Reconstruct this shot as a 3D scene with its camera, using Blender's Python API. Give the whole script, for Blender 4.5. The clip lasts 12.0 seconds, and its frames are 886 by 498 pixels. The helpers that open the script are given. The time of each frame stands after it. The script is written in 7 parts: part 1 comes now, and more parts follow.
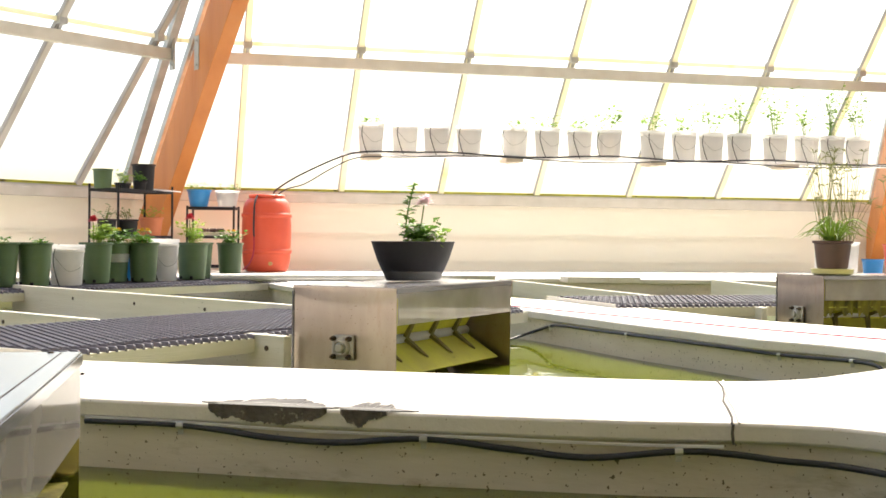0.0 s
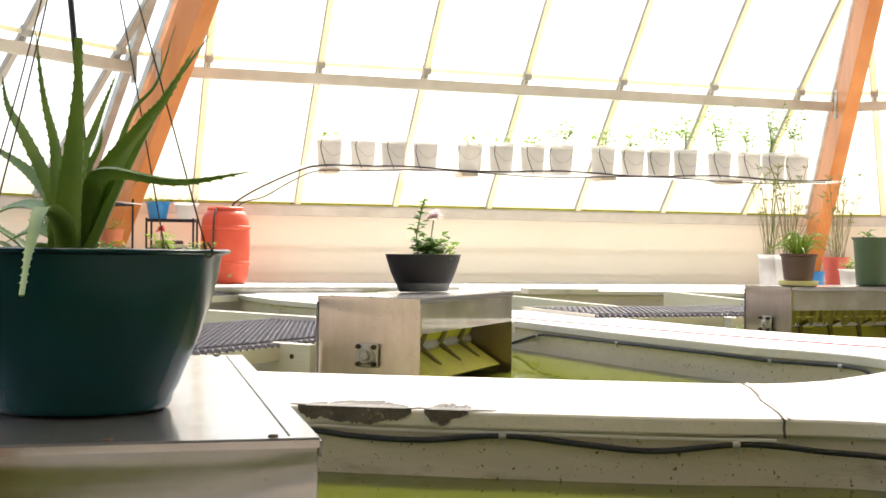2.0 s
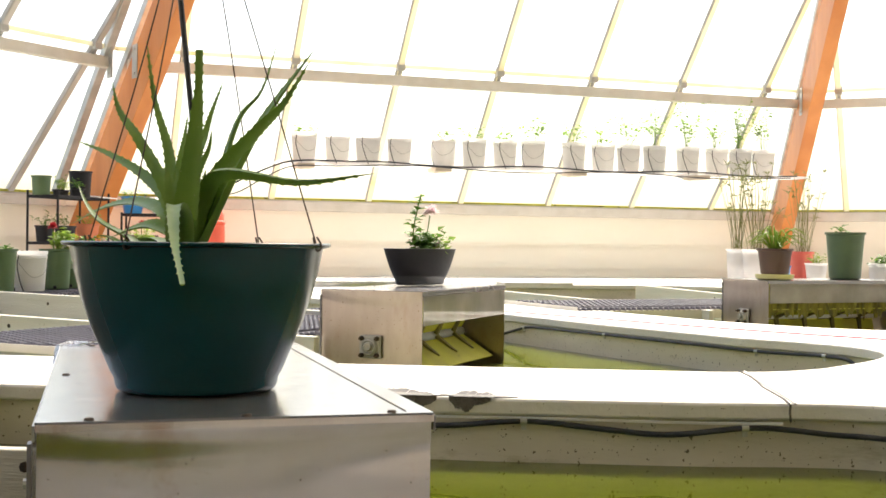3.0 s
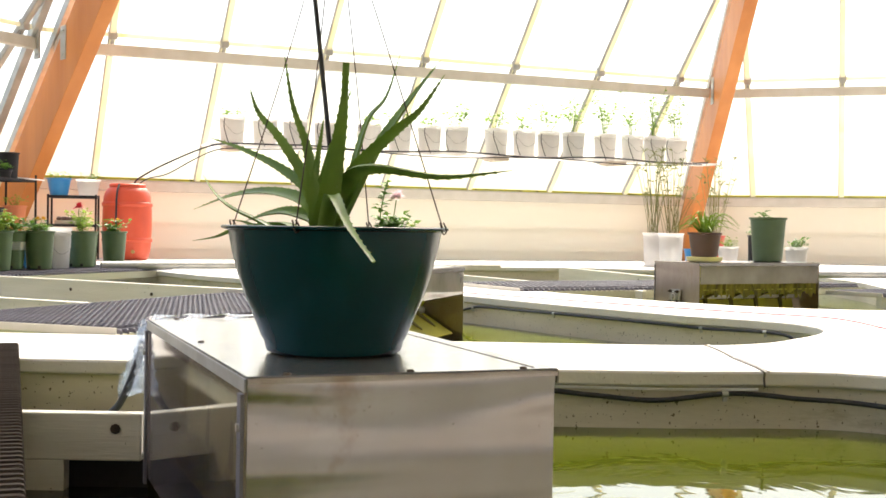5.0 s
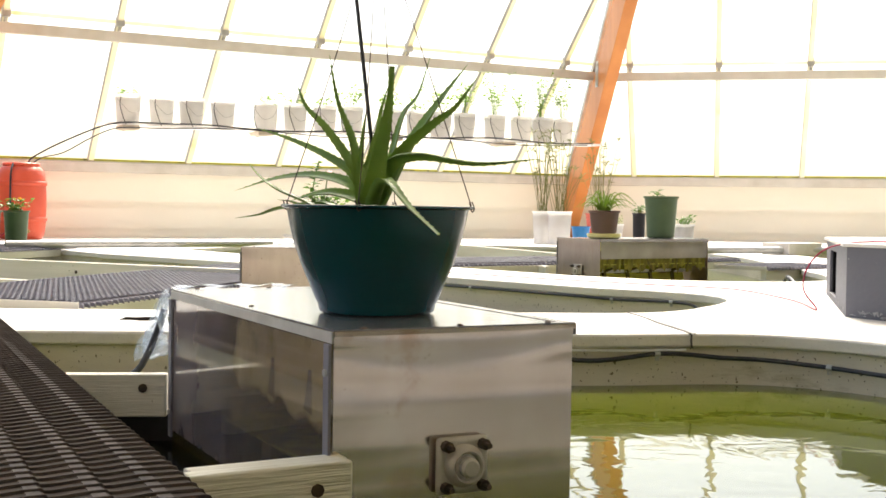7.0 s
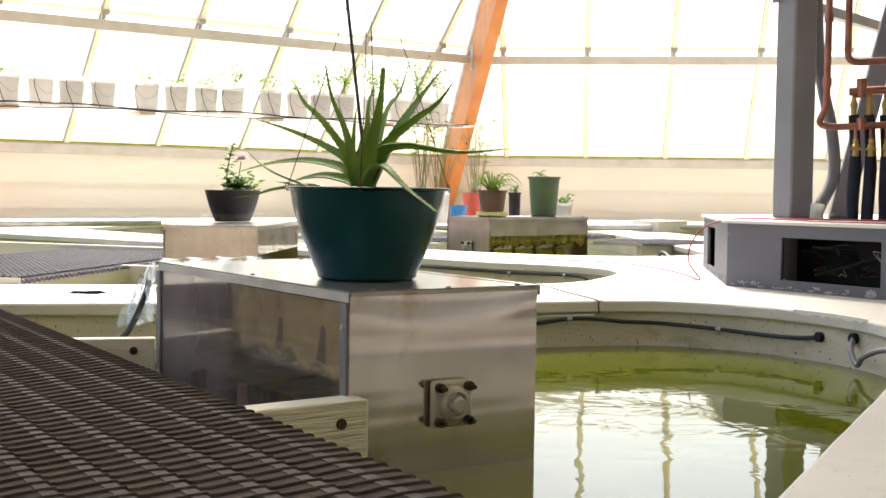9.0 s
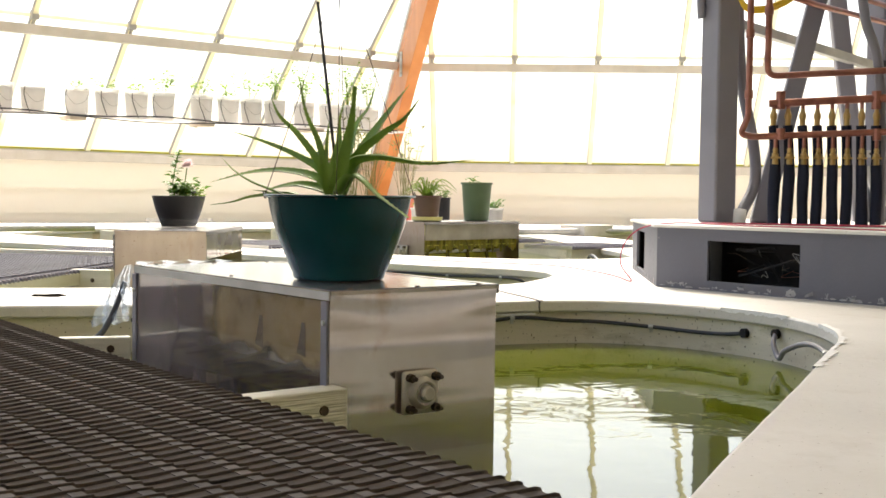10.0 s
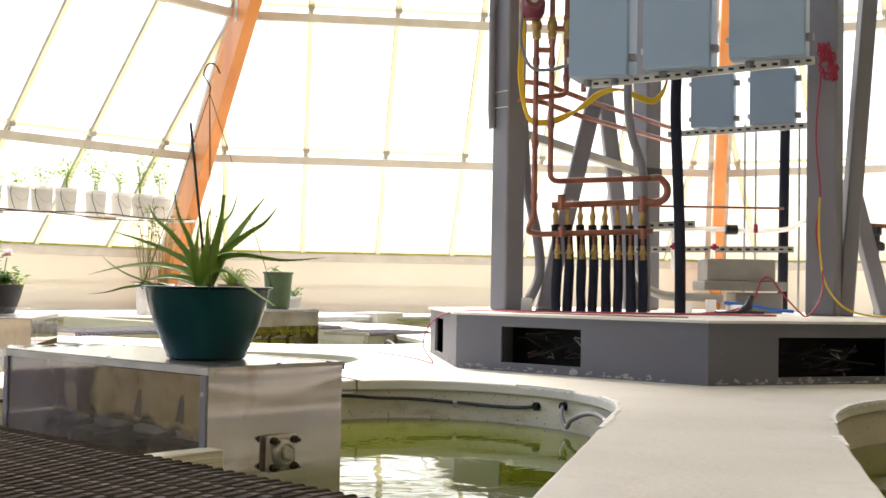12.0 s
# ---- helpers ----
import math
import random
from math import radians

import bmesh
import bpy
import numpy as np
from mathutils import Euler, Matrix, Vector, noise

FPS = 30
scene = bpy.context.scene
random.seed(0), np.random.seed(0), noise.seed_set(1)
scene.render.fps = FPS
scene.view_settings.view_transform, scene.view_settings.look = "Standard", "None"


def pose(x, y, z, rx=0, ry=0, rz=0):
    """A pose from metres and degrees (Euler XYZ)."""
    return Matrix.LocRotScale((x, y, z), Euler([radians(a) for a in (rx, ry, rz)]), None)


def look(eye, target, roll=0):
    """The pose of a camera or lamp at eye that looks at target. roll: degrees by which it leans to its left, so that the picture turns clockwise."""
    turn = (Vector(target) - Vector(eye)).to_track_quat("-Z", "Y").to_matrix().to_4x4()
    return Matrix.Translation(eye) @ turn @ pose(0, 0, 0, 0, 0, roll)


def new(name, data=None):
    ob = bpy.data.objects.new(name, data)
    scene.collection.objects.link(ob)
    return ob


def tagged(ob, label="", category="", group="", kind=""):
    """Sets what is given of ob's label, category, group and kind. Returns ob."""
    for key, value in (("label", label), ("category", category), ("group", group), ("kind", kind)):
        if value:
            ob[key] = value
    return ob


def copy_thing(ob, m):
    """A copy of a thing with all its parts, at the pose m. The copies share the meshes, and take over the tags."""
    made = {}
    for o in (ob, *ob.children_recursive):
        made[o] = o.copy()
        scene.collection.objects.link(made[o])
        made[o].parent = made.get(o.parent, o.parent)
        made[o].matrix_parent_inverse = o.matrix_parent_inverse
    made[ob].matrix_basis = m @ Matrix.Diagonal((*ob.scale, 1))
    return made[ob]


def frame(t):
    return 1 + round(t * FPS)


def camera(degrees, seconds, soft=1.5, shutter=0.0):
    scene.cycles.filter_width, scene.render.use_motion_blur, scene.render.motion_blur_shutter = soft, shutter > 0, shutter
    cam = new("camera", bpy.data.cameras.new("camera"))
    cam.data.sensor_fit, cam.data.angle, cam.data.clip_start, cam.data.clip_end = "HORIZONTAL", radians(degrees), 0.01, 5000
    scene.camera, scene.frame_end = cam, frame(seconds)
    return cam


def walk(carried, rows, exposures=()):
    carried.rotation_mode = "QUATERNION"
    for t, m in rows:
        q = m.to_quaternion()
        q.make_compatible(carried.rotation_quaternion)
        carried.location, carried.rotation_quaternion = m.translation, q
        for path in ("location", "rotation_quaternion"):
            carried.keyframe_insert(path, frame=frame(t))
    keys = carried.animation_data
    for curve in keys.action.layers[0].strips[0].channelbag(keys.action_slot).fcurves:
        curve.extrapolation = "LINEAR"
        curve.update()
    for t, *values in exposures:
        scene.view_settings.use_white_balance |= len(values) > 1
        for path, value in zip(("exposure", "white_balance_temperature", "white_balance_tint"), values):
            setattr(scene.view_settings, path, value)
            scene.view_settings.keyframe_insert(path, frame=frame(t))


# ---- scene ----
cam = camera(40.0, 12.0, soft=1.6)
EXPOSURE = 1.35
PATH = [
    (0, (-0.018, 0.071, 0.407), (-0.099, 2.069, 0.389), 0.6),
    (0.5, (-0.12, 0.006, 0.408), (-0.169, 2.005, 0.402), 0.7),
    (1, (-0.208, -0.073, 0.413), (-0.228, 1.927, 0.413), 0.7),
    (1.5, (-0.303, -0.147, 0.409), (-0.292, 1.853, 0.413), 0.7),
    (2, (-0.396, -0.198, 0.408), (-0.352, 1.801, 0.411), 0.7),
    (2.5, (-0.486, -0.264, 0.403), (-0.408, 1.734, 0.404), 0.8),
    (3, (-0.572, -0.342, 0.405), (-0.461, 1.655, 0.4), 0.7),
    (5, (-0.915, -0.612, 0.403), (-0.639, 1.368, 0.372), 0.9),
    (5.5, (-0.999, -0.681, 0.4), (-0.673, 1.292, 0.362), 0.9),
    (6, (-1.08, -0.759, 0.398), (-0.705, 1.205, 0.352), 0.9),
    (6.5, (-1.164, -0.826, 0.397), (-0.737, 1.127, 0.343), 0.8),
    (7, (-1.249, -0.907, 0.398), (-0.768, 1.034, 0.335), 0.8),
    (9, (-1.599, -1.224, 0.398), (-0.901, 0.648, 0.304), 0.8),
    (9.5, (-1.687, -1.312, 0.4), (-0.932, 0.537, 0.307), 0.8),
    (10, (-1.781, -1.415, 0.404), (-0.966, 0.409, 0.319), 0.8),
    (10.5, (-1.881, -1.519, 0.405), (-0.998, 0.274, 0.338), 0.8),
    (11, (-1.987, -1.637, 0.408), (-1.025, 0.117, 0.378), 0.9),
    (11.5, (-2.096, -1.738, 0.413), (-1.05, -0.034, 0.429), 0.95),
    (12, (-2.203, -1.84, 0.411), (-1.075, -0.19, 0.476), 1.0),
]
walk(cam, [(t, look(eye, target, roll)) for t, eye, target, roll in PATH], [(0.0, EXPOSURE), (12.0, EXPOSURE)])

# ---- world and sun ----
SUN_EL, SUN_AZ = 52.0, 70.0          # degrees; azimuth counted anticlockwise from +x
world = bpy.data.worlds.new("sky")
scene.world = world
world.use_nodes = True
wn = world.node_tree
wn.nodes.clear()
sky = wn.nodes.new("ShaderNodeTexSky")
sky.sky_type = 'NISHITA'
sky.sun_disc = False
sky.sun_elevation = radians(SUN_EL)
sky.sun_rotation = radians(90 - SUN_AZ)
sky.air_density, sky.dust_density, sky.ozone_density = 1.0, 4.0, 1.0
bg = wn.nodes.new("ShaderNodeBackground")
bg.inputs["Strength"].default_value = 0.15
wo = wn.nodes.new("ShaderNodeOutputWorld")
wn.links.new(sky.outputs[0], bg.inputs[0])
wn.links.new(bg.outputs[0], wo.inputs[0])
sun = new("sun", bpy.data.lights.new("sun", "SUN"))
sun.data.energy, sun.data.angle, sun.data.color = 5.0, radians(18), (1.0, 0.915, 0.78)
sv = Vector((math.cos(radians(SUN_EL)) * math.cos(radians(SUN_AZ)), math.cos(radians(SUN_EL)) * math.sin(radians(SUN_AZ)), math.sin(radians(SUN_EL))))
sun.matrix_world = look(sv * 40, (0, 0, 0))


# ---- materials ----
def material(name, a, b=None, rough=0.5, metal=0.0, big=3.0, fine=60.0, bump=0.1, spread=0.12, stain=None, stain_at=0.62,
             stain_scale=2.0, stretch=(1, 1, 1), coat=0.0, vary=0.0, spec=0.5, translucent=0.0, edge=0.06, speck=None):
    """Two-scale procedural surface: broad mottling a-b, fine grain in bump and roughness, and stains with their own outline."""
    m = bpy.data.materials.new(name)
    m.use_nodes = True
    nt = m.node_tree
    nt.nodes.clear()
    out = nt.nodes.new("ShaderNodeOutputMaterial")
    p = nt.nodes.new("ShaderNodeBsdfPrincipled")
    tc = nt.nodes.new("ShaderNodeTexCoord")
    mp = nt.nodes.new("ShaderNodeMapping")
    mp.inputs["Scale"].default_value = stretch
    nt.links.new(tc.outputs["Object"], mp.inputs[0])
    n1, n2 = nt.nodes.new("ShaderNodeTexNoise"), nt.nodes.new("ShaderNodeTexNoise")
    n1.inputs["Scale"].default_value, n1.inputs["Detail"].default_value = big, 5
    n2.inputs["Scale"].default_value, n2.inputs["Detail"].default_value = fine, 4
    nt.links.new(mp.outputs[0], n1.inputs[0])
    nt.links.new(mp.outputs[0], n2.inputs[0])
    b = b or tuple(c * 0.8 for c in a)
    ramp = nt.nodes.new("ShaderNodeValToRGB")
    ramp.color_ramp.elements[0].position, ramp.color_ramp.elements[1].position = 0.32, 0.68
    ramp.color_ramp.elements[0].color, ramp.color_ramp.elements[1].color = (*b, 1), (*a, 1)
    nt.links.new(n1.outputs[0], ramp.inputs[0])
    col = ramp.outputs[0]
    if stain:
        n3 = nt.nodes.new("ShaderNodeTexNoise")
        n3.inputs["Scale"].default_value, n3.inputs["Detail"].default_value, n3.inputs["Roughness"].default_value = stain_scale, 9, 0.68
        nt.links.new(mp.outputs[0], n3.inputs[0])
        r3 = nt.nodes.new("ShaderNodeValToRGB")
        r3.color_ramp.elements[0].position, r3.color_ramp.elements[1].position = stain_at, stain_at + edge
        nt.links.new(n3.outputs[0], r3.inputs[0])
        mx = nt.nodes.new("ShaderNodeMix")
        mx.data_type = 'RGBA'
        mx.inputs["B"].default_value = (*stain, 1)
        nt.links.new(r3.outputs[0], mx.inputs["Factor"])
        nt.links.new(col, mx.inputs["A"])
        col = mx.outputs["Result"]
    if speck:
        n4 = nt.nodes.new("ShaderNodeTexNoise")
        n4.inputs["Scale"].default_value, n4.inputs["Detail"].default_value = speck[0], 2
        nt.links.new(tc.outputs["Object"], n4.inputs[0])
        r4 = nt.nodes.new("ShaderNodeValToRGB")
        r4.color_ramp.elements[0].position, r4.color_ramp.elements[1].position = speck[1], speck[1] + 0.04
        nt.links.new(n4.outputs[0], r4.inputs[0])
        m4 = nt.nodes.new("ShaderNodeMix")
        m4.data_type = 'RGBA'
        m4.inputs["B"].default_value = (*speck[2], 1)
        nt.links.new(r4.outputs[0], m4.inputs["Factor"])
        nt.links.new(col, m4.inputs["A"])
        col = m4.outputs["Result"]
    if vary:
        oi = nt.nodes.new("ShaderNodeObjectInfo")
        hs = nt.nodes.new("ShaderNodeHueSaturation")
        mr = nt.nodes.new("ShaderNodeMapRange")
        mr.inputs["To Min"].default_value, mr.inputs["To Max"].default_value = 1 - vary, 1 + vary
        nt.links.new(oi.outputs["Random"], mr.inputs[0])
        nt.links.new(mr.outputs[0], hs.inputs["Value"])
        nt.links.new(col, hs.inputs["Color"])
        col = hs.outputs[0]
    nt.links.new(col, p.inputs["Base Color"])
    rr = nt.nodes.new("ShaderNodeMapRange")
    rr.inputs["To Min"].default_value, rr.inputs["To Max"].default_value = max(0.02, rough - spread), min(1, rough + spread)
    nt.links.new(n2.outputs[0], rr.inputs[0])
    nt.links.new(rr.outputs[0], p.inputs["Roughness"])
    p.inputs["Metallic"].default_value = metal
    p.inputs["Specular IOR Level"].default_value = spec
    p.inputs["Coat Weight"].default_value = coat
    if bump:
        bp = nt.nodes.new("ShaderNodeBump")
        bp.inputs["Strength"].default_value, bp.inputs["Distance"].default_value = bump, 0.01
        nt.links.new(n2.outputs[0], bp.inputs["Height"])
        nt.links.new(bp.outputs[0], p.inputs["Normal"])
    last = p.outputs[0]
    if translucent:
        tr = nt.nodes.new("ShaderNodeBsdfTranslucent")
        nt.links.new(col, tr.inputs[0])
        ms = nt.nodes.new("ShaderNodeMixShader")
        ms.inputs[0].default_value = translucent
        nt.links.new(last, ms.inputs[1])
        nt.links.new(tr.outputs[0], ms.inputs[2])
        last = ms.outputs[0]
    nt.links.new(last, out.inputs[0])
    return m


def clear_sheet(name, tint, gloss, haze, haze_colour=(0.85, 0.85, 0.8), far=None):
    """A thin clear or hazy sheet: mostly see-through, some gloss, some white haze."""
    m = bpy.data.materials.new(name)
    m.use_nodes = True
    nt = m.node_tree
    nt.nodes.clear()
    out = nt.nodes.new("ShaderNodeOutputMaterial")
    t = nt.nodes.new("ShaderNodeBsdfTransparent")
    t.inputs[0].default_value = (*tint, 1)
    g = nt.nodes.new("ShaderNodeBsdfGlossy")
    g.inputs["Roughness"].default_value = 0.06
    # gloss rises toward grazing angles, alike on both faces of the sheet
    lw, pw, fr = nt.nodes.new("ShaderNodeLayerWeight"), nt.nodes.new("ShaderNodeMath"), nt.nodes.new("ShaderNodeMath")
    lw.inputs[0].default_value = 0.5
    pw.operation, fr.operation = 'POWER', 'MULTIPLY_ADD'
    pw.inputs[1].default_value = 4.0
    f0 = ((gloss - 1) / (gloss + 1)) ** 2
    fr.inputs[1].default_value, fr.inputs[2].default_value = (1 - f0) * min(1.0, (gloss - 1) * 1.6), f0
    nt.links.new(lw.outputs["Facing"], pw.inputs[0])
    nt.links.new(pw.outputs[0], fr.inputs[0])
    d = nt.nodes.new("ShaderNodeBsdfDiffuse")
    d.inputs[0].default_value = (*haze_colour, 1)
    tl = nt.nodes.new("ShaderNodeBsdfTranslucent")
    tl.inputs[0].default_value = (*haze_colour, 1)
    h = nt.nodes.new("ShaderNodeMixShader")
    nt.links.new(d.outputs[0], h.inputs[1])
    nt.links.new(tl.outputs[0], h.inputs[2])
    nz = nt.nodes.new("ShaderNodeTexNoise")
    nz.inputs["Scale"].default_value, nz.inputs["Detail"].default_value = 5, 6
    tc = nt.nodes.new("ShaderNodeTexCoord")
    nt.links.new(tc.outputs["Object"], nz.inputs[0])
    mr = nt.nodes.new("ShaderNodeMapRange")
    mr.inputs["To Min"].default_value, mr.inputs["To Max"].default_value = haze * 0.4, haze * 1.6
    nt.links.new(nz.outputs[0], mr.inputs[0])
    amount = mr.outputs[0]
    if far:
        # diffuse haze thickens along the sheet, imitating reflected glare, with a ragged border
        sx = nt.nodes.new("ShaderNodeSeparateXYZ")
        nt.links.new(tc.outputs["Object"], sx.inputs[0])
        wob = nt.nodes.new("ShaderNodeMath")
        wob.operation = 'MULTIPLY_ADD'
        wob.inputs[1].default_value = 0.7
        nt.links.new(nz.outputs[0], wob.inputs[0])
        nt.links.new(sx.outputs[1], wob.inputs[2])
        grow = nt.nodes.new("ShaderNodeMapRange")
        grow.inputs["From Min"].default_value, grow.inputs["From Max"].default_value = far[0], far[1]
        grow.inputs["To Min"].default_value, grow.inputs["To Max"].default_value = 0.0, far[2]
        nt.links.new(wob.outputs[0], grow.inputs[0])
        add = nt.nodes.new("ShaderNodeMath")
        add.use_clamp = True
        nt.links.new(amount, add.inputs[0])
        nt.links.new(grow.outputs[0], add.inputs[1])
        amount = add.outputs[0]
    a = nt.nodes.new("ShaderNodeMixShader")
    nt.links.new(amount, a.inputs[0])
    nt.links.new(t.outputs[0], a.inputs[1])
    nt.links.new(h.outputs[0], a.inputs[2])
    last = a.outputs[0]
    b = nt.nodes.new("ShaderNodeMixShader")
    nt.links.new(fr.outputs[0], b.inputs[0])
    nt.links.new(last, b.inputs[1])
    nt.links.new(g.outputs[0], b.inputs[2])
    nt.links.new(b.outputs[0], out.inputs[0])
    return m


WATER_Z = -0.172


def water_material():
    m = bpy.data.materials.new("green_water")
    m.use_nodes = True
    nt = m.node_tree
    p = nt.nodes["Principled BSDF"]
    tc = nt.nodes.new("ShaderNodeTexCoord")
    n1 = nt.nodes.new("ShaderNodeTexNoise")
    n1.inputs["Scale"].default_value, n1.inputs["Detail"].default_value = 1.2, 4
    n2 = nt.nodes.new("ShaderNodeTexNoise")
    n2.inputs["Scale"].default_value, n2.inputs["Detail"].default_value, n2.inputs["Distortion"].default_value = 4.0, 3, 0.6
    ramp = nt.nodes.new("ShaderNodeValToRGB")
    ramp.color_ramp.elements[0].color, ramp.color_ramp.elements[1].color = (0.068, 0.084, 0.006, 1), (0.105, 0.122, 0.009, 1)
    bp = nt.nodes.new("ShaderNodeBump")
    bp.inputs["Strength"].default_value, bp.inputs["Distance"].default_value = 0.12, 0.02
    nt.links.new(tc.outputs["Object"], n1.inputs[0])
    nt.links.new(tc.outputs["Object"], n2.inputs[0])
    nt.links.new(n1.outputs[0], ramp.inputs[0])
    nt.links.new(ramp.outputs[0], p.inputs["Base Color"])
    # ripples run strongest by the paddle wheel's outlet
    ds, dm, ml = nt.nodes.new("ShaderNodeVectorMath"), nt.nodes.new("ShaderNodeMapRange"), nt.nodes.new("ShaderNodeMath")
    ds.operation, ml.operation = 'DISTANCE', 'MULTIPLY'
    ds.inputs[1].default_value = (-0.15, 1.75, WATER_Z)
    dm.inputs["From Min"].default_value, dm.inputs["From Max"].default_value = 0.35, 1.2
    dm.inputs["To Min"].default_value, dm.inputs["To Max"].default_value = 1.15, 0.42
    nt.links.new(tc.outputs["Object"], ds.inputs[0])
    nt.links.new(ds.outputs["Value"], dm.inputs[0])
    nt.links.new(n2.outputs[0], ml.inputs[0])
    nt.links.new(dm.outputs[0], ml.inputs[1])
    nt.links.new(ml.outputs[0], bp.inputs["Height"])
    nt.links.new(bp.outputs[0], p.inputs["Normal"])
    p.inputs["Roughness"].default_value = 0.03
    p.inputs["IOR"].default_value = 1.33
    return m


def film_material():
    """Tan and green dried algae that thins out to a ragged border."""
    m = bpy.data.materials.new("dried_algae_film")
    m.use_nodes = True
    nt = m.node_tree
    nt.nodes.clear()
    N = nt.nodes.new
    out, p, tr, mx = N("ShaderNodeOutputMaterial"), N("ShaderNodeBsdfPrincipled"), N("ShaderNodeBsdfTransparent"), N("ShaderNodeMixShader")
    tc, sx, n1, n2, cr = N("ShaderNodeTexCoord"), N("ShaderNodeSeparateXYZ"), N("ShaderNodeTexNoise"), N("ShaderNodeTexNoise"), N("ShaderNodeValToRGB")
    n1.inputs["Scale"].default_value, n1.inputs["Detail"].default_value = 9, 8
    n2.inputs["Scale"].default_value, n2.inputs["Detail"].default_value, n2.inputs["Roughness"].default_value = 13, 9, 0.7
    nt.links.new(tc.outputs["Object"], sx.inputs[0])
    nt.links.new(tc.outputs["Object"], n1.inputs[0])
    nt.links.new(tc.outputs["Object"], n2.inputs[0])
    el = cr.color_ramp.elements
    el[0].position, el[1].position = 0.34, 0.60
    el[0].color, el[1].color = (0.58, 0.48, 0.13, 1), (0.95, 0.83, 0.50, 1)
    mid = el.new(0.46)
    mid.color = (0.88, 0.76, 0.40, 1)
    nt.links.new(n2.outputs[0], cr.inputs[0])
    nt.links.new(cr.outputs[0], p.inputs["Base Color"])
    p.inputs["Roughness"].default_value = 0.3

    def edge(weights, lo, hi):
        """Soft step over a weighted sum of y, z and the noise."""
        a = N("ShaderNodeMath")
        a.operation = 'MULTIPLY_ADD'
        a.inputs[1].default_value = weights[0]
        nt.links.new(sx.outputs[1], a.inputs[0])
        b = N("ShaderNodeMath")
        b.operation = 'MULTIPLY_ADD'
        b.inputs[1].default_value = weights[1]
        nt.links.new(sx.outputs[2], b.inputs[0])
        c = N("ShaderNodeMath")
        c.operation = 'MULTIPLY'
        c.inputs[1].default_value = weights[2]
        nt.links.new(n1.outputs[0], c.inputs[0])
        nt.links.new(c.outputs[0], b.inputs[2])
        nt.links.new(b.outputs[0], a.inputs[2])
        r = N("ShaderNodeMapRange")
        r.inputs["From Min"].default_value, r.inputs["From Max"].default_value = lo, hi
        nt.links.new(a.outputs[0], r.inputs[0])
        return r.outputs[0]

    low = edge((-0.06, 1.0, 0.10), 0.482, 0.504)
    far = edge((-1.0, 0.0, 0.45), -0.36, -0.22)
    mul = N("ShaderNodeMath")
    mul.operation = 'MULTIPLY'
    nt.links.new(low, mul.inputs[0])
    nt.links.new(far, mul.inputs[1])
    top = N("ShaderNodeMath")
    top.operation = 'MULTIPLY'
    top.inputs[1].default_value = 1.0
    nt.links.new(mul.outputs[0], top.inputs[0])
    nt.links.new(top.outputs[0], mx.inputs[0])
    tl, both = N("ShaderNodeBsdfTranslucent"), N("ShaderNodeMixShader")
    nt.links.new(cr.outputs[0], tl.inputs[0])
    both.inputs[0].default_value = 0.5
    nt.links.new(p.outputs[0], both.inputs[1])
    nt.links.new(tl.outputs[0], both.inputs[2])
    nt.links.new(tr.outputs[0], mx.inputs[1])
    nt.links.new(both.outputs[0], mx.inputs[2])
    nt.links.new(mx.outputs[0], out.inputs[0])
    return m


ALGAEFILM = film_material()
DECK = material("white_painted_deck", (0.65, 0.625, 0.595), (0.56, 0.535, 0.50), rough=0.6, big=1.6, fine=45, bump=0.25, stain=(0.46, 0.42, 0.37), stain_at=0.56, stain_scale=2.4, edge=0.25, speck=(105, 0.70, (0.24, 0.20, 0.16)))
LINER = material("algae_stained_liner", (0.66, 0.615, 0.52), (0.54, 0.50, 0.395), rough=0.6, big=2.4, fine=30, bump=0.15, stain=(0.33, 0.29, 0.18), stain_at=0.57, stain_scale=5, edge=0.16, stretch=(0.6, 0.6, 2.2), speck=(80, 0.67, (0.12, 0.10, 0.06)))
BARE = material("bare_chipped_concrete", (0.125, 0.107, 0.095), (0.065, 0.055, 0.0485), rough=0.9, big=22, fine=90, bump=0.6, stain=(0.40, 0.36, 0.31), stain_at=0.62, stain_scale=25)
WATER = water_material()
STEEL = material("brushed_stainless", (0.66, 0.61, 0.585), (0.55, 0.49, 0.455), rough=0.135, metal=1.0, big=3, fine=22, bump=0.0, spread=0.02, stretch=(2.0, 2.0, 1.5), stain=(0.42, 0.29, 0.21), stain_at=0.53, stain_scale=2.4, edge=0.16, speck=(170, 0.715, (0.26, 0.21, 0.18)))
DULLSTEEL = material("dull_stainless", (0.45, 0.395, 0.36), (0.37, 0.32, 0.285), rough=0.30, metal=1.0, big=5, fine=30, bump=0.0, spread=0.05, stretch=(2.5, 2.5, 0.9), stain=(0.36, 0.28, 0.22), stain_at=0.55, stain_scale=3.5, edge=0.2, speck=(120, 0.70, (0.22, 0.17, 0.14)))
LIDSTEEL = material("dusty_stainless_lid", (0.28, 0.276, 0.30), (0.23, 0.226, 0.245), rough=0.17, metal=0.55, big=5, fine=30, bump=0.0, spread=0.06, stain=(0.34, 0.335, 0.36), stain_at=0.58, stain_scale=4, edge=0.2)


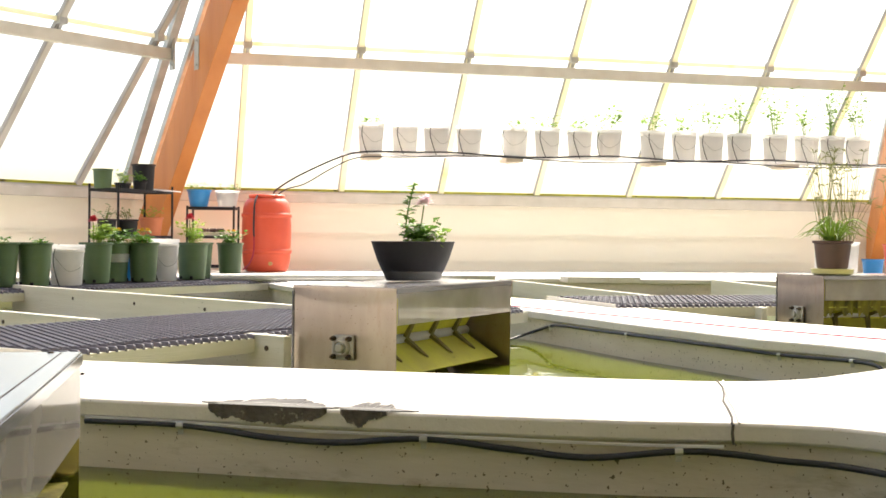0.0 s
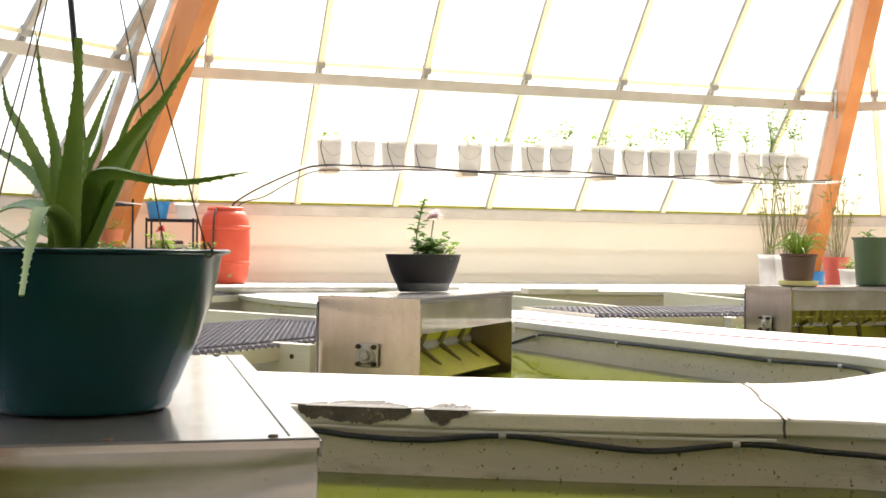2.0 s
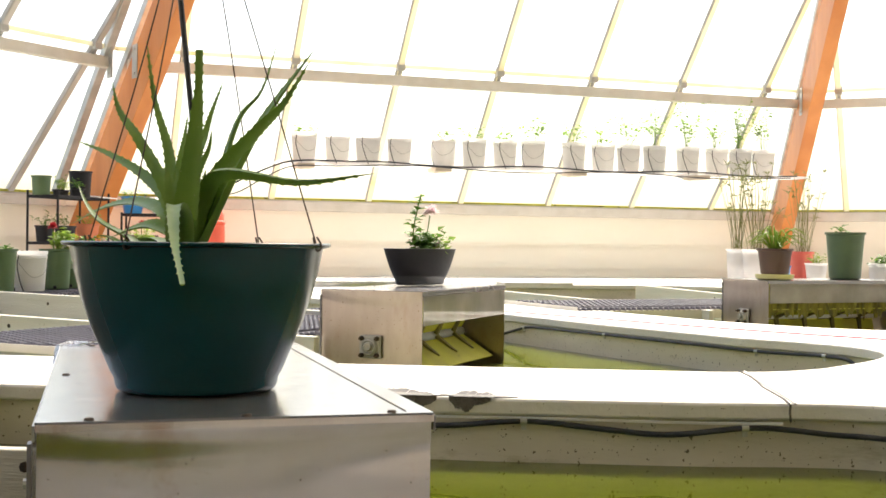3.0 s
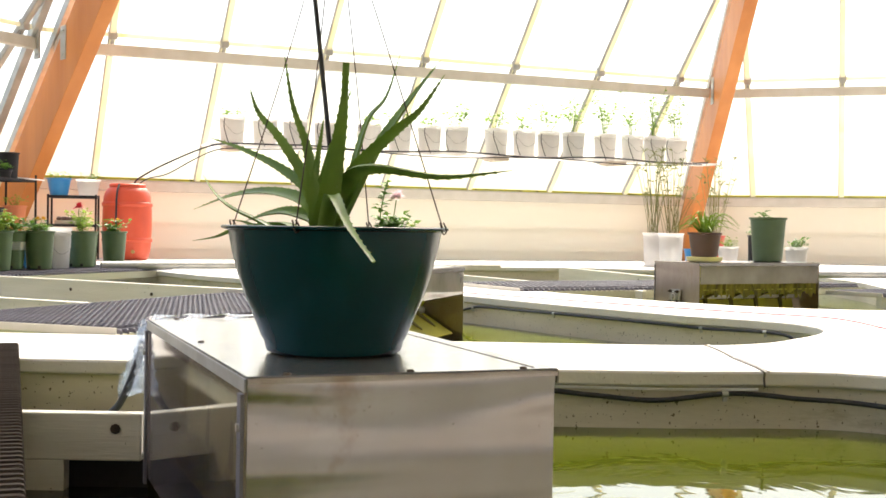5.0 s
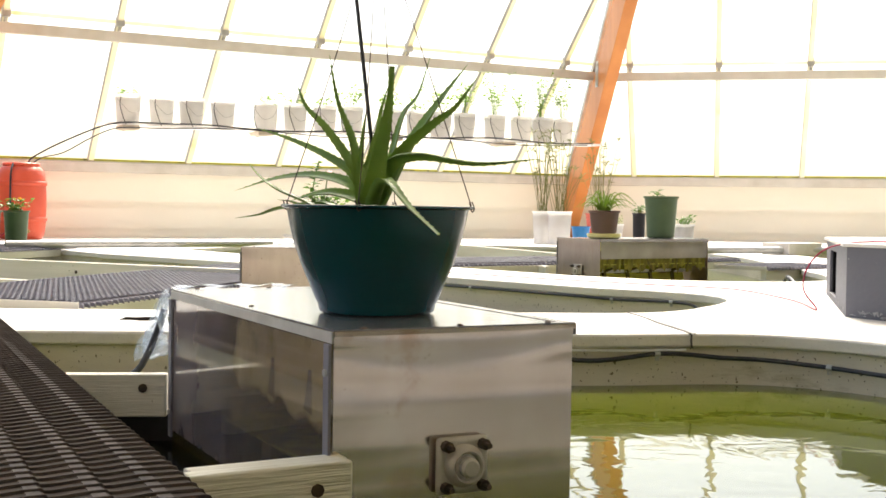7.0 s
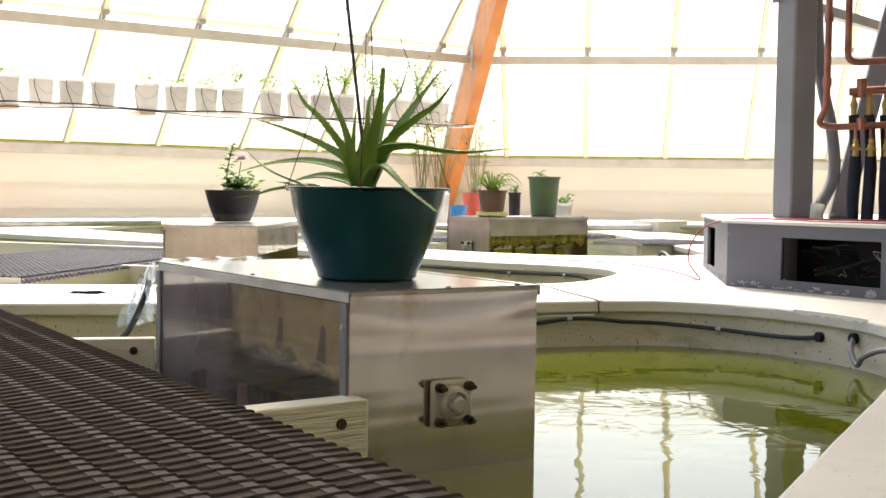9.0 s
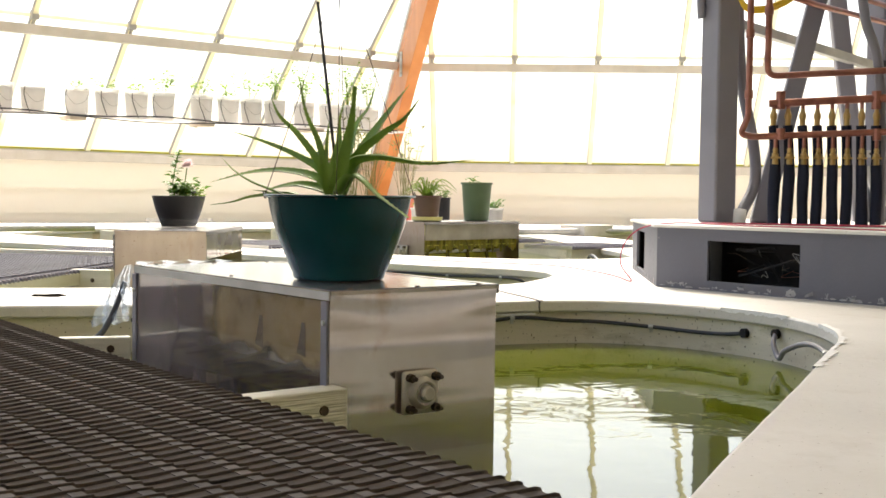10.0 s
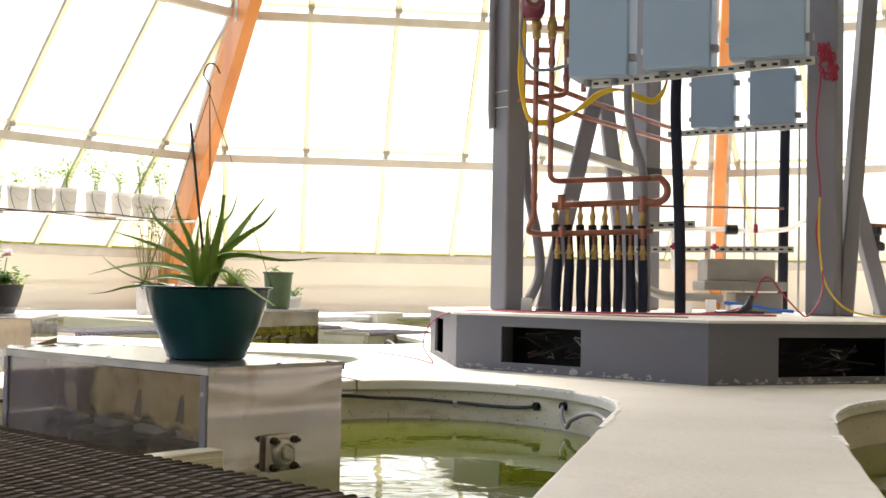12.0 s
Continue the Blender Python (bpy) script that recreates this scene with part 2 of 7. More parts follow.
def buckle(m, scale, height):
    """Long shallow waves across a thin plate."""
    nt = m.node_tree
    tc, mp, nz, bp = nt.nodes.new("ShaderNodeTexCoord"), nt.nodes.new("ShaderNodeMapping"), nt.nodes.new("ShaderNodeTexNoise"), nt.nodes.new("ShaderNodeBump")
    mp.inputs["Scale"].default_value = scale
    nz.inputs["Scale"].default_value, nz.inputs["Detail"].default_value = 1.0, 2
    bp.inputs["Strength"].default_value, bp.inputs["Distance"].default_value = 1.0, height
    nt.links.new(tc.outputs["Object"], mp.inputs[0])
    nt.links.new(mp.outputs[0], nz.inputs[0])
    nt.links.new(nz.outputs[0], bp.inputs["Height"])
    for p in nt.nodes:
        if p.type == 'BSDF_PRINCIPLED':
            nt.links.new(bp.outputs[0], p.inputs["Normal"])


buckle(STEEL, (0.5, 0.5, 7.0), 0.007)
ALGAELINE = material("algae_strip", (0.46, 0.46, 0.06), (0.30, 0.30, 0.05), rough=0.8, big=6, fine=60, bump=0.3, stain=(0.10, 0.10, 0.03), stain_at=0.58, stain_scale=7, translucent=0.4)
SEAL = material("grey_glazing_seal", (0.46, 0.44, 0.42), (0.34, 0.325, 0.31), rough=0.6, big=5, fine=60, bump=0.05)
BAR = material("pale_glazing_bar", (0.88, 0.85, 0.74), (0.82, 0.79, 0.60), rough=0.45, big=3, fine=50, bump=0.03, translucent=0.5, stain=(0.56, 0.53, 0.20), stain_at=0.62, stain_scale=2, edge=0.2)
ALU = material("dull_aluminium", (0.66, 0.63, 0.58), (0.56, 0.53, 0.47), rough=0.5, metal=0.15, big=4, fine=50, bump=0.04, stain=(0.42, 0.41, 0.16), stain_at=0.68, stain_scale=3)
GALV = material("galvanised_steel", (0.50, 0.50, 0.49), (0.38, 0.38, 0.37), rough=0.45, metal=0.5, big=7, fine=60, bump=0.04)
PANEL = material("cream_wall_panel", (0.92, 0.885, 0.78), (0.88, 0.84, 0.73), rough=0.5, big=0.8, fine=25, bump=0.05, stain=(0.55, 0.50, 0.40), stain_at=0.72, stain_scale=4)
GLULAM = material("orange_glulam", (0.62, 0.235, 0.055), (0.50, 0.165, 0.03), rough=0.45, big=3, fine=40, bump=0.08, stretch=(1, 1, 0.12))
GLAZING = clear_sheet("hazy_glazing_sheet", (0.96, 0.97, 0.93), 1.12, 0.10)
# mauve haze colour imitates the surroundings mirrored in the pane
ACRYLIC = clear_sheet("clear_acrylic", (0.95, 0.94, 0.92), 1.56, 0.18, (0.42, 0.365, 0.385), (0.80, 1.30, 0.50))
FROST = clear_sheet("milky_acrylic", (0.84, 0.82, 0.82), 1.4, 0.42, (0.72, 0.68, 0.65))
CLEARDISH = clear_sheet("clear_dish", (0.99, 0.99, 0.99), 1.04, 0.05, (0.95, 0.95, 0.95))
FILM = clear_sheet("crumpled_plastic_film", (0.90, 0.94, 1.0), 1.5, 0.20, (0.62, 0.72, 0.88))
GRATE = material("grey_brown_grating", (0.080, 0.066, 0.060), (0.058, 0.048, 0.044), rough=0.8, spec=0.12, big=6, fine=120, bump=0.15, vary=0.12, stain=(0.085, 0.074, 0.068), stain_at=0.60, stain_scale=3, edge=0.2)
GRATE_TAB = material("worn_grating_rib", (0.132, 0.118, 0.114), (0.092, 0.082, 0.079), rough=0.8, spec=0.15, big=6, fine=120, bump=0.2, vary=0.15)
GRATE_BLUE = material("grey_blue_grating", (0.115, 0.108, 0.145), (0.082, 0.077, 0.102), rough=0.42, spec=0.6, big=6, fine=120, bump=0.05, vary=0.08)
BOARD = material("painted_board", (0.70, 0.68, 0.60), (0.60, 0.58, 0.49), rough=0.6, big=3, fine=40, bump=0.25, stretch=(0.4, 6, 6), stain=(0.38, 0.36, 0.24), stain_at=0.68, stain_scale=5, speck=(70, 0.74, (0.2, 0.18, 0.1)))
RUBBER = material("black_hose", (0.022, 0.024, 0.034), (0.014, 0.015, 0.021), rough=0.45, big=8, fine=90, bump=0.05)
FOAM = material("black_pipe_foam", (0.018, 0.020, 0.036), (0.013, 0.0145, 0.026), spec=0.2, rough=0.8, big=8, fine=120, bump=0.2)
GREENPOT = material("dark_green_plastic", (0.0015, 0.042, 0.050), (0.0013, 0.037, 0.044), rough=0.24, big=2, fine=8, bump=0.0, spread=0.02, spec=0.4)
NURSERY = material("olive_green_plastic", (0.085, 0.14, 0.062), (0.065, 0.112, 0.050), rough=0.45, big=5, fine=60, bump=0.05, vary=0.1)
BLACKPOT = material("black_plastic", (0.022, 0.021, 0.024), (0.015, 0.0145, 0.017), rough=0.5, spec=0.2, big=5, fine=60, bump=0.04)
WHITEPLASTIC = material("white_plastic", (0.93, 0.92, 0.91), (0.84, 0.83, 0.82), rough=0.42, big=5, fine=40, bump=0.03, vary=0.06, translucent=0.72)
BLUEPOT = material("blue_plastic", (0.03, 0.26, 0.62), (0.02, 0.2, 0.52), rough=0.4, big=5, fine=40, bump=0.03)
TERRA = material("terracotta", (0.55, 0.18, 0.08), (0.45, 0.14, 0.06), rough=0.7, big=6, fine=60, bump=0.12)
REDPOT = material("red_plastic", (0.6, 0.10, 0.07), (0.5, 0.08, 0.05), rough=0.4, big=5, fine=40, bump=0.03)
PUMPRED = material("dark_red_casting", (0.16, 0.022, 0.045), (0.10, 0.016, 0.035), rough=0.45, big=8, fine=60, bump=0.08)
DARKBAR = material("dull_grey_glazing_bar", (0.60, 0.58, 0.56), (0.48, 0.46, 0.44), rough=0.45, metal=0.2, big=3, fine=50, bump=0.03)
BROWNPOT = material("brown_plastic", (0.09, 0.042, 0.03), (0.065, 0.03, 0.02), rough=0.45, big=5, fine=40, bump=0.04)
DRUM = material("red_drum_plastic", (0.62, 0.085, 0.035), (0.52, 0.065, 0.028), rough=0.45, big=3, fine=30, bump=0.04, stain=(0.66, 0.16, 0.07), stain_at=0.6, stain_scale=3, edge=0.2)
SOIL = material("potting_soil", (0.035, 0.025, 0.018), (0.02, 0.014, 0.01), rough=0.95, big=30, fine=120, bump=0.8)
ALOE = material("aloe_skin", (0.25, 0.40, 0.065), (0.15, 0.27, 0.05), rough=0.38, big=9, fine=90, bump=0.05, stain=(0.27, 0.16, 0.07), stain_at=0.66, stain_scale=8, edge=0.15, translucent=0.30, speck=(120, 0.70, (0.34, 0.42, 0.16)))
LEAF = material("soft_leaf", (0.13, 0.26, 0.03), (0.07, 0.17, 0.018), rough=0.5, big=25, fine=90, bump=0.05, translucent=0.35)
SEEDLEAF = material("young_leaf", (0.24, 0.40, 0.05), (0.15, 0.30, 0.03), rough=0.5, big=25, fine=90, bump=0.05, translucent=0.5)
# lighter copy of the leaf colour, with sunlight put into it
LIGHTLEAF = material("sunlit_leaf", (0.30, 0.42, 0.06), (0.2, 0.32, 0.04), rough=0.5, big=25, fine=90, bump=0.05, translucent=0.45)
REED = material("reed_stem", (0.24, 0.26, 0.09), (0.16, 0.18, 0.05), rough=0.6, big=12, fine=60, bump=0.05, translucent=0.2)
PETAL = material("pale_pink_petal", (0.90, 0.78, 0.80), (0.84, 0.66, 0.71), rough=0.6, big=20, fine=60, bump=0.05, translucent=0.3)
REDPETAL = material("red_petal", (0.62, 0.03, 0.07), (0.5, 0.02, 0.04), rough=0.6, big=20, fine=60, bump=0.05)
YELLOWPETAL = material("yellow_petal", (0.8, 0.5, 0.03), (0.7, 0.4, 0.02), rough=0.6, big=20, fine=60, bump=0.05)
ALGAE = material("green_algae_growth", (0.74, 0.72, 0.10), (0.62, 0.57, 0.12), rough=0.8, big=7, fine=60, bump=0.5, stain=(0.30, 0.27, 0.05), stain_at=0.64, stain_scale=9, translucent=0.25)
ALGAEDARK = material("hanging_algae", (0.40, 0.36, 0.05), (0.13, 0.11, 0.03), rough=0.8, big=16, fine=60, bump=0.6, stretch=(1, 1.6, 0.5), stain=(0.55, 0.50, 0.10), stain_at=0.60, stain_scale=9, translucent=0.3)
FLAKE = material("flaked_paint", (0.40, 0.395, 0.40), (0.26, 0.255, 0.265), rough=0.8, big=30, fine=90, bump=0.3)
BRACKETMARK = material("bracket_silhouette_brown", (0.26, 0.21, 0.11), (0.16, 0.13, 0.07), rough=0.8, big=12, fine=60, bump=0.2)
BRACKET = material("slimy_brown_bracket", (0.25, 0.21, 0.06), (0.14, 0.12, 0.035), rough=0.7, big=9, fine=60, bump=0.4)
# near-black water colour with the channel's shade painted in
SHADE_SHEET = material("painted_shade_water", (0.014, 0.013, 0.009), (0.009, 0.010, 0.005), rough=0.12, big=3, fine=9, bump=0.02, spec=0.18)
GREYPAINT = material("grey_painted_steel", (0.195, 0.190, 0.228), (0.165, 0.161, 0.192), rough=0.5, big=3, fine=50, bump=0.05, stain=(0.32, 0.31, 0.30), stain_at=0.71, stain_scale=6)
PLINTHPAINT = material("grey_painted_plinth", (0.118, 0.119, 0.146), (0.098, 0.099, 0.121), rough=0.6, big=1.5, fine=50, bump=0.12, stain=(0.62, 0.60, 0.57), stain_at=0.705, stain_scale=5)
COPPER = material("copper_pipe", (0.33, 0.145, 0.11), (0.19, 0.078, 0.062), rough=0.36, metal=0.85, big=10, fine=50, bump=0.03, stain=(0.26, 0.18, 0.15), stain_at=0.60, stain_scale=8)
BRASS = material("brass", (0.46, 0.32, 0.13), (0.32, 0.21, 0.08), rough=0.4, metal=0.9, big=12, fine=60, bump=0.03)
CABINET = material("blue_grey_enamel", (0.245, 0.33, 0.46), (0.22, 0.30, 0.42), rough=0.42, big=2, fine=40, bump=0.03)
YELLOWHOSE = material("yellow_hose", (0.72, 0.48, 0.02), (0.6, 0.38, 0.015), rough=0.45, big=8, fine=60, bump=0.03)
REDWIRE = material("red_wire", (0.36, 0.010, 0.050), (0.29, 0.008, 0.040), rough=0.45, big=8, fine=60, bump=0.0)
BLUEWIRE = material("blue_wire", (0.02, 0.15, 0.6), (0.02, 0.1, 0.5), rough=0.45, big=8, fine=60, bump=0.0)
CONCRETE = material("grey_concrete_block", (0.36, 0.34, 0.31), (0.28, 0.265, 0.24), rough=0.85, big=6, fine=60, bump=0.4)
# near-black colour stands in for shade inside vents, slots, notches and holes
DARK = material("near_black_shade", (0.010, 0.009, 0.012), (0.006, 0.006, 0.007), rough=0.8, big=5, fine=40, bump=0.1)
IRON = material("rusty_wire", (0.10, 0.07, 0.05), (0.06, 0.045, 0.035), rough=0.6, metal=0.6, big=20, fine=80, bump=0.1)
CASTGREY = material("grey_cast_bearing", (0.47, 0.45, 0.41), (0.35, 0.33, 0.30), rough=0.5, metal=0.2, big=20, fine=90, bump=0.15)
GROUND = material("outside_ground", (0.28, 0.28, 0.22), (0.2, 0.22, 0.13), rough=0.9, big=0.2, fine=4, bump=0.2)
WOODSHELF = material("pale_wood_plank", (0.62, 0.55, 0.46), (0.52, 0.44, 0.35), rough=0.6, big=4, fine=50, bump=0.1, stretch=(0.3, 4, 4))


# ---- mesh helpers ----
def mesh(name, bm, mat, parent=None, label="", smooth=35, bevel=0.0):
    me = bpy.data.meshes.new(name)
    bmesh.ops.recalc_face_normals(bm, faces=bm.faces)
    bm.to_mesh(me)
    bm.free()
    if smooth:
        for f in me.polygons:
            f.use_smooth = True
        me.set_sharp_from_angle(angle=radians(smooth))
    me.materials.append(mat)
    ob = new(name, me)
    if parent:
        ob.parent = parent
    if label:
        tagged(ob, label)
    if bevel:
        mod = ob.modifiers.new("edge", "BEVEL")
        mod.width, mod.segments, mod.limit_method = bevel, 2, 'ANGLE'
    return ob


def part(name, bm, mat, parent, label="", smooth=35, bevel=0.0):
    return mesh(name, bm, mat, parent, label, smooth, bevel)


def thing(name, m, label, category, group="", kind=""):
    ob = new(name)
    ob.matrix_world = m
    ob.empty_display_size = 0.1
    return tagged(ob, label, category, group, kind)


def box(bm, c, s, m=None):
    r = bmesh.ops.create_cube(bm, size=1.0)
    mm = Matrix.Translation(c) @ Matrix.Diagonal((*s, 1))
    bmesh.ops.transform(bm, matrix=(m @ mm) if m else mm, verts=r["verts"])
    return bm


def boxm(c, s, m=None):
    return box(bmesh.new(), c, s, m)


def tube(bm, pts, r, seg=8, taper=None, caps=True):
    """A round tube swept along points; taper gives the radius at each point."""
    pts = [Vector(p) for p in pts]
    rings, prev = [], None
    for i, p in enumerate(pts):
        d = (pts[min(i + 1, len(pts) - 1)] - pts[max(i - 1, 0)]).normalized()
        if prev is None:
            prev = d.orthogonal().normalized()
        prev = (prev - d * prev.dot(d)).normalized()
        side = d.cross(prev)
        rad = taper[i] if taper else r
        rings.append([bm.verts.new(p + rad * (math.cos(2 * math.pi * k / seg) * prev + math.sin(2 * math.pi * k / seg) * side)) for k in range(seg)])
    for a, b in zip(rings, rings[1:]):
        for k in range(seg):
            bm.faces.new((a[k], a[(k + 1) % seg], b[(k + 1) % seg], b[k]))
    if caps:
        bm.faces.new(rings[0][::-1])
        bm.faces.new(rings[-1])
    return bm


def tubem(pts, r, seg=8, taper=None):
    return tube(bmesh.new(), pts, r, seg, taper)


def spline(pts, n=6):
    """Catmull-Rom points through pts."""
    pts = [Vector(p) for p in pts]
    q = [pts[0] * 2 - pts[1]] + pts + [pts[-1] * 2 - pts[-2]]
    out = []
    for i in range(1, len(q) - 2):
        p0, p1, p2, p3 = q[i - 1:i + 3]
        for k in range(n):
            t = k / n
            out.append(0.5 * (2 * p1 + (p2 - p0) * t + (2 * p0 - 5 * p1 + 4 * p2 - p3) * t * t + (3 * p1 - p0 - 3 * p2 + p3) * t ** 3))
    return out + [pts[-1]]


def lathe(bm, profile, seg=28, c=(0, 0, 0)):
    """A turned shape from (radius, height) pairs; closed where the radius is 0."""
    rings = []
    for r, z in profile:
        if r <= 1e-6:
            rings.append([bm.verts.new((c[0], c[1], c[2] + z))])
        else:
            rings.append([bm.verts.new((c[0] + r * math.cos(2 * math.pi * k / seg), c[1] + r * math.sin(2 * math.pi * k / seg), c[2] + z)) for k in range(seg)])
    for a, b in zip(rings, rings[1:]):
        for k in range(seg):
            j = (k + 1) % seg
            if len(a) == 1 and len(b) == 1:
                continue
            if len(a) == 1:
                bm.faces.new((a[0], b[k], b[j]))
            elif len(b) == 1:
                bm.faces.new((a[k], a[j], b[0]))
            else:
                bm.faces.new((a[k], a[j], b[j], b[k]))
    return bm


def lathem(profile, seg=28, c=(0, 0, 0)):
    return lathe(bmesh.new(), profile, seg, c)


def slab(outer, holes, z0, z1):
    """A flat slab with holes through it, from outlines in plan."""
    bm = bmesh.new()
    edges = []
    for loop in [outer] + holes:
        vs = [bm.verts.new((x, y, z1)) for x, y in loop]
        edges += [bm.edges.new((vs[i], vs[(i + 1) % len(vs)])) for i in range(len(vs))]
    bmesh.ops.triangle_fill(bm, use_beauty=True, use_dissolve=False, edges=edges, normal=(0, 0, 1))
    g = bmesh.ops.extrude_face_region(bm, geom=list(bm.faces))
    bmesh.ops.translate(bm, verts=[v for v in g["geom"] if isinstance(v, bmesh.types.BMVert)], vec=(0, 0, z0 - z1))
    return bm


def offset(poly, d):
    """The outline moved outwards by d (for an anticlockwise outline)."""
    out, n = [], len(poly)
    for i in range(n):
        a, b, c = (Vector(poly[(i + k) % n]) for k in (-1, 0, 1))
        e1, e2 = (b - a).normalized(), (c - b).normalized()
        n1, n2 = Vector((e1.y, -e1.x)), Vector((e2.y, -e2.x))
        m = (n1 + n2).normalized()
        out.append(tuple(b + m * (d / max(0.4, m.dot(n1)))))
    return out


def bar(bm, a, b, w, h, up=(0, 0, 1)):
    """A straight bar from a to b, w wide and h high."""
    a, b = Vector(a), Vector(b)
    d = (b - a).normalized()
    side = d.cross(Vector(up)).normalized()
    u = side.cross(d)
    q = [bm.verts.new(p + side * (w / 2 * i) + u * (h / 2 * j)) for p in (a, b) for i, j in ((-1, -1), (1, -1), (1, 1), (-1, 1))]
    for f in ((0, 3, 2, 1), (4, 5, 6, 7), (0, 1, 5, 4), (1, 2, 6, 5), (2, 3, 7, 6), (3, 0, 4, 7)):
        bm.faces.new([q[i] for i in f])
    return bm


def barm(a, b, w, h, up=(0, 0, 1)):
    return bar(bmesh.new(), a, b, w, h, up)


def leaf(bm, p, d, size, width=0.5, up=None, fold=0.25):
    """One small leaf: two folded halves with a pointed end."""
    d = Vector(d).normalized()
    s = d.cross(Vector(up or (random.uniform(-0.4, 0.4), random.uniform(-0.4, 0.4), 1))).normalized()
    n = s.cross(d)
    p = Vector(p)
    v = [bm.verts.new(q) for q in (p, p + d * size * 0.45 + s * size * width * 0.5 + n * size * fold * 0.4, p + d * size - n * size * 0.12, p + d * size * 0.45 - s * size * width * 0.5 + n * size * fold * 0.4, p + d * size * 0.5)]
    bm.faces.new((v[0], v[1], v[4]))
    bm.faces.new((v[1], v[2], v[4]))
    bm.faces.new((v[2], v[3], v[4]))
    bm.faces.new((v[3], v[0], v[4]))


def foliage(c, r, h, n, size, rng, width=0.55):
    """Loose bunch of leaves on short stems."""
    bm = bmesh.new()
    c = Vector(c)
    for _ in range(max(3, n // 9)):
        a, q = rng.uniform(0, 6.28), rng.random() ** 0.5
        tip = c + Vector((r * q * math.cos(a), r * q * math.sin(a), h * rng.uniform(0.45, 1)))
        tube(bm, spline([c + Vector((0.1 * r * math.cos(a), 0.1 * r * math.sin(a), 0)), c.lerp(tip, 0.5) + Vector((0, 0, h * 0.12)), tip], 3), 0.0025, 4)
        for _ in range(9):
            f = rng.uniform(0.35, 1.05)
            p = c.lerp(tip, f) + Vector((rng.uniform(-1, 1), rng.uniform(-1, 1), rng.uniform(-0.5, 0.8))) * size * 0.7
            b = rng.uniform(0, 6.28)
            leaf(bm, p, (math.cos(b), math.sin(b), rng.uniform(-0.3, 0.7)), size * rng.uniform(0.6, 1.2), width)
    return bm


def bloom(c, r, rng, n=26):
    """A double flower head of overlapping petals."""
    bm = bmesh.new()
    for k in range(n):
        a, e = k * 2.4, 1.4 - 1.6 * (k / n)
        leaf(bm, Vector(c), (math.cos(a) * math.cos(e), math.sin(a) * math.cos(e), math.sin(e)), r * rng.uniform(0.85, 1.1), 0.8)
    return bm


# ---- the shell: nine leaning facets on a low wall, five of them glazed ----
RING = [(-8.373, 5.693), (-3.392, 13.069), (5.147, 15.507), (12.488, 11.810), (16.30, 4.25), (13.90, -4.00), (6.80, -8.80), (-1.75, -7.90), (-7.70, -1.70)]
SILL, PURLIN, UPPER, EAVES = 0.93, 2.34, 4.20, 6.40
LEAN = 0.87


def glaze_off(z):
    return 1.42 - LEAN * (z - SILL)


def ring_at(off):
    """Corners of the ring moved outwards (the ring runs clockwise in plan)."""
    return [Vector(p) for p in offset(RING[::-1], off)[::-1]]


def facet(k):
    a, b = Vector(RING[k]), Vector(RING[(k + 1) % 9])
    d = (b - a).normalized()
    return a, b, d, Vector((-d.y, d.x))


def on_facet(k, s, z, inset=0.0):
    """A point of facet k's glazing plane at s along it and height z, moved inwards by inset."""
    a, b, d, n = facet(k)
    p = a + d * s + n * (glaze_off(z) - inset)
    return Vector((p.x, p.y, z))


def facet_span(k, off):
    """Where facet k begins and ends, along its own direction, at that offset."""
    a, b, d, n = facet(k)
    r = ring_at(off)
    return (r[k] - a).dot(d), (r[(k + 1) % 9] - a).dot(d)


FIRST = {0: 1.304, 1: 0.714, 2: 0.371}
BEAM_SIDE = {1: 0.14, 2: -0.10}
PITCH = {0: 1.215, 1: 1.251, 2: 1.236}
# unseen facets closed off to keep daylight from the walkway side
OPAQUE = (4, 5, 6, 7)
ground = mesh("ground", slab([(90 * math.cos(a * 0.3927), 90 * math.sin(a * 0.3927)) for a in range(16)], [], -1.2, -1.1), GROUND, smooth=0)
tagged(ground, "dull grassy ground outside the greenhouse", "ground", kind="structure")

wall_out, wall_in = ring_at(1.57), ring_at(1.42)
low, high = ring_at(glaze_off(EAVES)), ring_at(glaze_off(8.6))
# the unlit half and the cap are added, out of view, to block light
for lit in (True, False):
    roof = bmesh.new()
    rv = [[roof.verts.new((q.x, q.y, z)) for q in r] for r, z in ((low, EAVES), (high, 8.6))]
    for i in range(9):
        if (i in OPAQUE) != lit:
            roof.faces.new((rv[0][i], rv[0][(i + 1) % 9], rv[1][(i + 1) % 9], rv[1][i]))
    if not lit:
        roof.faces.new(rv[1])
    roof = mesh("ceiling", roof, GLAZING if lit else PANEL, smooth=0)
    roof.visible_shadow = not lit
    tagged(roof, "hazy roof sheets over the planted side" if lit else "unseen opaque roof panels, added to shade the walkway side", "ceiling", kind="structure")

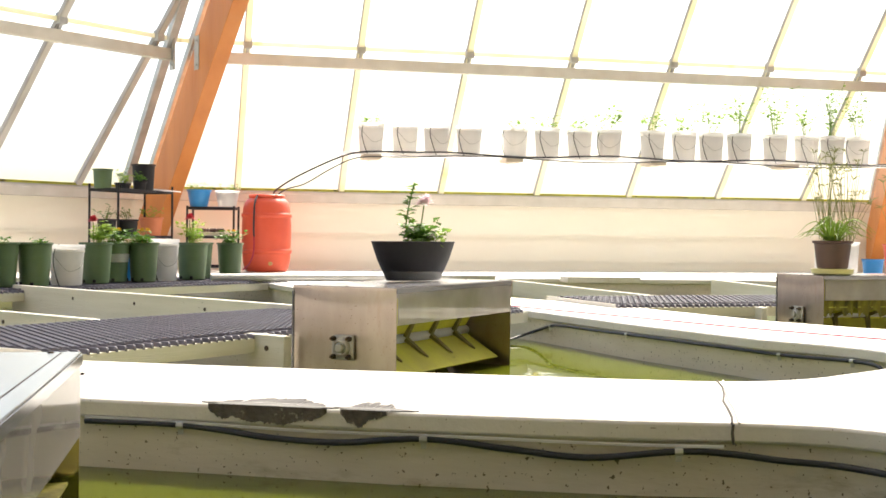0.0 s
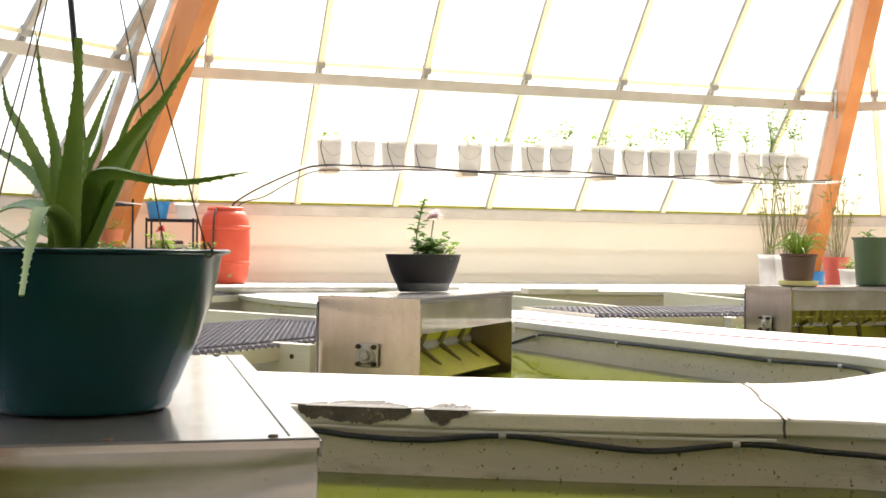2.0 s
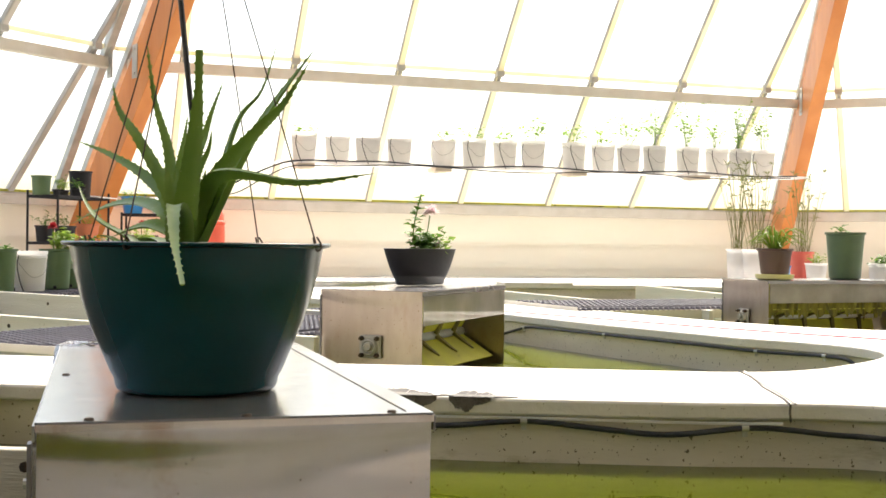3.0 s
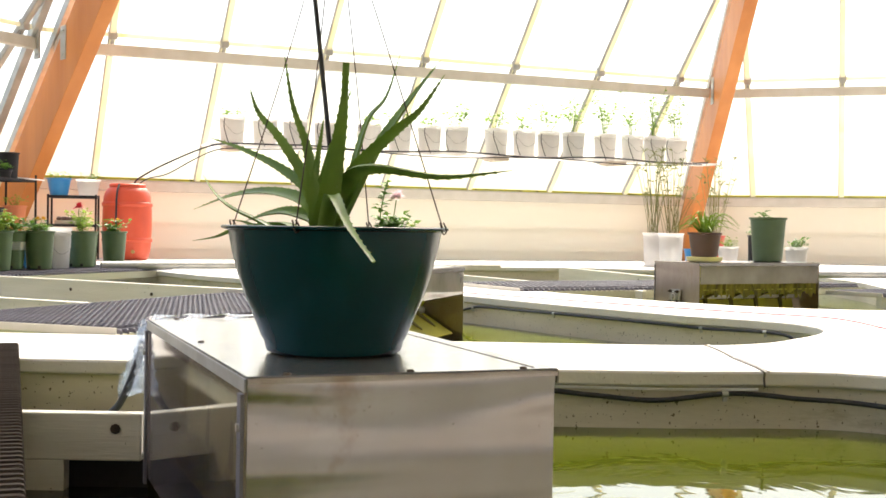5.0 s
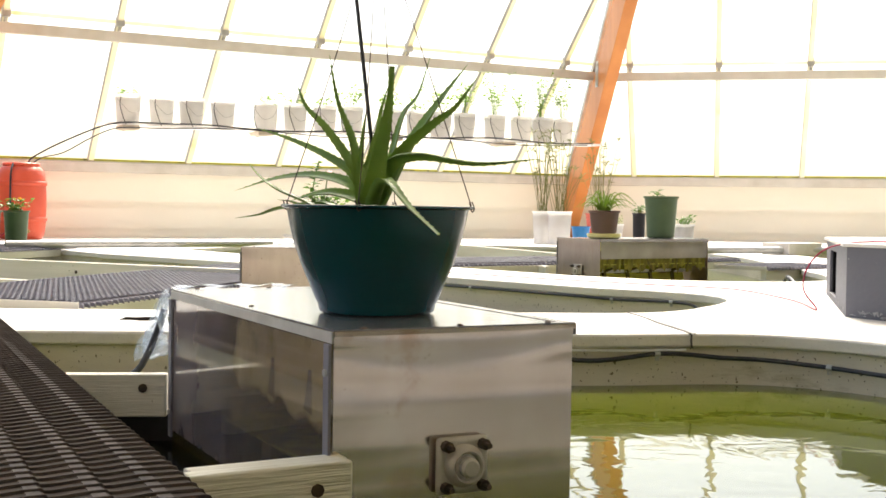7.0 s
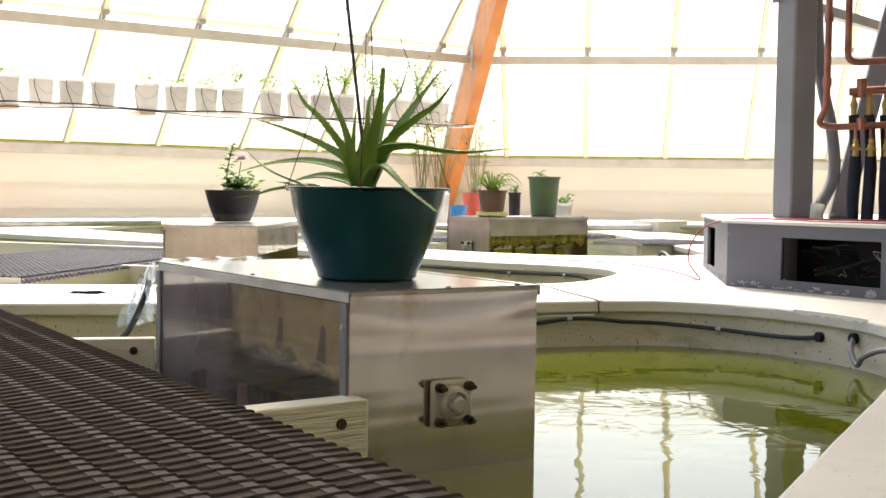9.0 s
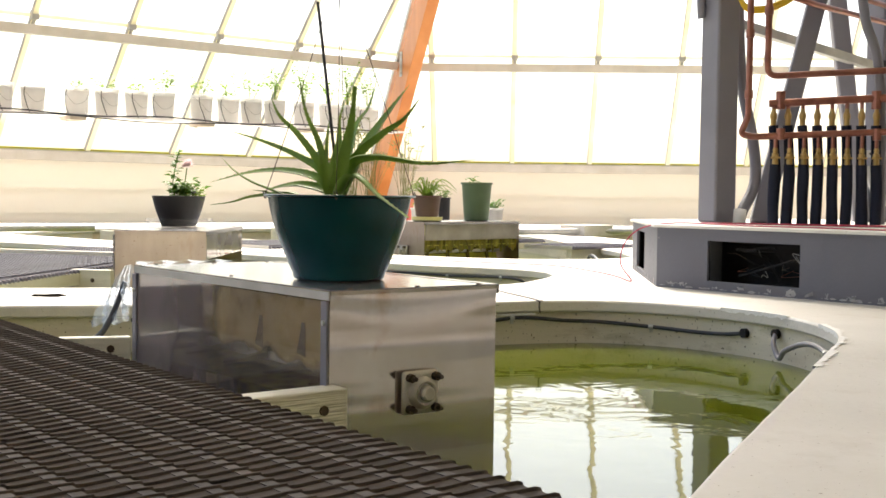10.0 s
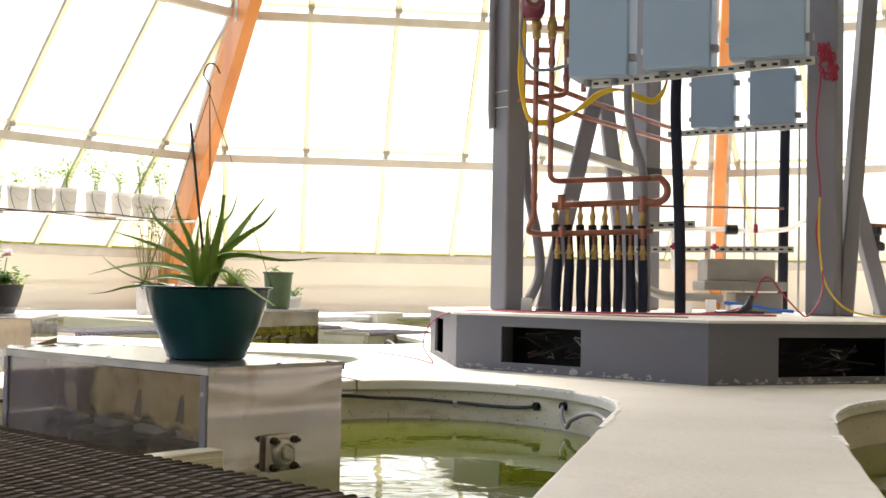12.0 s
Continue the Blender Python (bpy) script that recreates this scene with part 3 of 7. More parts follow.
for k in range(9):
    a, b, d, n = facet(k)
    j = (k + 1) % 9
    # low wall
    bm = bmesh.new()
    q = [bm.verts.new((p.x, p.y, z)) for z in (-1.0, SILL - 0.11) for p in (wall_in[k], wall_in[j], wall_out[j], wall_out[k])]
    for f in ((0, 3, 2, 1), (4, 5, 6, 7), (0, 1, 5, 4), (1, 2, 6, 5), (2, 3, 7, 6), (3, 0, 4, 7)):
        bm.faces.new([q[i] for i in f])
    wall = mesh("wall_%d" % (k + 1), bm, PANEL, smooth=0)
    tagged(wall, "low cream insulated panel wall under the glazing", "wall", kind="structure")
    s0, s1 = facet_span(k, 1.40)
    base = a + n * 1.405
    for z in (0.44, 0.40, 0.12):
        p, q2 = base + d * s0, base + d * s1
        part("wall_seam", barm((p.x, p.y, z), (q2.x, q2.y, z), 0.012, 0.010), PANEL, wall)
    # sill with its lip
    p, q2 = a + n * 1.44 + d * s0, a + n * 1.44 + d * s1
    sill = mesh("window_sill_%d" % (k + 1), barm((p.x, p.y, SILL - 0.06), (q2.x, q2.y, SILL - 0.06), 0.24, 0.10), ALU, bevel=0.008)
    tagged(sill, "dull aluminium sill with green algae along it", "window sill", kind="structure")
    p, q2 = a + n * 1.34 + d * s0, a + n * 1.34 + d * s1
    part("sill_lip", barm((p.x, p.y, SILL - 0.02), (q2.x, q2.y, SILL - 0.02), 0.03, 0.06), ALU, sill)
    p, q2 = a + n * 1.325 + d * s0, a + n * 1.325 + d * s1
    # grey strip drawn in place of the shadow line between sill and glass
    part("seal", barm((p.x, p.y, SILL + 0.018), (q2.x, q2.y, SILL + 0.018), 0.02, 0.014), SEAL, sill)
    part("algae_line", barm((p.x, p.y, SILL + 0.040), (q2.x, q2.y, SILL + 0.040), 0.016, 0.028), ALGAELINE, sill, "yellow-green algae along the glass")
    # mullions and panes
    win = thing("window_%d" % (k + 1), Matrix(), "leaning bay of hazy white or added opaque sheets in aluminium bars", "window", kind="structure")
    first, pitch = FIRST.get(k, 0.3), PITCH.get(k, 1.25)
    stops = []
    s = first - pitch * 2
    while s < (b - a).length + 2.6:
        stops.append(s)
        s += pitch
    levels = (SILL, PURLIN + 0.17, UPPER + 0.17, EAVES)
    inner = facet_span(k, glaze_off(EAVES))
    for s in stops:
        # a mullion near a corner stops where the hip cuts it off
        top = EAVES
        for z in np.arange(SILL, EAVES + 0.01, 0.05):
            x0, x1 = facet_span(k, glaze_off(z))
            if s < x0 + 0.08 or s > x1 - 0.08:
                top = z
                break
        if top > SILL + 0.15:
            part("mullion", barm(on_facet(k, s, SILL, 0.03), on_facet(k, s, top, 0.03), 0.065, 0.07, (n.x, n.y, 0)), DARKBAR if k == 0 else BAR, win)
            part("seal", barm(on_facet(k, s - 0.040, SILL, 0.045), on_facet(k, s - 0.040, top, 0.045), 0.012, 0.04, (n.x, n.y, 0)), SEAL, win)
    for z in levels[1:]:
        x0, x1 = facet_span(k, glaze_off(z))
        part("glazing_bar", barm(on_facet(k, x0, z, 0.02), on_facet(k, x1, z, 0.02), 0.035, 0.045), BAR, win)
    for zl, zh in zip(levels, levels[1:]):
        l0, l1 = facet_span(k, glaze_off(zl))
        h0, h1 = facet_span(k, glaze_off(zh))
        edges = [s for s in stops if l0 + 0.05 < s < l1 - 0.05]
        for s, e in zip([l0] + edges, edges + [l1]):
            bm = bmesh.new()
            vs = [bm.verts.new(on_facet(k, q, z)) for q, z in ((s, zl), (e, zl), (min(max(e, h0), h1), zh), (min(max(s, h0), h1), zh))]
            try:
                bm.faces.new(vs)
            except ValueError:
                bm.free()
                continue
            # closed facets get added opaque panels in place of glazing
            pane = part("pane", bm, PANEL if k in OPAQUE else GLAZING, win, smooth=0)
            pane.visible_shadow = k in OPAQUE
    # purlins with a strut and clip at each mullion
    for z, nm in ((PURLIN, "purlin"), (UPPER, "upper_purlin")):
        off = glaze_off(z) - 0.16
        x0, x1 = facet_span(k, off)
        p, q2 = a + n * off + d * (x0 + 0.12), a + n * off + d * (x1 - 0.12)
        pur = mesh(nm, barm((p.x, p.y, z), (q2.x, q2.y, z), 0.10, 0.12), ALU, bevel=0.006)
        tagged(pur, "pale metal purlin running along the leaning glazing", "purlin", "purlins", "structure")
        for s in stops:
            if x0 + 0.2 < s < x1 - 0.2:
                e = on_facet(k, s, z + 0.17, 0.05)
                g = a + n * (off + 0.02) + d * s
                part("strut", barm((g.x, g.y, z + 0.05), e, 0.035, 0.03), GALV, pur)
                part("clip", boxm((0, 0, 0), (0.09, 0.07, 0.11), Matrix.Translation(e) @ Matrix.Rotation(math.atan2(d.y, d.x), 4, 'Z')), GALV, pur)
                part("strap", boxm((g.x, g.y, z), (0.012, 0.112, 0.135), Matrix.Translation((g.x, g.y, z)) @ Matrix.Rotation(math.atan2(d.y, d.x), 4, 'Z') @ Matrix.Translation((-g.x, -g.y, -z))), WHITEPLASTIC, pur)

# hip rafters and the orange frames under them
for k in range(9):
    r0, r1 = ring_at(glaze_off(SILL) - 0.06)[k], ring_at(glaze_off(EAVES) - 0.06)[k]
    d1, d2 = facet(k)[2], facet((k - 1) % 9)[2]
    hip = (Vector((r1.x, r1.y, EAVES)) - Vector((r0.x, r0.y, SILL))).normalized()
    out = Vector((r0.x - r1.x, r0.y - r1.y, 0)).normalized()
    frame_ob = thing("glulam_frame", Matrix(), "orange laminated timber frame leaning in under the glazing corner", "timber frame", "timber frames")
    tang = Vector((out.y, -out.x, 0)).normalized()
    beside = tang.xy * BEAM_SIDE.get(k, 0.0)
    c0, c1 = ring_at(glaze_off(0.0) - 0.68)[k] + beside, ring_at(glaze_off(8.4) - 0.68)[k] + beside
    part("beam", barm((c0.x, c0.y, 0.0), (c1.x, c1.y, 8.4), 0.17, 0.50, out), GLULAM, frame_ob, bevel=0.006)
    for s, dd in ((1, d1), (-1, d2)):
        q0, q1 = r0 + dd * (0.14 * s), r1 + dd * (0.14 * s)
        part("hip_rafter", barm((q0.x, q0.y, SILL), (q1.x, q1.y, EAVES), 0.09, 0.10, out), GALV, frame_ob, bevel=0.004)
    for z in (PURLIN, UPPER):
        c = c0.lerp(c1, z / 8.4) + out.xy * 0.20
        for s in (1, -1):
            pm = Matrix.Translation((c.x + tang.x * 0.089 * s, c.y + tang.y * 0.089 * s, z)) @ Matrix.Rotation(math.atan2(tang.y, tang.x), 4, 'Z')
            pl = part("end_plate", boxm((0, 0, 0), (0.008, 0.12, 0.36), pm), GALV, frame_ob)
            for dz in (-0.13, 0.13):
                part("bolt", tubem([pm @ Vector((-0.012, 0, dz)), pm @ Vector((0.012, 0, dz))], 0.016, 8), GALV, pl)
    for z in (PURLIN, UPPER):
        rc = ring_at(glaze_off(z) - 0.20)[k]
        for s, dd in ((1, d1), (-1, d2)):
            q = rc + dd * (0.13 * s) - out.xy * 0.02
            m = Matrix.Translation((q.x, q.y, z)) @ Matrix.Rotation(math.atan2(out.y, out.x), 4, 'Z')
            br = part("bracket", boxm((0, 0, 0), (0.11, 0.02, 0.34), m), GALV, frame_ob)
            for e in (-0.12, 0.12):
                part("bolt", tubem([m @ Vector((0, -0.02, e)), m @ Vector((0, 0.02, e))], 0.014, 8), GALV, br)

# ---- the deck with its ponds ----
POND_A = [(-3.95, 3.60), (-1.00, 3.04), (-0.24, 2.89), (0.30, 2.82), (0.56, 2.81), (0.74, 2.77), (0.90, 2.64), (1.01, 2.46), (1.07, 2.25), (1.08, 2.05), (1.03, 1.83), (0.94, 1.63), (0.80, 1.43),
          (0.50, 1.14), (-0.20, 0.50), (-0.62, 0.12), (-3.40, -2.46), (-4.60, -1.20), (-4.70, 1.60)]
POND_B = [(-4.80, 4.62), (-1.30, 3.94), (-0.63, 3.81), (0.00, 3.71), (0.55, 3.63), (0.72, 3.64), (0.90, 3.72), (1.10, 3.90), (1.30, 4.12), (1.42, 4.31), (1.48, 4.50), (1.46, 4.68), (1.36, 4.87),
          (1.10, 5.18), (0.68, 5.95), (0.20, 7.00), (-1.55, 9.65), (-2.20, 11.10), (-3.20, 12.00), (-5.20, 10.60), (-6.40, 7.50)]
POND_C = [(-0.90, 10.90), (0.10, 8.55), (0.77, 7.62), (1.40, 6.36), (1.72, 5.96), (2.05, 5.76), (2.45, 5.68), (2.80, 5.78), (3.05, 6.05), (3.30, 6.60), (4.20, 9.40), (4.60, 11.60), (2.60, 12.90), (0.20, 12.60)]
POND_D = [(-2.62, -2.62), (0.00, -0.26), (0.14, -0.13), (0.81, 0.47), (1.21, 0.80), (1.50, 0.99), (1.80, 1.12), (2.10, 1.16), (2.40, 1.05), (2.62, 0.80), (2.70, 0.45), (2.60, -4.60), (0.10, -5.40), (-2.20, -4.60)]
POND_E = [(3.55, 0.95), (4.00, 1.10), (8.80, -1.20), (8.20, -4.20), (5.20, -5.40), (3.40, -4.60), (3.35, 0.40)]
POND_F = [(5.30, 2.00), (5.60, 2.70), (5.60, 3.60), (5.40, 4.20), (10.90, 6.20), (12.20, 3.00), (10.40, 0.20), (9.60, -0.30)]
POND_G = [(4.30, 6.10), (4.80, 5.70), (9.90, 7.60), (9.40, 10.00), (6.60, 11.80), (5.50, 11.80)]
PONDS = [("a", POND_A), ("b", POND_B), ("c", POND_C), ("d", POND_D), ("e", POND_E), ("f", POND_F), ("g", POND_G)]


def ccw(poly):
    area = sum(p[0] * q[1] - q[0] * p[1] for p, q in zip(poly, poly[1:] + poly[:1]))
    return poly if area > 0 else poly[::-1]


LIP = 0.046


def worn_outline(poly, seed):
    """Rounded where the outline bends in short runs, hand-finished to a few millimetres along the straights."""
    rng, n, out = random.Random(seed), len(poly), []
    pts = [Vector(p) for p in poly]
    for i in range(n):
        a, b, c, d = (pts[(i + k) % n] for k in (-1, 0, 1, 2))
        L = (c - b).length
        t0 = ((c - b) / L * (b - a).length + (b - a) / max(1e-6, (b - a).length) * L).normalized() if (b - a).length < 0.9 or L < 0.9 else (c - b) / L
        t1 = ((d - c) / max(1e-6, (d - c).length) * L + (c - b) / L * (d - c).length).normalized() if (d - c).length < 0.9 or L < 0.9 else (c - b) / L
        if (b - a).length > 0.9:
            t0 = (b - a).normalized() if L < 0.9 else (c - b) / L
        if (d - c).length > 0.9:
            t1 = (d - c).normalized() if L < 0.9 else (c - b) / L
        k = max(1, min(14, round(L / (0.05 if L < 0.45 else 0.16))))
        for j in range(k):
            t = j / k
            if L < 0.45:
                p = b * (2 * t ** 3 - 3 * t ** 2 + 1) + t0 * L * (t ** 3 - 2 * t ** 2 + t) + c * (3 * t ** 2 - 2 * t ** 3) + t1 * L * (t ** 3 - t ** 2)
            else:
                p = b.lerp(c, t)
            s = Vector((-(c - b).y, (c - b).x)) / L
            out.append(tuple(p + s * (rng.uniform(-0.0016, 0.0016) if j else 0.0)))
    return out


ponds = [(n, worn_outline(ccw(p), i)) for i, (n, p) in enumerate(PONDS)]
floor_outline = [tuple(p) for p in ring_at(1.42)][::-1]
deck = mesh("floor", slab(floor_outline, [p for _, p in ponds], -LIP, 0.0), DECK, smooth=40, bevel=0.008)
tagged(deck, "white painted concrete deck with worn lips round the ponds", "floor", kind="structure")
for n, p in ponds:
    inner, outer = offset(p, 0.02), offset(p, 0.10)
    bm = bmesh.new()
    rows = [[bm.verts.new((x, y, z)) for x, y in l] for l, z in ((inner, -LIP - 0.002), (inner, -1.0), (outer, -1.0), (outer, -LIP - 0.002))]
    for r0, r1 in zip(rows, rows[1:] + rows[:1]):
        for i in range(len(p)):
            bm.faces.new((r0[i], r0[(i + 1) % len(p)], r1[(i + 1) % len(p)], r1[i]))
    w = mesh("pond_wall", bm, LINER, smooth=25)
    tagged(w, "off-white pond wall stained with algae at the waterline", "pond wall", "pond walls", "structure")
    bm = bmesh.new()
    bm.faces.new([bm.verts.new((x, y, WATER_Z)) for x, y in offset(p, 0.03)])
    bmesh.ops.triangulate(bm, faces=bm.faces)
    w = mesh("water", bm, WATER, smooth=0)
    tagged(w, "murky green pond water reflecting the glazing", "water", "pond water", "structure")


# ---- gratings ----
def grating(name, corner, u, length, width, mat, pitch=0.038, top=0.028, square=False):
    """A moulded grating: bars across the walkway, thinner ribs along it, an edge angle under both ends."""
    u = Vector((*u, 0)).normalized()
    v = Vector((-u.y, u.x, 0)) * (-1 if Vector((-u.y, u.x)).dot(Vector(corner) - Vector((2.9, 3.0))) < 0 else 1)
    m = Matrix((( u.x, v.x, 0, corner[0]), (u.y, v.y, 0, corner[1]), (0, 0, 1, top), (0, 0, 0, 1)))
    g = thing(name, m, "close-meshed moulded plastic walkway grating laid across the pond", "grating", "walkway gratings")
    bm = bmesh.new()
    prof = [(-0.0050, -0.030), (-0.0050, -0.002), (-0.0036, 0.0), (-0.0004, 0.0), (0.0008, -0.0045), (0.0268, -0.0060), (0.0285, -0.010), (0.0285, -0.030)]
    if square:
        prof = [(-0.0045, -0.034), (-0.0050, -0.002), (-0.0038, 0.0), (0.0038, 0.0), (0.0050, -0.002), (0.0045, -0.034)]
        prof = [(x, max(z, -0.020) - 0.010) for x, z in prof]
    ends, k = [], len(prof)
    cuts = [(-0.006, -0.008), (-0.003, -0.002), (0.003, 0.0), (0.012, 0.0)]
    if not square:
        # the crest dips a little between the ribs
        for i in range(int((width - 0.05) / 0.077)):
            c = 0.05 + i * 0.077
            cuts += [(c - 0.012, 0.0), (c + 0.012, -0.0005), (c + 0.050, -0.0035), (c + 0.062, -0.0030)]
    for y, dz in cuts + [(width, 0.0)]:
        ends.append([bm.verts.new((x, y, z + (dz if z > -0.02 else 0))) for x, z in prof])
    for a, b in zip(ends, ends[1:]):
        for i in range(k):
            bm.faces.new((a[i], a[(i + 1) % k], b[(i + 1) % k], b[i]))
    bm.faces.new(ends[0][::-1])
    bm.faces.new(ends[-1])
    first = part("bar", bm, mat, g, smooth=0)
    count = int(length / pitch)
    for i in range(1, count):
        ob = new("bar", first.data)
        ob.parent = g
        ob.location = (i * pitch, 0, 0)
    if square:
        # ribs with a raised dash in each mesh, so the top is broken up
        bm = boxm((length / 2, 0, -0.014), (length, 0.010, 0.018))
        for i in range(count):
            box(bm, ((i + 0.5) * pitch, 0, -0.004), (pitch * 0.56, 0.015, 0.008))
    else:
        bm = boxm((length / 2, 0, -0.0145), (length, 0.019, 0.022))
    rib = part("rib", bm, mat if square else GRATE_TAB, g, smooth=0)
    rib.location = (0, 0.05, 0)
    step = pitch if square else 0.077
    for i in range(1, int((width - 0.05) / step)):
        ob = new("rib", rib.data)
        ob.parent = g
        ob.location = (pitch / 2 * (i % 2) if square else 0, 0.05 + i * step, 0)
    part("edge_angle", boxm((0.02, width / 2, -0.030), (0.09, width, 0.006)), ALU, g)
    part("edge_angle", boxm((-0.026, width / 2, -0.016), (0.006, width, 0.026)), ALU, g)
    part("edge_rail", boxm((length / 2, 0.022 if square else 0.05, -0.056 if square else -0.065), (length, 0.05, 0.07 if not square else 0.058)), BOARD, g)
    return g


grating("walkway_grating", (-1.71, 3.36), (0.2, -0.98), 3.75, 1.20, GRATE)
grating("walkway_grating", (-1.47, 4.00), (0.50, 0.865), 3.30, 1.05, GRATE_BLUE, 0.042, square=True)
grating("walkway_grating", (0.74, 7.36), (0.93, 0.36), 3.2, 1.0, GRATE_BLUE, 0.042, square=True)
grating("walkway_grating", (-3.45, 7.95), (0.50, 0.865), 3.3, 1.1, GRATE_BLUE, 0.042, square=True)


GRAINBOARD = material("grained_painted_board", (0.64, 0.62, 0.53), (0.56, 0.54, 0.45), rough=0.6, big=3, fine=16, bump=0.9, stretch=(0.35, 5, 7), stain=(0.40, 0.37, 0.26), stain_at=0.64, stain_scale=4)


def divider(a, b, top, height=0.15, screws=2, leg=0.0, first=0.10, wood=BOARD):
    a, b = Vector((*a, top)), Vector((*b, top))
    L = (b - a).length
    m = Matrix.Translation(a) @ Matrix.Rotation(math.atan2(b.y - a.y, b.x - a.x), 4, 'Z')
    t = thing("divider_board", m, "pale painted lane board with screws, stained by pond water", "board", "lane dividers")
    part("plank", boxm((L / 2, 0, -height / 2), (L, 0.038, height)), wood, t, bevel=0.004)
    for i in range(screws):
        for s in (-1, 1):
            x = first + i * min(1.0, (L - 0.2) / max(1, screws))
            part("screw", tubem([(x, s * 0.018, -height * 0.32), (x, s * 0.023, -height * 0.32)], 0.011, 8), IRON, t)
    if leg:
        part("leg", boxm(((L + leg) / 2, 0.0, -height - 0.06), (L - leg, 0.037, 0.12)), BOARD, t)
        # added near-black panel imitating the shade in the opening under the board
        part("shade_panel", boxm((leg / 2 - 0.05, -0.035, -height - 0.05), (leg + 0.25, 0.006, 0.16)), DARK, t)
    return t


divider((-1.187, 2.066), (-3.7, 2.42), 0.0, 0.102, 2, 0.165, 0.055)
# extra dark sheet just above the pond water, imitating shade under the grating
channel = mesh("channel_shade_sheet", slab([(-0.930, 1.06), (-1.175, 2.09), (-3.0, 2.33), (-3.0, 0.68)], [], -0.175, -0.167), SHADE_SHEET)
tagged(channel, "near-black sheet over the channel water, the walkway's shade put into its colour", "water", kind="structure")
divider((-0.926, 1.007), (-1.185, 0.932), 0.0, 0.13, 1, first=0.062, wood=GRAINBOARD)
divider((-0.930, 1.036), (-1.181, 0.963), 0.0, 0.13, 0, wood=GRAINBOARD)
divider((-0.812, 4.785), (-3.3, 6.75), 0.018, 0.165, 3)
divider((-0.45, 5.85), (-3.35, 8.45), 0.05, 0.19, 5)
divider((1.66, 7.62), (0.2, 12.0), 0.0, 0.15, 3)
divider((2.70, 8.20), (2.2, 12.4), 0.02, 0.15, 3)


# ---- paddle wheel boxes ----
BOX_W, BOX_H = 0.456, 0.62


def dished_plate(w, h):
    """Thin front sheet, drawn in below its folded top edge and slightly hollow."""
    bm, nx, nz = bmesh.new(), 16, 48
    rows = []
    for j in range(nz + 1):
        z = (h - 0.004) * j / nz
        row = []
        for i in range(nx + 1):
            x = w * i / nx
            band = 0.022 + 0.030 * math.sin(math.pi * i / nx)
            f = min(1.0, max(0.0, (h - 0.004 - z) / (band * 1.6)))
            hollow = 0.0004 * math.sin((h - z) * 17 + 0.9 * x / w) * math.sin(math.pi * min(1.0, max(0.0, i / nx)))
            row.append(bm.verts.new((x, 0.0005 + 0.0042 * f * f * (3 - 2 * f) + hollow * f, z)))
        rows.append(row)
    for a, b in zip(rows, rows[1:]):
        for i in range(nx):
            bm.faces.new((a[i], a[i + 1], b[i + 1], b[i]))
    g = bmesh.ops.extrude_face_region(bm, geom=list(bm.faces))
    bmesh.ops.translate(bm, verts=[v for v in g["geom"] if isinstance(v, bmesh.types.BMVert)], vec=(0, 0.003, 0))
    return bm


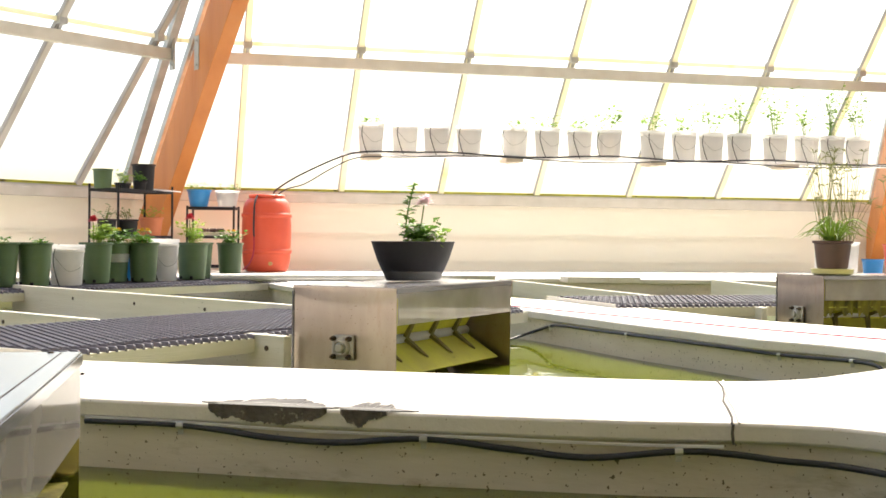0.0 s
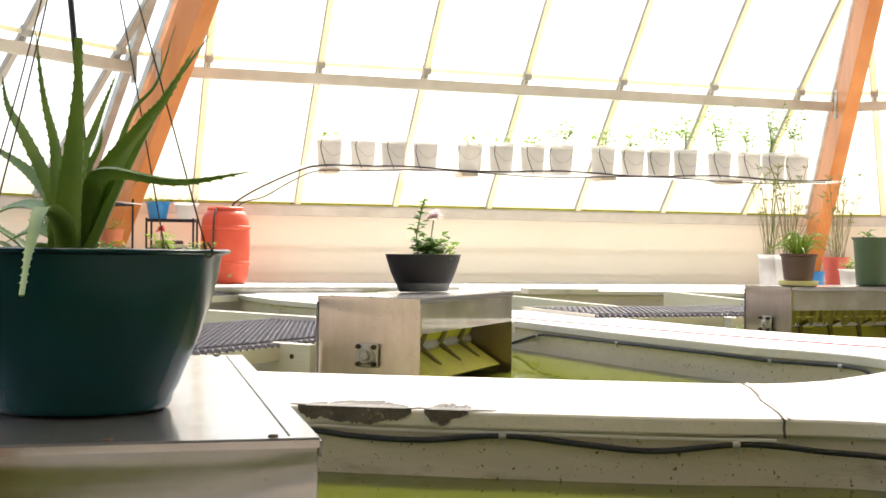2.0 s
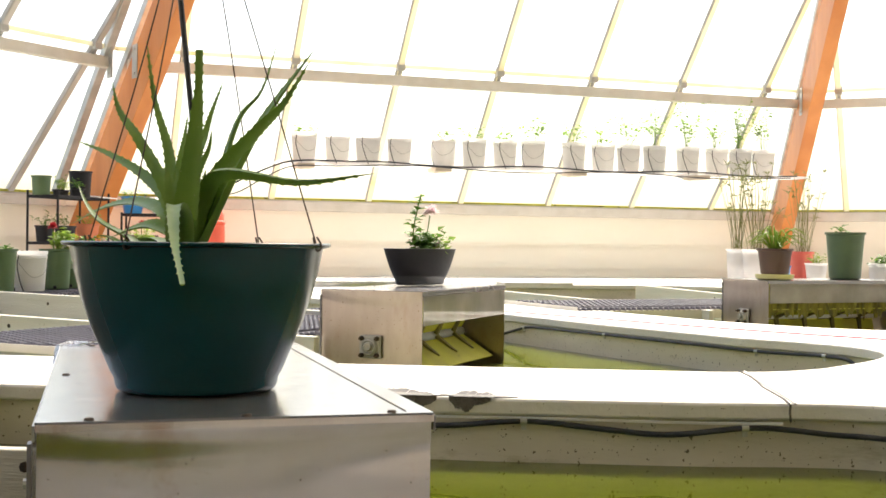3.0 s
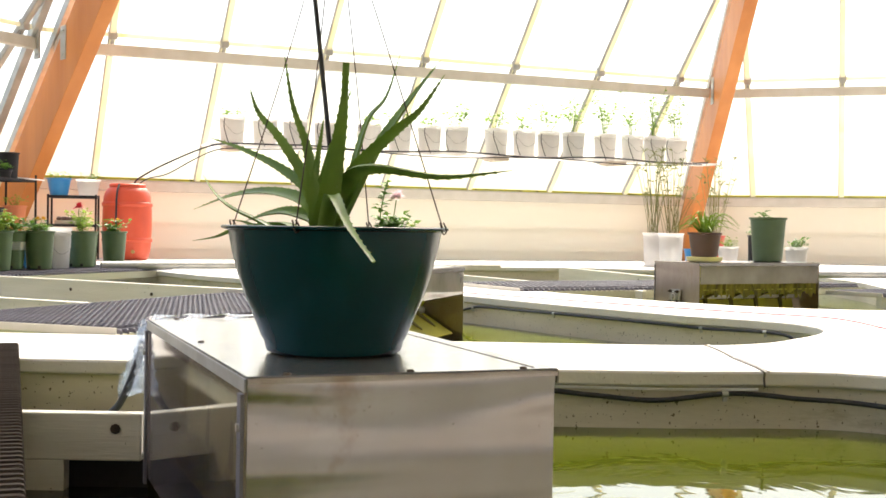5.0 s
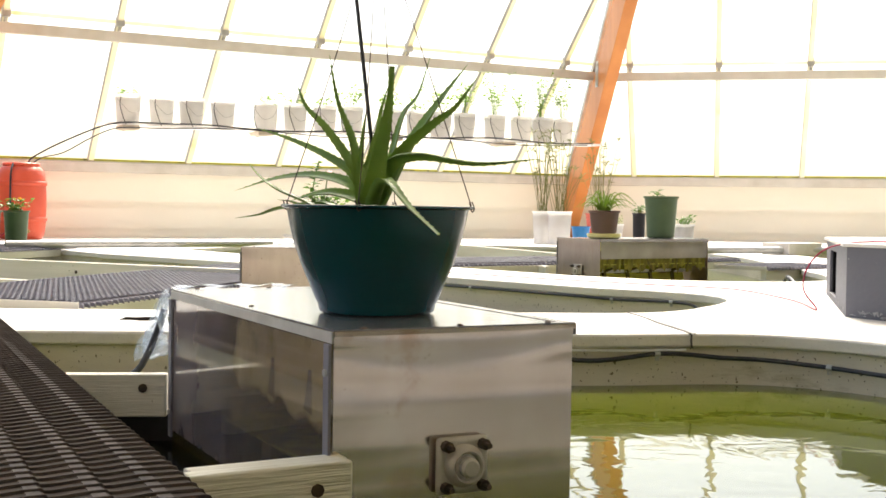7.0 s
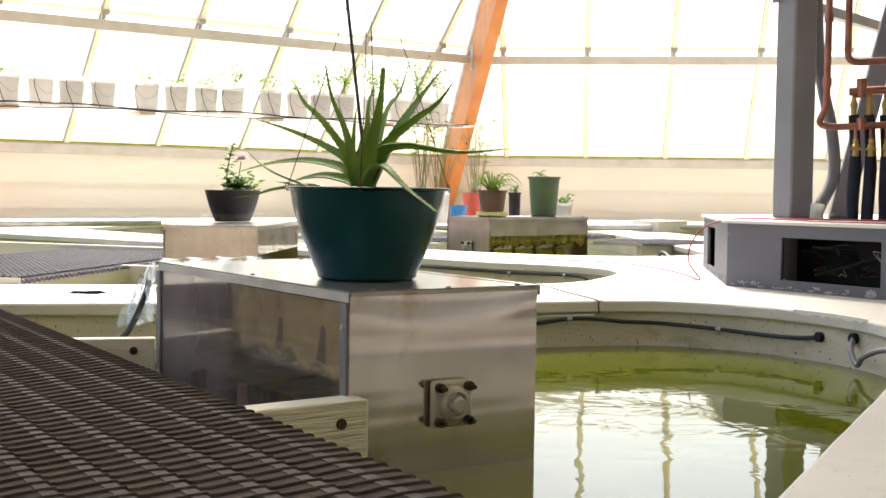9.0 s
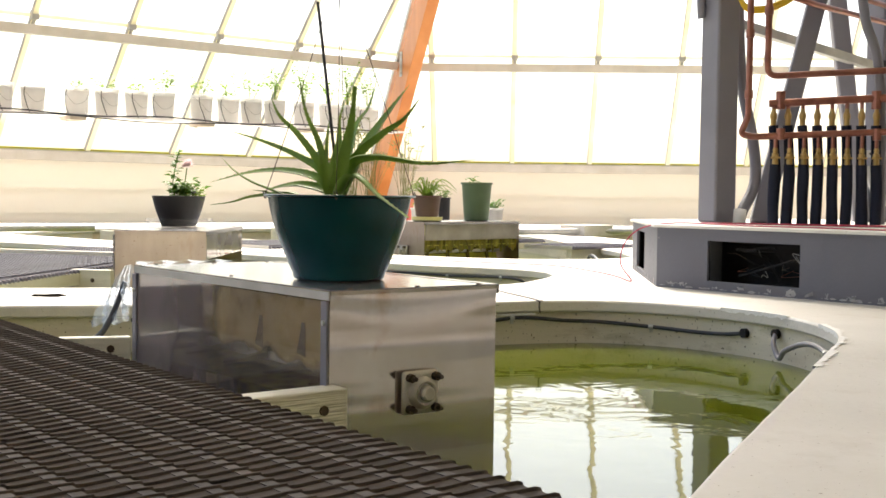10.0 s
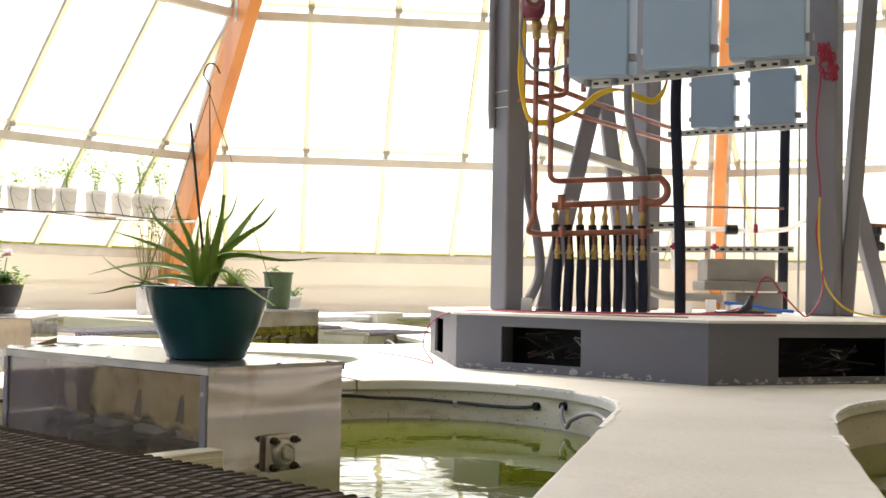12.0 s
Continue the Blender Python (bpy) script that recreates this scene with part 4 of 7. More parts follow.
def paddle_box(corner, turn, top, label, phase=32.0, l=1.10, sheet=False, film=False, coat=None, steel=STEEL):
    """Stainless housing: x across (toward the open side), y along, z up, its origin at the front left foot."""
    m = pose(corner[0], corner[1], top - BOX_H, 0, 0, turn)
    t = thing("paddle_box", m, label, "paddle housing", "paddle wheel housings")
    w, h = BOX_W, BOX_H
    part("front_plate", dished_plate(w, h), steel, t, smooth=60)
    part("back_plate", boxm((w / 2, l - 0.0015, h / 2 - 0.002), (w, 0.003, h - 0.004)), steel, t)
    lid = part("lid", boxm((w / 2, l / 2, h - 0.0015), (w + 0.004, l + 0.004, 0.003)), LIDSTEEL, t)
    part("lid_flange", boxm((-0.0035, l / 2, h - 0.013), (0.003, l, 0.018)), GALV, lid)
    part("lid_flange", boxm((w + 0.0035, l / 2, h - 0.013), (0.003, l, 0.018)), LIDSTEEL, lid)
    part("lid_flange", boxm((w / 2, -0.0040, h - 0.0065), (w + 0.003, 0.003, 0.0085)), steel, lid)
    for x, y in ((w - 0.400, 0.012), (w - 0.222, 0.012), (w - 0.047, 0.012), (w - 0.400, l - 0.012), (w - 0.222, l - 0.012), (w - 0.047, l - 0.012), (0.02, 0.5)):
        part("screw", lathem([(0.0062, 0), (0.0050, 0.002), (0.0, 0.0028)], 10, (x, y, h)), IRON, lid)
    # trim strip on the seam of the lid
    part("lid_seam", boxm((w - 0.029, l / 2, h + 0.0004), (0.0018, l - 0.03, 0.0008)), IRON, lid)
    for y in (0.012, l - 0.012):
        post = part("corner_strip", boxm((-0.0075, y, (h - 0.024 + 0.27) / 2), (0.005, 0.024, h - 0.024 - 0.27)), GREYPAINT, t)
        for z in (0.33, 0.55):
            part("screw", tubem([(-0.008, y, z), (-0.014, y, z)], 0.006, 8), GALV, post)
    pane = part("side_window", boxm((-0.002, l / 2, 0.4425), (0.004, l - 0.004, 0.315)), ACRYLIC, t, "clear acrylic side window spattered with algae")
    pane.visible_shadow = False
    pane = part("splash_strip", boxm((w + 0.001, l / 2, h - 0.082), (0.004, l - 0.03, 0.123)), FROST, t, "milky splash strip above the open side")
    pane.visible_shadow = False
    # axle with paddles
    ax = part("axle", tubem([(w / 2, -0.03, 0.385), (w / 2, l + 0.02, 0.385)], 0.022, 14), WHITEPLASTIC, t)
    for k in range(4):
        mm = Matrix.Translation((w / 2, l / 2, 0.385)) @ Matrix.Rotation(radians(phase + 90 * k), 4, 'Y')
        blade = part("paddle", boxm((0.122, 0, 0), (0.185, l - 0.08, 0.005), mm), coat or ALGAE, ax, "paddle blade coated in algae")
        for y in (0.22, 0.43, 0.64, 0.85):
            mm2 = Matrix.Translation((w / 2, y * l, 0.385)) @ Matrix.Rotation(radians(phase + 90 * k), 4, 'Y')
            bm = bmesh.new()
            for s in (-1, 1):
                q = [(0.02, -0.017), (0.12, -0.013), (0.145, 0.0), (0.12, 0.013), (0.02, 0.017)]
                lo = [bm.verts.new(mm2 @ Vector((x, yy, 0.004 * s))) for x, yy in q]
                hi = [bm.verts.new(mm2 @ Vector((x, yy * 0.8, (0.020 if x < 0.1 else 0.011) * s))) for x, yy in q]
                bm.faces.new(hi)
                bm.faces.new(lo)
                for i in range(5):
                    bm.faces.new((lo[i], lo[(i + 1) % 5], hi[(i + 1) % 5], hi[i]))
            part("bracket", bm, BRACKET, ax)
    if film:
        # dried algae on the clear side; two flat dark marks imitate bracket silhouettes in it
        part("algae_film", boxm((0.0035, 0.375, 0.487), (0.0008, 0.70, 0.213)), ALGAEFILM, t, "tan and green film of dried algae", smooth=0)
        for y in (0.122, 0.317):
            bm = bmesh.new()
            tube(bm, [(0, y + 0.004, 0.468), (0, y, 0.495), (0, y - 0.004, 0.525), (0, y - 0.005, 0.541)], 0.02, 10, [0.021, 0.016, 0.011, 0.008])
            bmesh.ops.scale(bm, vec=(0.02, 1, 1), verts=bm.verts)
            bmesh.ops.translate(bm, vec=(0.0020, 0, 0), verts=bm.verts)
            part("bracket", bm, BRACKETMARK, t)
    if sheet:
        # a short ragged curtain of growth above the roller
        bm, prev, rag = bmesh.new(), None, random.Random(12)
        for i in range(61):
            y = 0.015 + (l - 0.03) * i / 60
            low = h - 0.205 - 0.022 * math.sin(i * 0.9) - 0.018 * math.sin(i * 2.3 + 1) - 0.03 * rag.random()
            x = w - 0.010 - 0.012 * rag.random()
            row = [bm.verts.new((x, y, h - 0.14)), bm.verts.new((x - 0.004, y, (h - 0.14 + low) / 2)), bm.verts.new((x, y, low))]
            if prev:
                for k in range(2):
                    bm.faces.new((prev[k], prev[k + 1], row[k + 1], row[k]))
            prev = row
        part("algae_curtain", bm, ALGAEDARK, t, "ragged curtain of yellow-green algae")
    # flange bearing on the front
    bz = (w * 0.505, -0.0, 0.385)
    br = part("bearing", boxm((bz[0], -0.008, bz[2]), (0.098, 0.016, 0.098)), CASTGREY, t, "square grey flange bearing with four bolts", bevel=0.012)
    part("bearing_cap", lathem([(0.0, 0.038), (0.013, 0.038), (0.017, 0.034), (0.0175, 0.014), (0.0225, 0.014), (0.0235, 0.024), (0.027, 0.026), (0.033, 0.022), (0.037, 0.012), (0.037, 0.0)], 24), CASTGREY, br).matrix_local = Matrix.Translation((bz[0], -0.008, bz[2])) @ Matrix.Rotation(math.pi / 2, 4, 'X')
    for x in (-0.035, 0.035):
        for z in (-0.035, 0.035):
            b = part("bolt", lathem([(0.0, 0.028), (0.005, 0.028), (0.005, 0.014), (0.010, 0.014), (0.010, 0.0)], 8), IRON, br)
            b.matrix_local = Matrix.Translation((bz[0] + x, -0.016, bz[2] + z)) @ Matrix.Rotation(math.pi / 2, 4, 'X')
    return t


# darker algae colour on the first paddles carries the shade inside the housing
paddle_box((-0.946, 1.034), 12.7, 0.203, "stainless paddle wheel housing with clear side, a green pot on it", -4.0, 1.045, film=True, coat=ALGAEDARK)
paddle_box((-0.795, 4.829), -24.0, 0.217, "stainless paddle wheel housing with an open algae-green side", steel=DULLSTEEL)
paddle_box((1.72, 7.575), -69.0, 0.213, "stainless paddle wheel housing crowded with potted plants", -14.0, sheet=True, steel=DULLSTEEL)


# ---- pots and plants ----
def pot(name, c, r, h, taper, mat, label, rim=0.008, group="", fill=0.88, category="plant pot"):
    t = thing(name, Matrix.Translation(c), label, category, group)
    rb = r * taper
    prof = [(0, 0.004), (rb * 0.9, 0.0), (rb, 0.006), (r - 0.004, h - rim * 3), (r + rim, h - rim * 2.2), (r + rim, h), (r - 0.002, h), (r - 0.006, h - 0.02), (rb - 0.004, h * 0.5), (0, h * 0.5)]
    part("shell", lathem(prof, 32), mat, t)
    part("soil", lathem([(0, h * fill + 0.01), (r * 0.5, h * fill + 0.004), ((rb + (r - rb) * fill) * 0.965, h * fill)], 20), SOIL, t)
    return t


def aloe_leaf(pts, width, blunt=0.0):
    """A fleshy pointed leaf along a curve, crescent in section, with small teeth; blunt where its end is cut off."""
    bm = bmesh.new()
    line = spline(pts, 6)
    n, rings, prev = len(line) - 1, [], None
    for i, p in enumerate(line):
        t = i / n
        d = (line[min(i + 1, n)] - line[max(i - 1, 0)]).normalized()
        if prev is None:
            side = d.cross(Vector((0, 0, 1)))
            prev = side.normalized() if side.length > 0.35 else Vector((0.986, -0.163, 0))
        prev = (prev - d * prev.dot(d)).normalized()
        up = prev.cross(d)
        w = width * max(blunt, (1 - t ** 1.15) * (0.74 + 0.16 * min(1.0, t * 4))) + 0.0008
        rings.append([bm.verts.new(p + prev * (w * a) + up * (w * b)) for a, b in ((-0.5, 0.14), (-0.25, 0.05), (0, 0.02), (0.25, 0.05), (0.5, 0.14), (0.40, -0.16), (0, -0.32), (-0.40, -0.16))])
    for a, b in zip(rings, rings[1:]):
        for k in range(8):
            bm.faces.new((a[k], a[(k + 1) % 8], b[(k + 1) % 8], b[k]))
    bm.faces.new(rings[0][::-1])
    bm.faces.new(rings[-1])
    for i in range(2, n - 1):
        for k in (0, 4):
            a, b = rings[i][k].co, rings[i + 1][k].co
            o = (rings[i][k].co - rings[i][2].co).normalized()
            m = (a + b) / 2
            bm.faces.new([bm.verts.new(q) for q in (m - (b - a) * 0.2, m + (b - a) * 0.2, m + o * 0.0020 + (b - a) * 0.15)])
    return bm


ALOE_C = Vector((-0.816, 1.356, 0.204))
aloe = thing("hanging_pot", Matrix.Translation(ALOE_C), "dark green plastic hanging pot holding a spreading aloe", "potted plant")
part("shell", lathem([(r * 0.985, z * 0.955) for r, z in [(0, 0.0031), (0.101, 0.0), (0.109, 0.0031), (0.112, 0.0104), (0.113, 0.0187), (0.119, 0.0291), (0.13, 0.0572), (0.146, 0.0957), (0.159, 0.1352), (0.168, 0.1716), (0.173, 0.1997), (0.174, 0.2038), (0.183, 0.2059), (0.185, 0.208), (0.185, 0.2101), (0.183, 0.2116), (0.172, 0.2111), (0.168, 0.1924), (0.14, 0.104), (0.0, 0.0936)]], 72), GREENPOT, aloe, smooth=50)
part("soil", lathem([(0, 0.180), (0.08, 0.174), (0.162, 0.170)], 24), SOIL, aloe)
AR, AF = Vector((0.986, -0.163, 0)), Vector((0.163, 0.986, 0))


def aq(u, w, z):
    """Across, toward the walkway, up: from the rim's middle."""
    return AR * u - AF * w + Vector((0, 0, 0.2015 + z))


def blade(width, *pts, blunt=0.0):
    part("leaf", aloe_leaf([aq(*p) for p in pts], width, blunt), ALOE, aloe, smooth=60)


ROOT = (-0.018, 0.01, -0.03)
# the tall rear fan
blade(0.027, ROOT, (-0.036, 0.0, 0.063), (-0.051, -0.02, 0.13), (-0.078, -0.04, 0.199), (-0.095, -0.048, 0.287))
blade(0.027, ROOT, (-0.039, 0.0, 0.057), (-0.096, -0.03, 0.142), (-0.138, -0.06, 0.188), (-0.157, -0.078, 0.232))
blade(0.030, ROOT, (-0.039, 0.0, 0.049), (-0.093, -0.05, 0.092), (-0.169, -0.11, 0.128), (-0.242, -0.161, 0.153))
blade(0.026, ROOT, (0.017, -0.01, 0.069), (0.045, -0.03, 0.172), (0.076, -0.04, 0.216), (0.099, -0.046, 0.291))
blade(0.020, ROOT, (-0.005, 0.0, 0.108), (0.0, -0.02, 0.147), (0.005, -0.04, 0.186), (0.018, -0.05, 0.230))
# the low ones that arch over the rim
blade(0.032, ROOT, (-0.039, 0.0, 0.032), (-0.110, -0.08, 0.058), (-0.194, -0.16, 0.055), (-0.290, -0.25, 0.028))
blade(0.018, (-0.110, -0.08, -0.01), (-0.139, -0.10, 0.007), (-0.199, -0.14, 0.032), (-0.237, -0.18, 0.059), (-0.264, -0.213, 0.090))
blade(0.038, ROOT, (-0.024, 0.0, 0.007), (-0.081, -0.05, 0.025), (-0.127, -0.09, 0.021), (-0.171, -0.12, 0.007))
blade(0.028, (-0.060, -0.08, -0.02), (-0.104, -0.12, 0.004), (-0.188, -0.17, -0.004), (-0.238, -0.21, -0.020), (-0.290, -0.25, -0.029))
blade(0.014, (-0.130, -0.07, -0.01), (-0.165, -0.10, 0.006), (-0.196, -0.12, 0.010))
# the broad ones in front and to the side
blade(0.058, ROOT, (-0.016, 0.02, -0.001), (0.0, 0.04, 0.085), (0.016, 0.06, 0.180), (0.021, 0.071, 0.255), blunt=0.17)
blade(0.058, ROOT, (-0.002, 0.0, 0.0), (0.052, 0.0, 0.106), (0.104, 0.01, 0.187), (0.166, 0.01, 0.269))
blade(0.030, ROOT, (0.024, 0.02, 0.080), (0.093, 0.05, 0.148), (0.137, 0.08, 0.182), (0.175, 0.096, 0.235))
blade(0.036, ROOT, (0.016, 0.02, 0.068), (0.065, 0.08, 0.091), (0.173, 0.14, 0.077), (0.278, 0.20, 0.085))
blade(0.036, ROOT, (-0.003, 0.06, 0.030), (0.012, 0.14, 0.046), (0.047, 0.24, -0.001), (0.090, 0.34, -0.046), blunt=0.14)
# young leaves in the heart
blade(0.017, ROOT, (-0.033, 0.0, 0.057), (-0.032, -0.01, 0.108), (-0.028, -0.02, 0.148), (-0.024, -0.02, 0.178))
blade(0.016, ROOT, (-0.025, 0.01, 0.057), (-0.020, 0.01, 0.085), (-0.015, 0.01, 0.110), (-0.009, 0.01, 0.135))
blade(0.020, ROOT, (-0.019, -0.01, 0.058), (-0.006, -0.02, 0.103), (0.004, -0.03, 0.132), (0.008, -0.03, 0.159))
blade(0.046, ROOT, (-0.026, 0.015, 0.02), (-0.032, 0.012, 0.06), (-0.038, 0.01, 0.095))
blade(0.046, ROOT, (-0.004, 0.012, 0.02), (0.006, 0.01, 0.06), (0.012, 0.01, 0.100))
hook = aq(-0.008, 0.0, 0.545)
for ang in (-22, 68, 158, 248):
    p = Vector((0.179 * math.cos(radians(ang)), 0.179 * math.sin(radians(ang)), 0.1985))
    part("wire", tubem(spline([p, p.lerp(hook, 0.5) + Vector((0.004, 0, -0.006)), hook], 5), 0.0011, 5), IRON, aloe)
    part("wire_end", tubem(spline([p + Vector((0, 0, 0.012)), p + Vector((0.006, 0.006, 0.0)), p - Vector((0, 0, 0.006)), p + Vector((-0.005, 0, 0.012))], 4), 0.0014, 5), IRON, aloe)
hk = [hook, hook + Vector((0.001, 0, 0.02)), aq(-0.025, 0, 0.595), aq(-0.018, 0, 0.622), aq(-0.002, 0, 0.630), aq(0.012, 0, 0.620), aq(0.021, 0, 0.603)]
part("hook", tubem(spline(hk, 6), 0.0022, 6), IRON, aloe)
part("stake", tubem([aq(0.006, -0.02, -0.04), aq(-0.053, -0.03, 0.462)], 0.0040, 8), RUBBER, aloe, "thin black stake")


# ---- the central plinth and its steel tower ----
TF, TR_ = Vector((0.5644, 0.8255, 0)), Vector((0.8255, -0.5644, 0))
TO = Vector((2.174, 3.889, 0))
PLINTH_H = 0.278
ZB = PLINTH_H + 0.012


def tw(u, v, z):
    """Tower frame: u across, v away from the walkway, z up."""
    return TO + TR_ * (u * 0.935) + TF * (v * 0.935) + Vector((0, 0, ZB + 0.94 * (z - ZB)))


PC = Vector((3.0, 3.3))
HEX = [(1.46, 3.38), (1.82, 1.95), (3.27, 1.59), (4.60, 2.30), (4.60, 4.20), (3.70, 5.10), (2.16, 4.67)]
plinth = thing("plinth", Matrix.Translation((PC.x, PC.y, 0)), "many-sided grey painted plinth with scuffed foot and dark vent openings", "plinth")


def framed_panel(L, H, hole, y, t, m):
    """One sheet with a rectangular opening."""
    xs, zs = (0.0, hole[0], hole[1], L), (0.0, hole[2], hole[3], H)
    bm = bmesh.new()
    v = [[bm.verts.new((x, y, z)) for z in zs] for x in xs]
    for i in range(3):
        for j in range(3):
            if (i, j) != (1, 1):
                bm.faces.new((v[i][j], v[i + 1][j], v[i + 1][j + 1], v[i][j + 1]))
    g = bmesh.ops.extrude_face_region(bm, geom=list(bm.faces))
    bmesh.ops.translate(bm, verts=[q for q in g["geom"] if isinstance(q, bmesh.types.BMVert)], vec=(0, t, 0))
    bmesh.ops.transform(bm, matrix=m, verts=bm.verts)
    return bm


for k in range(7):
    a, b = Vector(HEX[k]), Vector(HEX[(k + 1) % 7])
    d = (b - a).normalized()
    n = Vector((d.y, -d.x))
    L = (b - a).length
    m = Matrix(((d.x, -n.x, 0, a.x - PC.x), (d.y, -n.y, 0, a.y - PC.y), (0, 0, 1, 0), (0, 0, 0, 1)))
    vx0, vx1, vz0, vz1 = {0: (0.30, 0.79, 0.045, 0.225), 1: (0.37, 0.98, 0.035, 0.215), 6: (0.32, 0.80, 0.03, 0.235)}.get(k, (0.45, 0.95, 0.045, 0.225))
    part("side_panel", framed_panel(L, PLINTH_H, (vx0, vx1, vz0, vz1), 0.0, 0.012, m), PLINTHPAINT, plinth, smooth=0)
    # near-black sheets behind the opening; the vent's shade is in their colour
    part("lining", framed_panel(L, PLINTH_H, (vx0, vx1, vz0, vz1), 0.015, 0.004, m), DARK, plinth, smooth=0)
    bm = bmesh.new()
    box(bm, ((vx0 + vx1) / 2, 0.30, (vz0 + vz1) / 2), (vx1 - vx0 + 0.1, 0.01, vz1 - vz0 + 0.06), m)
    part("vent_shade_back", bm, DARK, plinth)
    rng = random.Random(40 + k)
    for i in range(3):
        p = [m @ Vector((rng.uniform(vx0, vx1), rng.uniform(0.06, 0.25), rng.uniform(vz0, vz1 - 0.02))) for _ in range(4)]
        part("loose_cable", tubem(spline(p, 5), 0.005, 6), DARK, plinth)
    for i in range(9 if k in (0, 1, 6) else 0):
        q = Vector((rng.uniform(vx0 + 0.05, vx1 - 0.05), rng.uniform(0.05, 0.2), rng.uniform(vz0 + 0.01, vz1 - 0.05)))
        p = [m @ (q + Vector((rng.uniform(-0.045, 0.045), rng.uniform(-0.04, 0.04), rng.uniform(-0.025, 0.025)))) for _ in range(4)]
        part("loose_wire", tubem(spline(p, 4), 0.0015, 5), (IRON, GALV, COPPER, RUBBER)[i % 4], plinth)
    # flaked paint along the foot
    for i in range(int(L * 34)):
        bm = bmesh.new()
        x, s = rng.uniform(0.03, L - 0.1), rng.uniform(0.004, 0.019)
        vs = [bm.verts.new(m @ Vector((x + s * 1.6 * rng.uniform(0.5, 1) * math.cos(a * 0.7), -0.0025, max(0.002, 0.010 + 0.024 * (i % 3 == 0) * rng.random() + s * 0.45 * rng.uniform(0.2, 1) * math.sin(a * 0.7))))) for a in range(9)]
        bm.faces.new(vs)
        part("paint_flake", bm, FLAKE, plinth, smooth=0)
bm = slab([tuple(Vector(p) - PC) for p in offset(HEX, 0.015)], [], PLINTH_H, PLINTH_H + 0.012)
# added near-black block, so that the vents look shaded inside
part("shade_core", slab([tuple(Vector(p) - PC) for p in offset(HEX, -0.32)], [], 0.0, PLINTH_H - 0.004), DARK, plinth)
part("top", bm, DECK, plinth, "dusty white top")

tower = thing("steel_tower", Matrix.Translation(tw(1.0, 0.6, PLINTH_H + 0.012)), "grey painted square-tube steel tower standing on the plinth", "steel tower")
inv = Matrix.Translation(-tw(1.0, 0.6, PLINTH_H + 0.012))


def tpart(name, bm, mat, label="", parent=None, bevel=0.0):
    bmesh.ops.transform(bm, matrix=inv, verts=bm.verts)
    return part(name, bm, mat, parent or tower, label, bevel=bevel)


TURN = math.atan2(TR_.y, TR_.x)


def column(u, v, w, turn=38, top=6.0):
    p = tw(u, v, 0)
    m = Matrix.Translation((p.x, p.y, (ZB + top) / 2)) @ Matrix.Rotation(TURN + radians(turn), 4, 'Z')
    tpart("column", boxm((0, 0, 0), (w, w, top - ZB), m), GREYPAINT, bevel=0.012)


column(0.0, 0.0, 0.142)
column(1.99, -0.05, 0.175, 59)
column(1.10, 1.35, 0.142)
tpart("brace", barm(tw(0.24, 0.05, ZB), tw(1.05, 0.75, 3.6), 0.10, 0.12, TF), GREYPAINT, bevel=0.01)
tpart("brace", barm(tw(0.98, 1.30, ZB), tw(0.45, 0.65, 3.6), 0.10, 0.12, TF), GREYPAINT, bevel=0.01)
tpart("brace", barm(tw(2.13, 0.0, ZB), tw(2.34, 0.0, 3.2), 0.09, 0.11, TF), GREYPAINT, bevel=0.01)
tpart("brace", barm(tw(2.61, 0.6, ZB), tw(2.36, 0.6, 1.22), 0.09, 0.11, TF), GREYPAINT, bevel=0.01)
pb = tw(1.10, 1.35, 1.30)
tpart("strap", boxm((0, 0, 0), (0.150, 0.150, 0.06), Matrix.Translation(pb) @ Matrix.Rotation(TURN + radians(38), 4, 'Z')), RUBBER, "black strap")
for z in (1.66, 1.56):
    pb = tw(-0.015, 0.0, z)
    tpart("cable_tie", boxm((0, 0, 0), (0.148, 0.148, 0.004), Matrix.Translation(pb) @ Matrix.Rotation(TURN + radians(38), 4, 'Z')), WHITEPLASTIC, "thin white cable tie")
tpart("cross_tie", barm(tw(0.05, 0.1, 1.43), tw(1.1, 1.3, 1.28), 0.05, 0.05), GALV)


ROW = Vector((math.cos(radians(303.6)), math.sin(radians(303.6)), 0))


def strut_rail(a, b):
    """Slotted strut channel between two points."""
    a, b = Vector(a), Vector(b)
    r = thing("slotted_rail", Matrix.Translation(a), "galvanised slotted strut rail fixed across the tower", "strut rail", "strut rails")
    d = b - a
    part("channel", barm((0, 0, 0), d, 0.02, 0.041), GALV, r)
    face = Vector((d.y, -d.x, 0)).normalized() * 0.0115
    turn = Matrix.Rotation(math.atan2(d.y, d.x), 4, 'Z')
    n = max(1, int(d.length / 0.055))
    for i in range(n):
        # solid near-black plate; the slot's shade is its colour
        part("slot", boxm((0, 0, 0), (0.028, 0.003, 0.013), Matrix.Translation(d * ((i + 0.5) / n) + face) @ turn), DARK, r)
    return r


strut_rail((2.27, 3.265, 1.560), (2.93, 2.275, 1.632))
strut_rail(tw(0.84, -0.22, 0.825), tw(1.14, -0.22, 0.84))
strut_rail((3.70, 4.11, 1.484), (4.23, 3.312, 1.516))


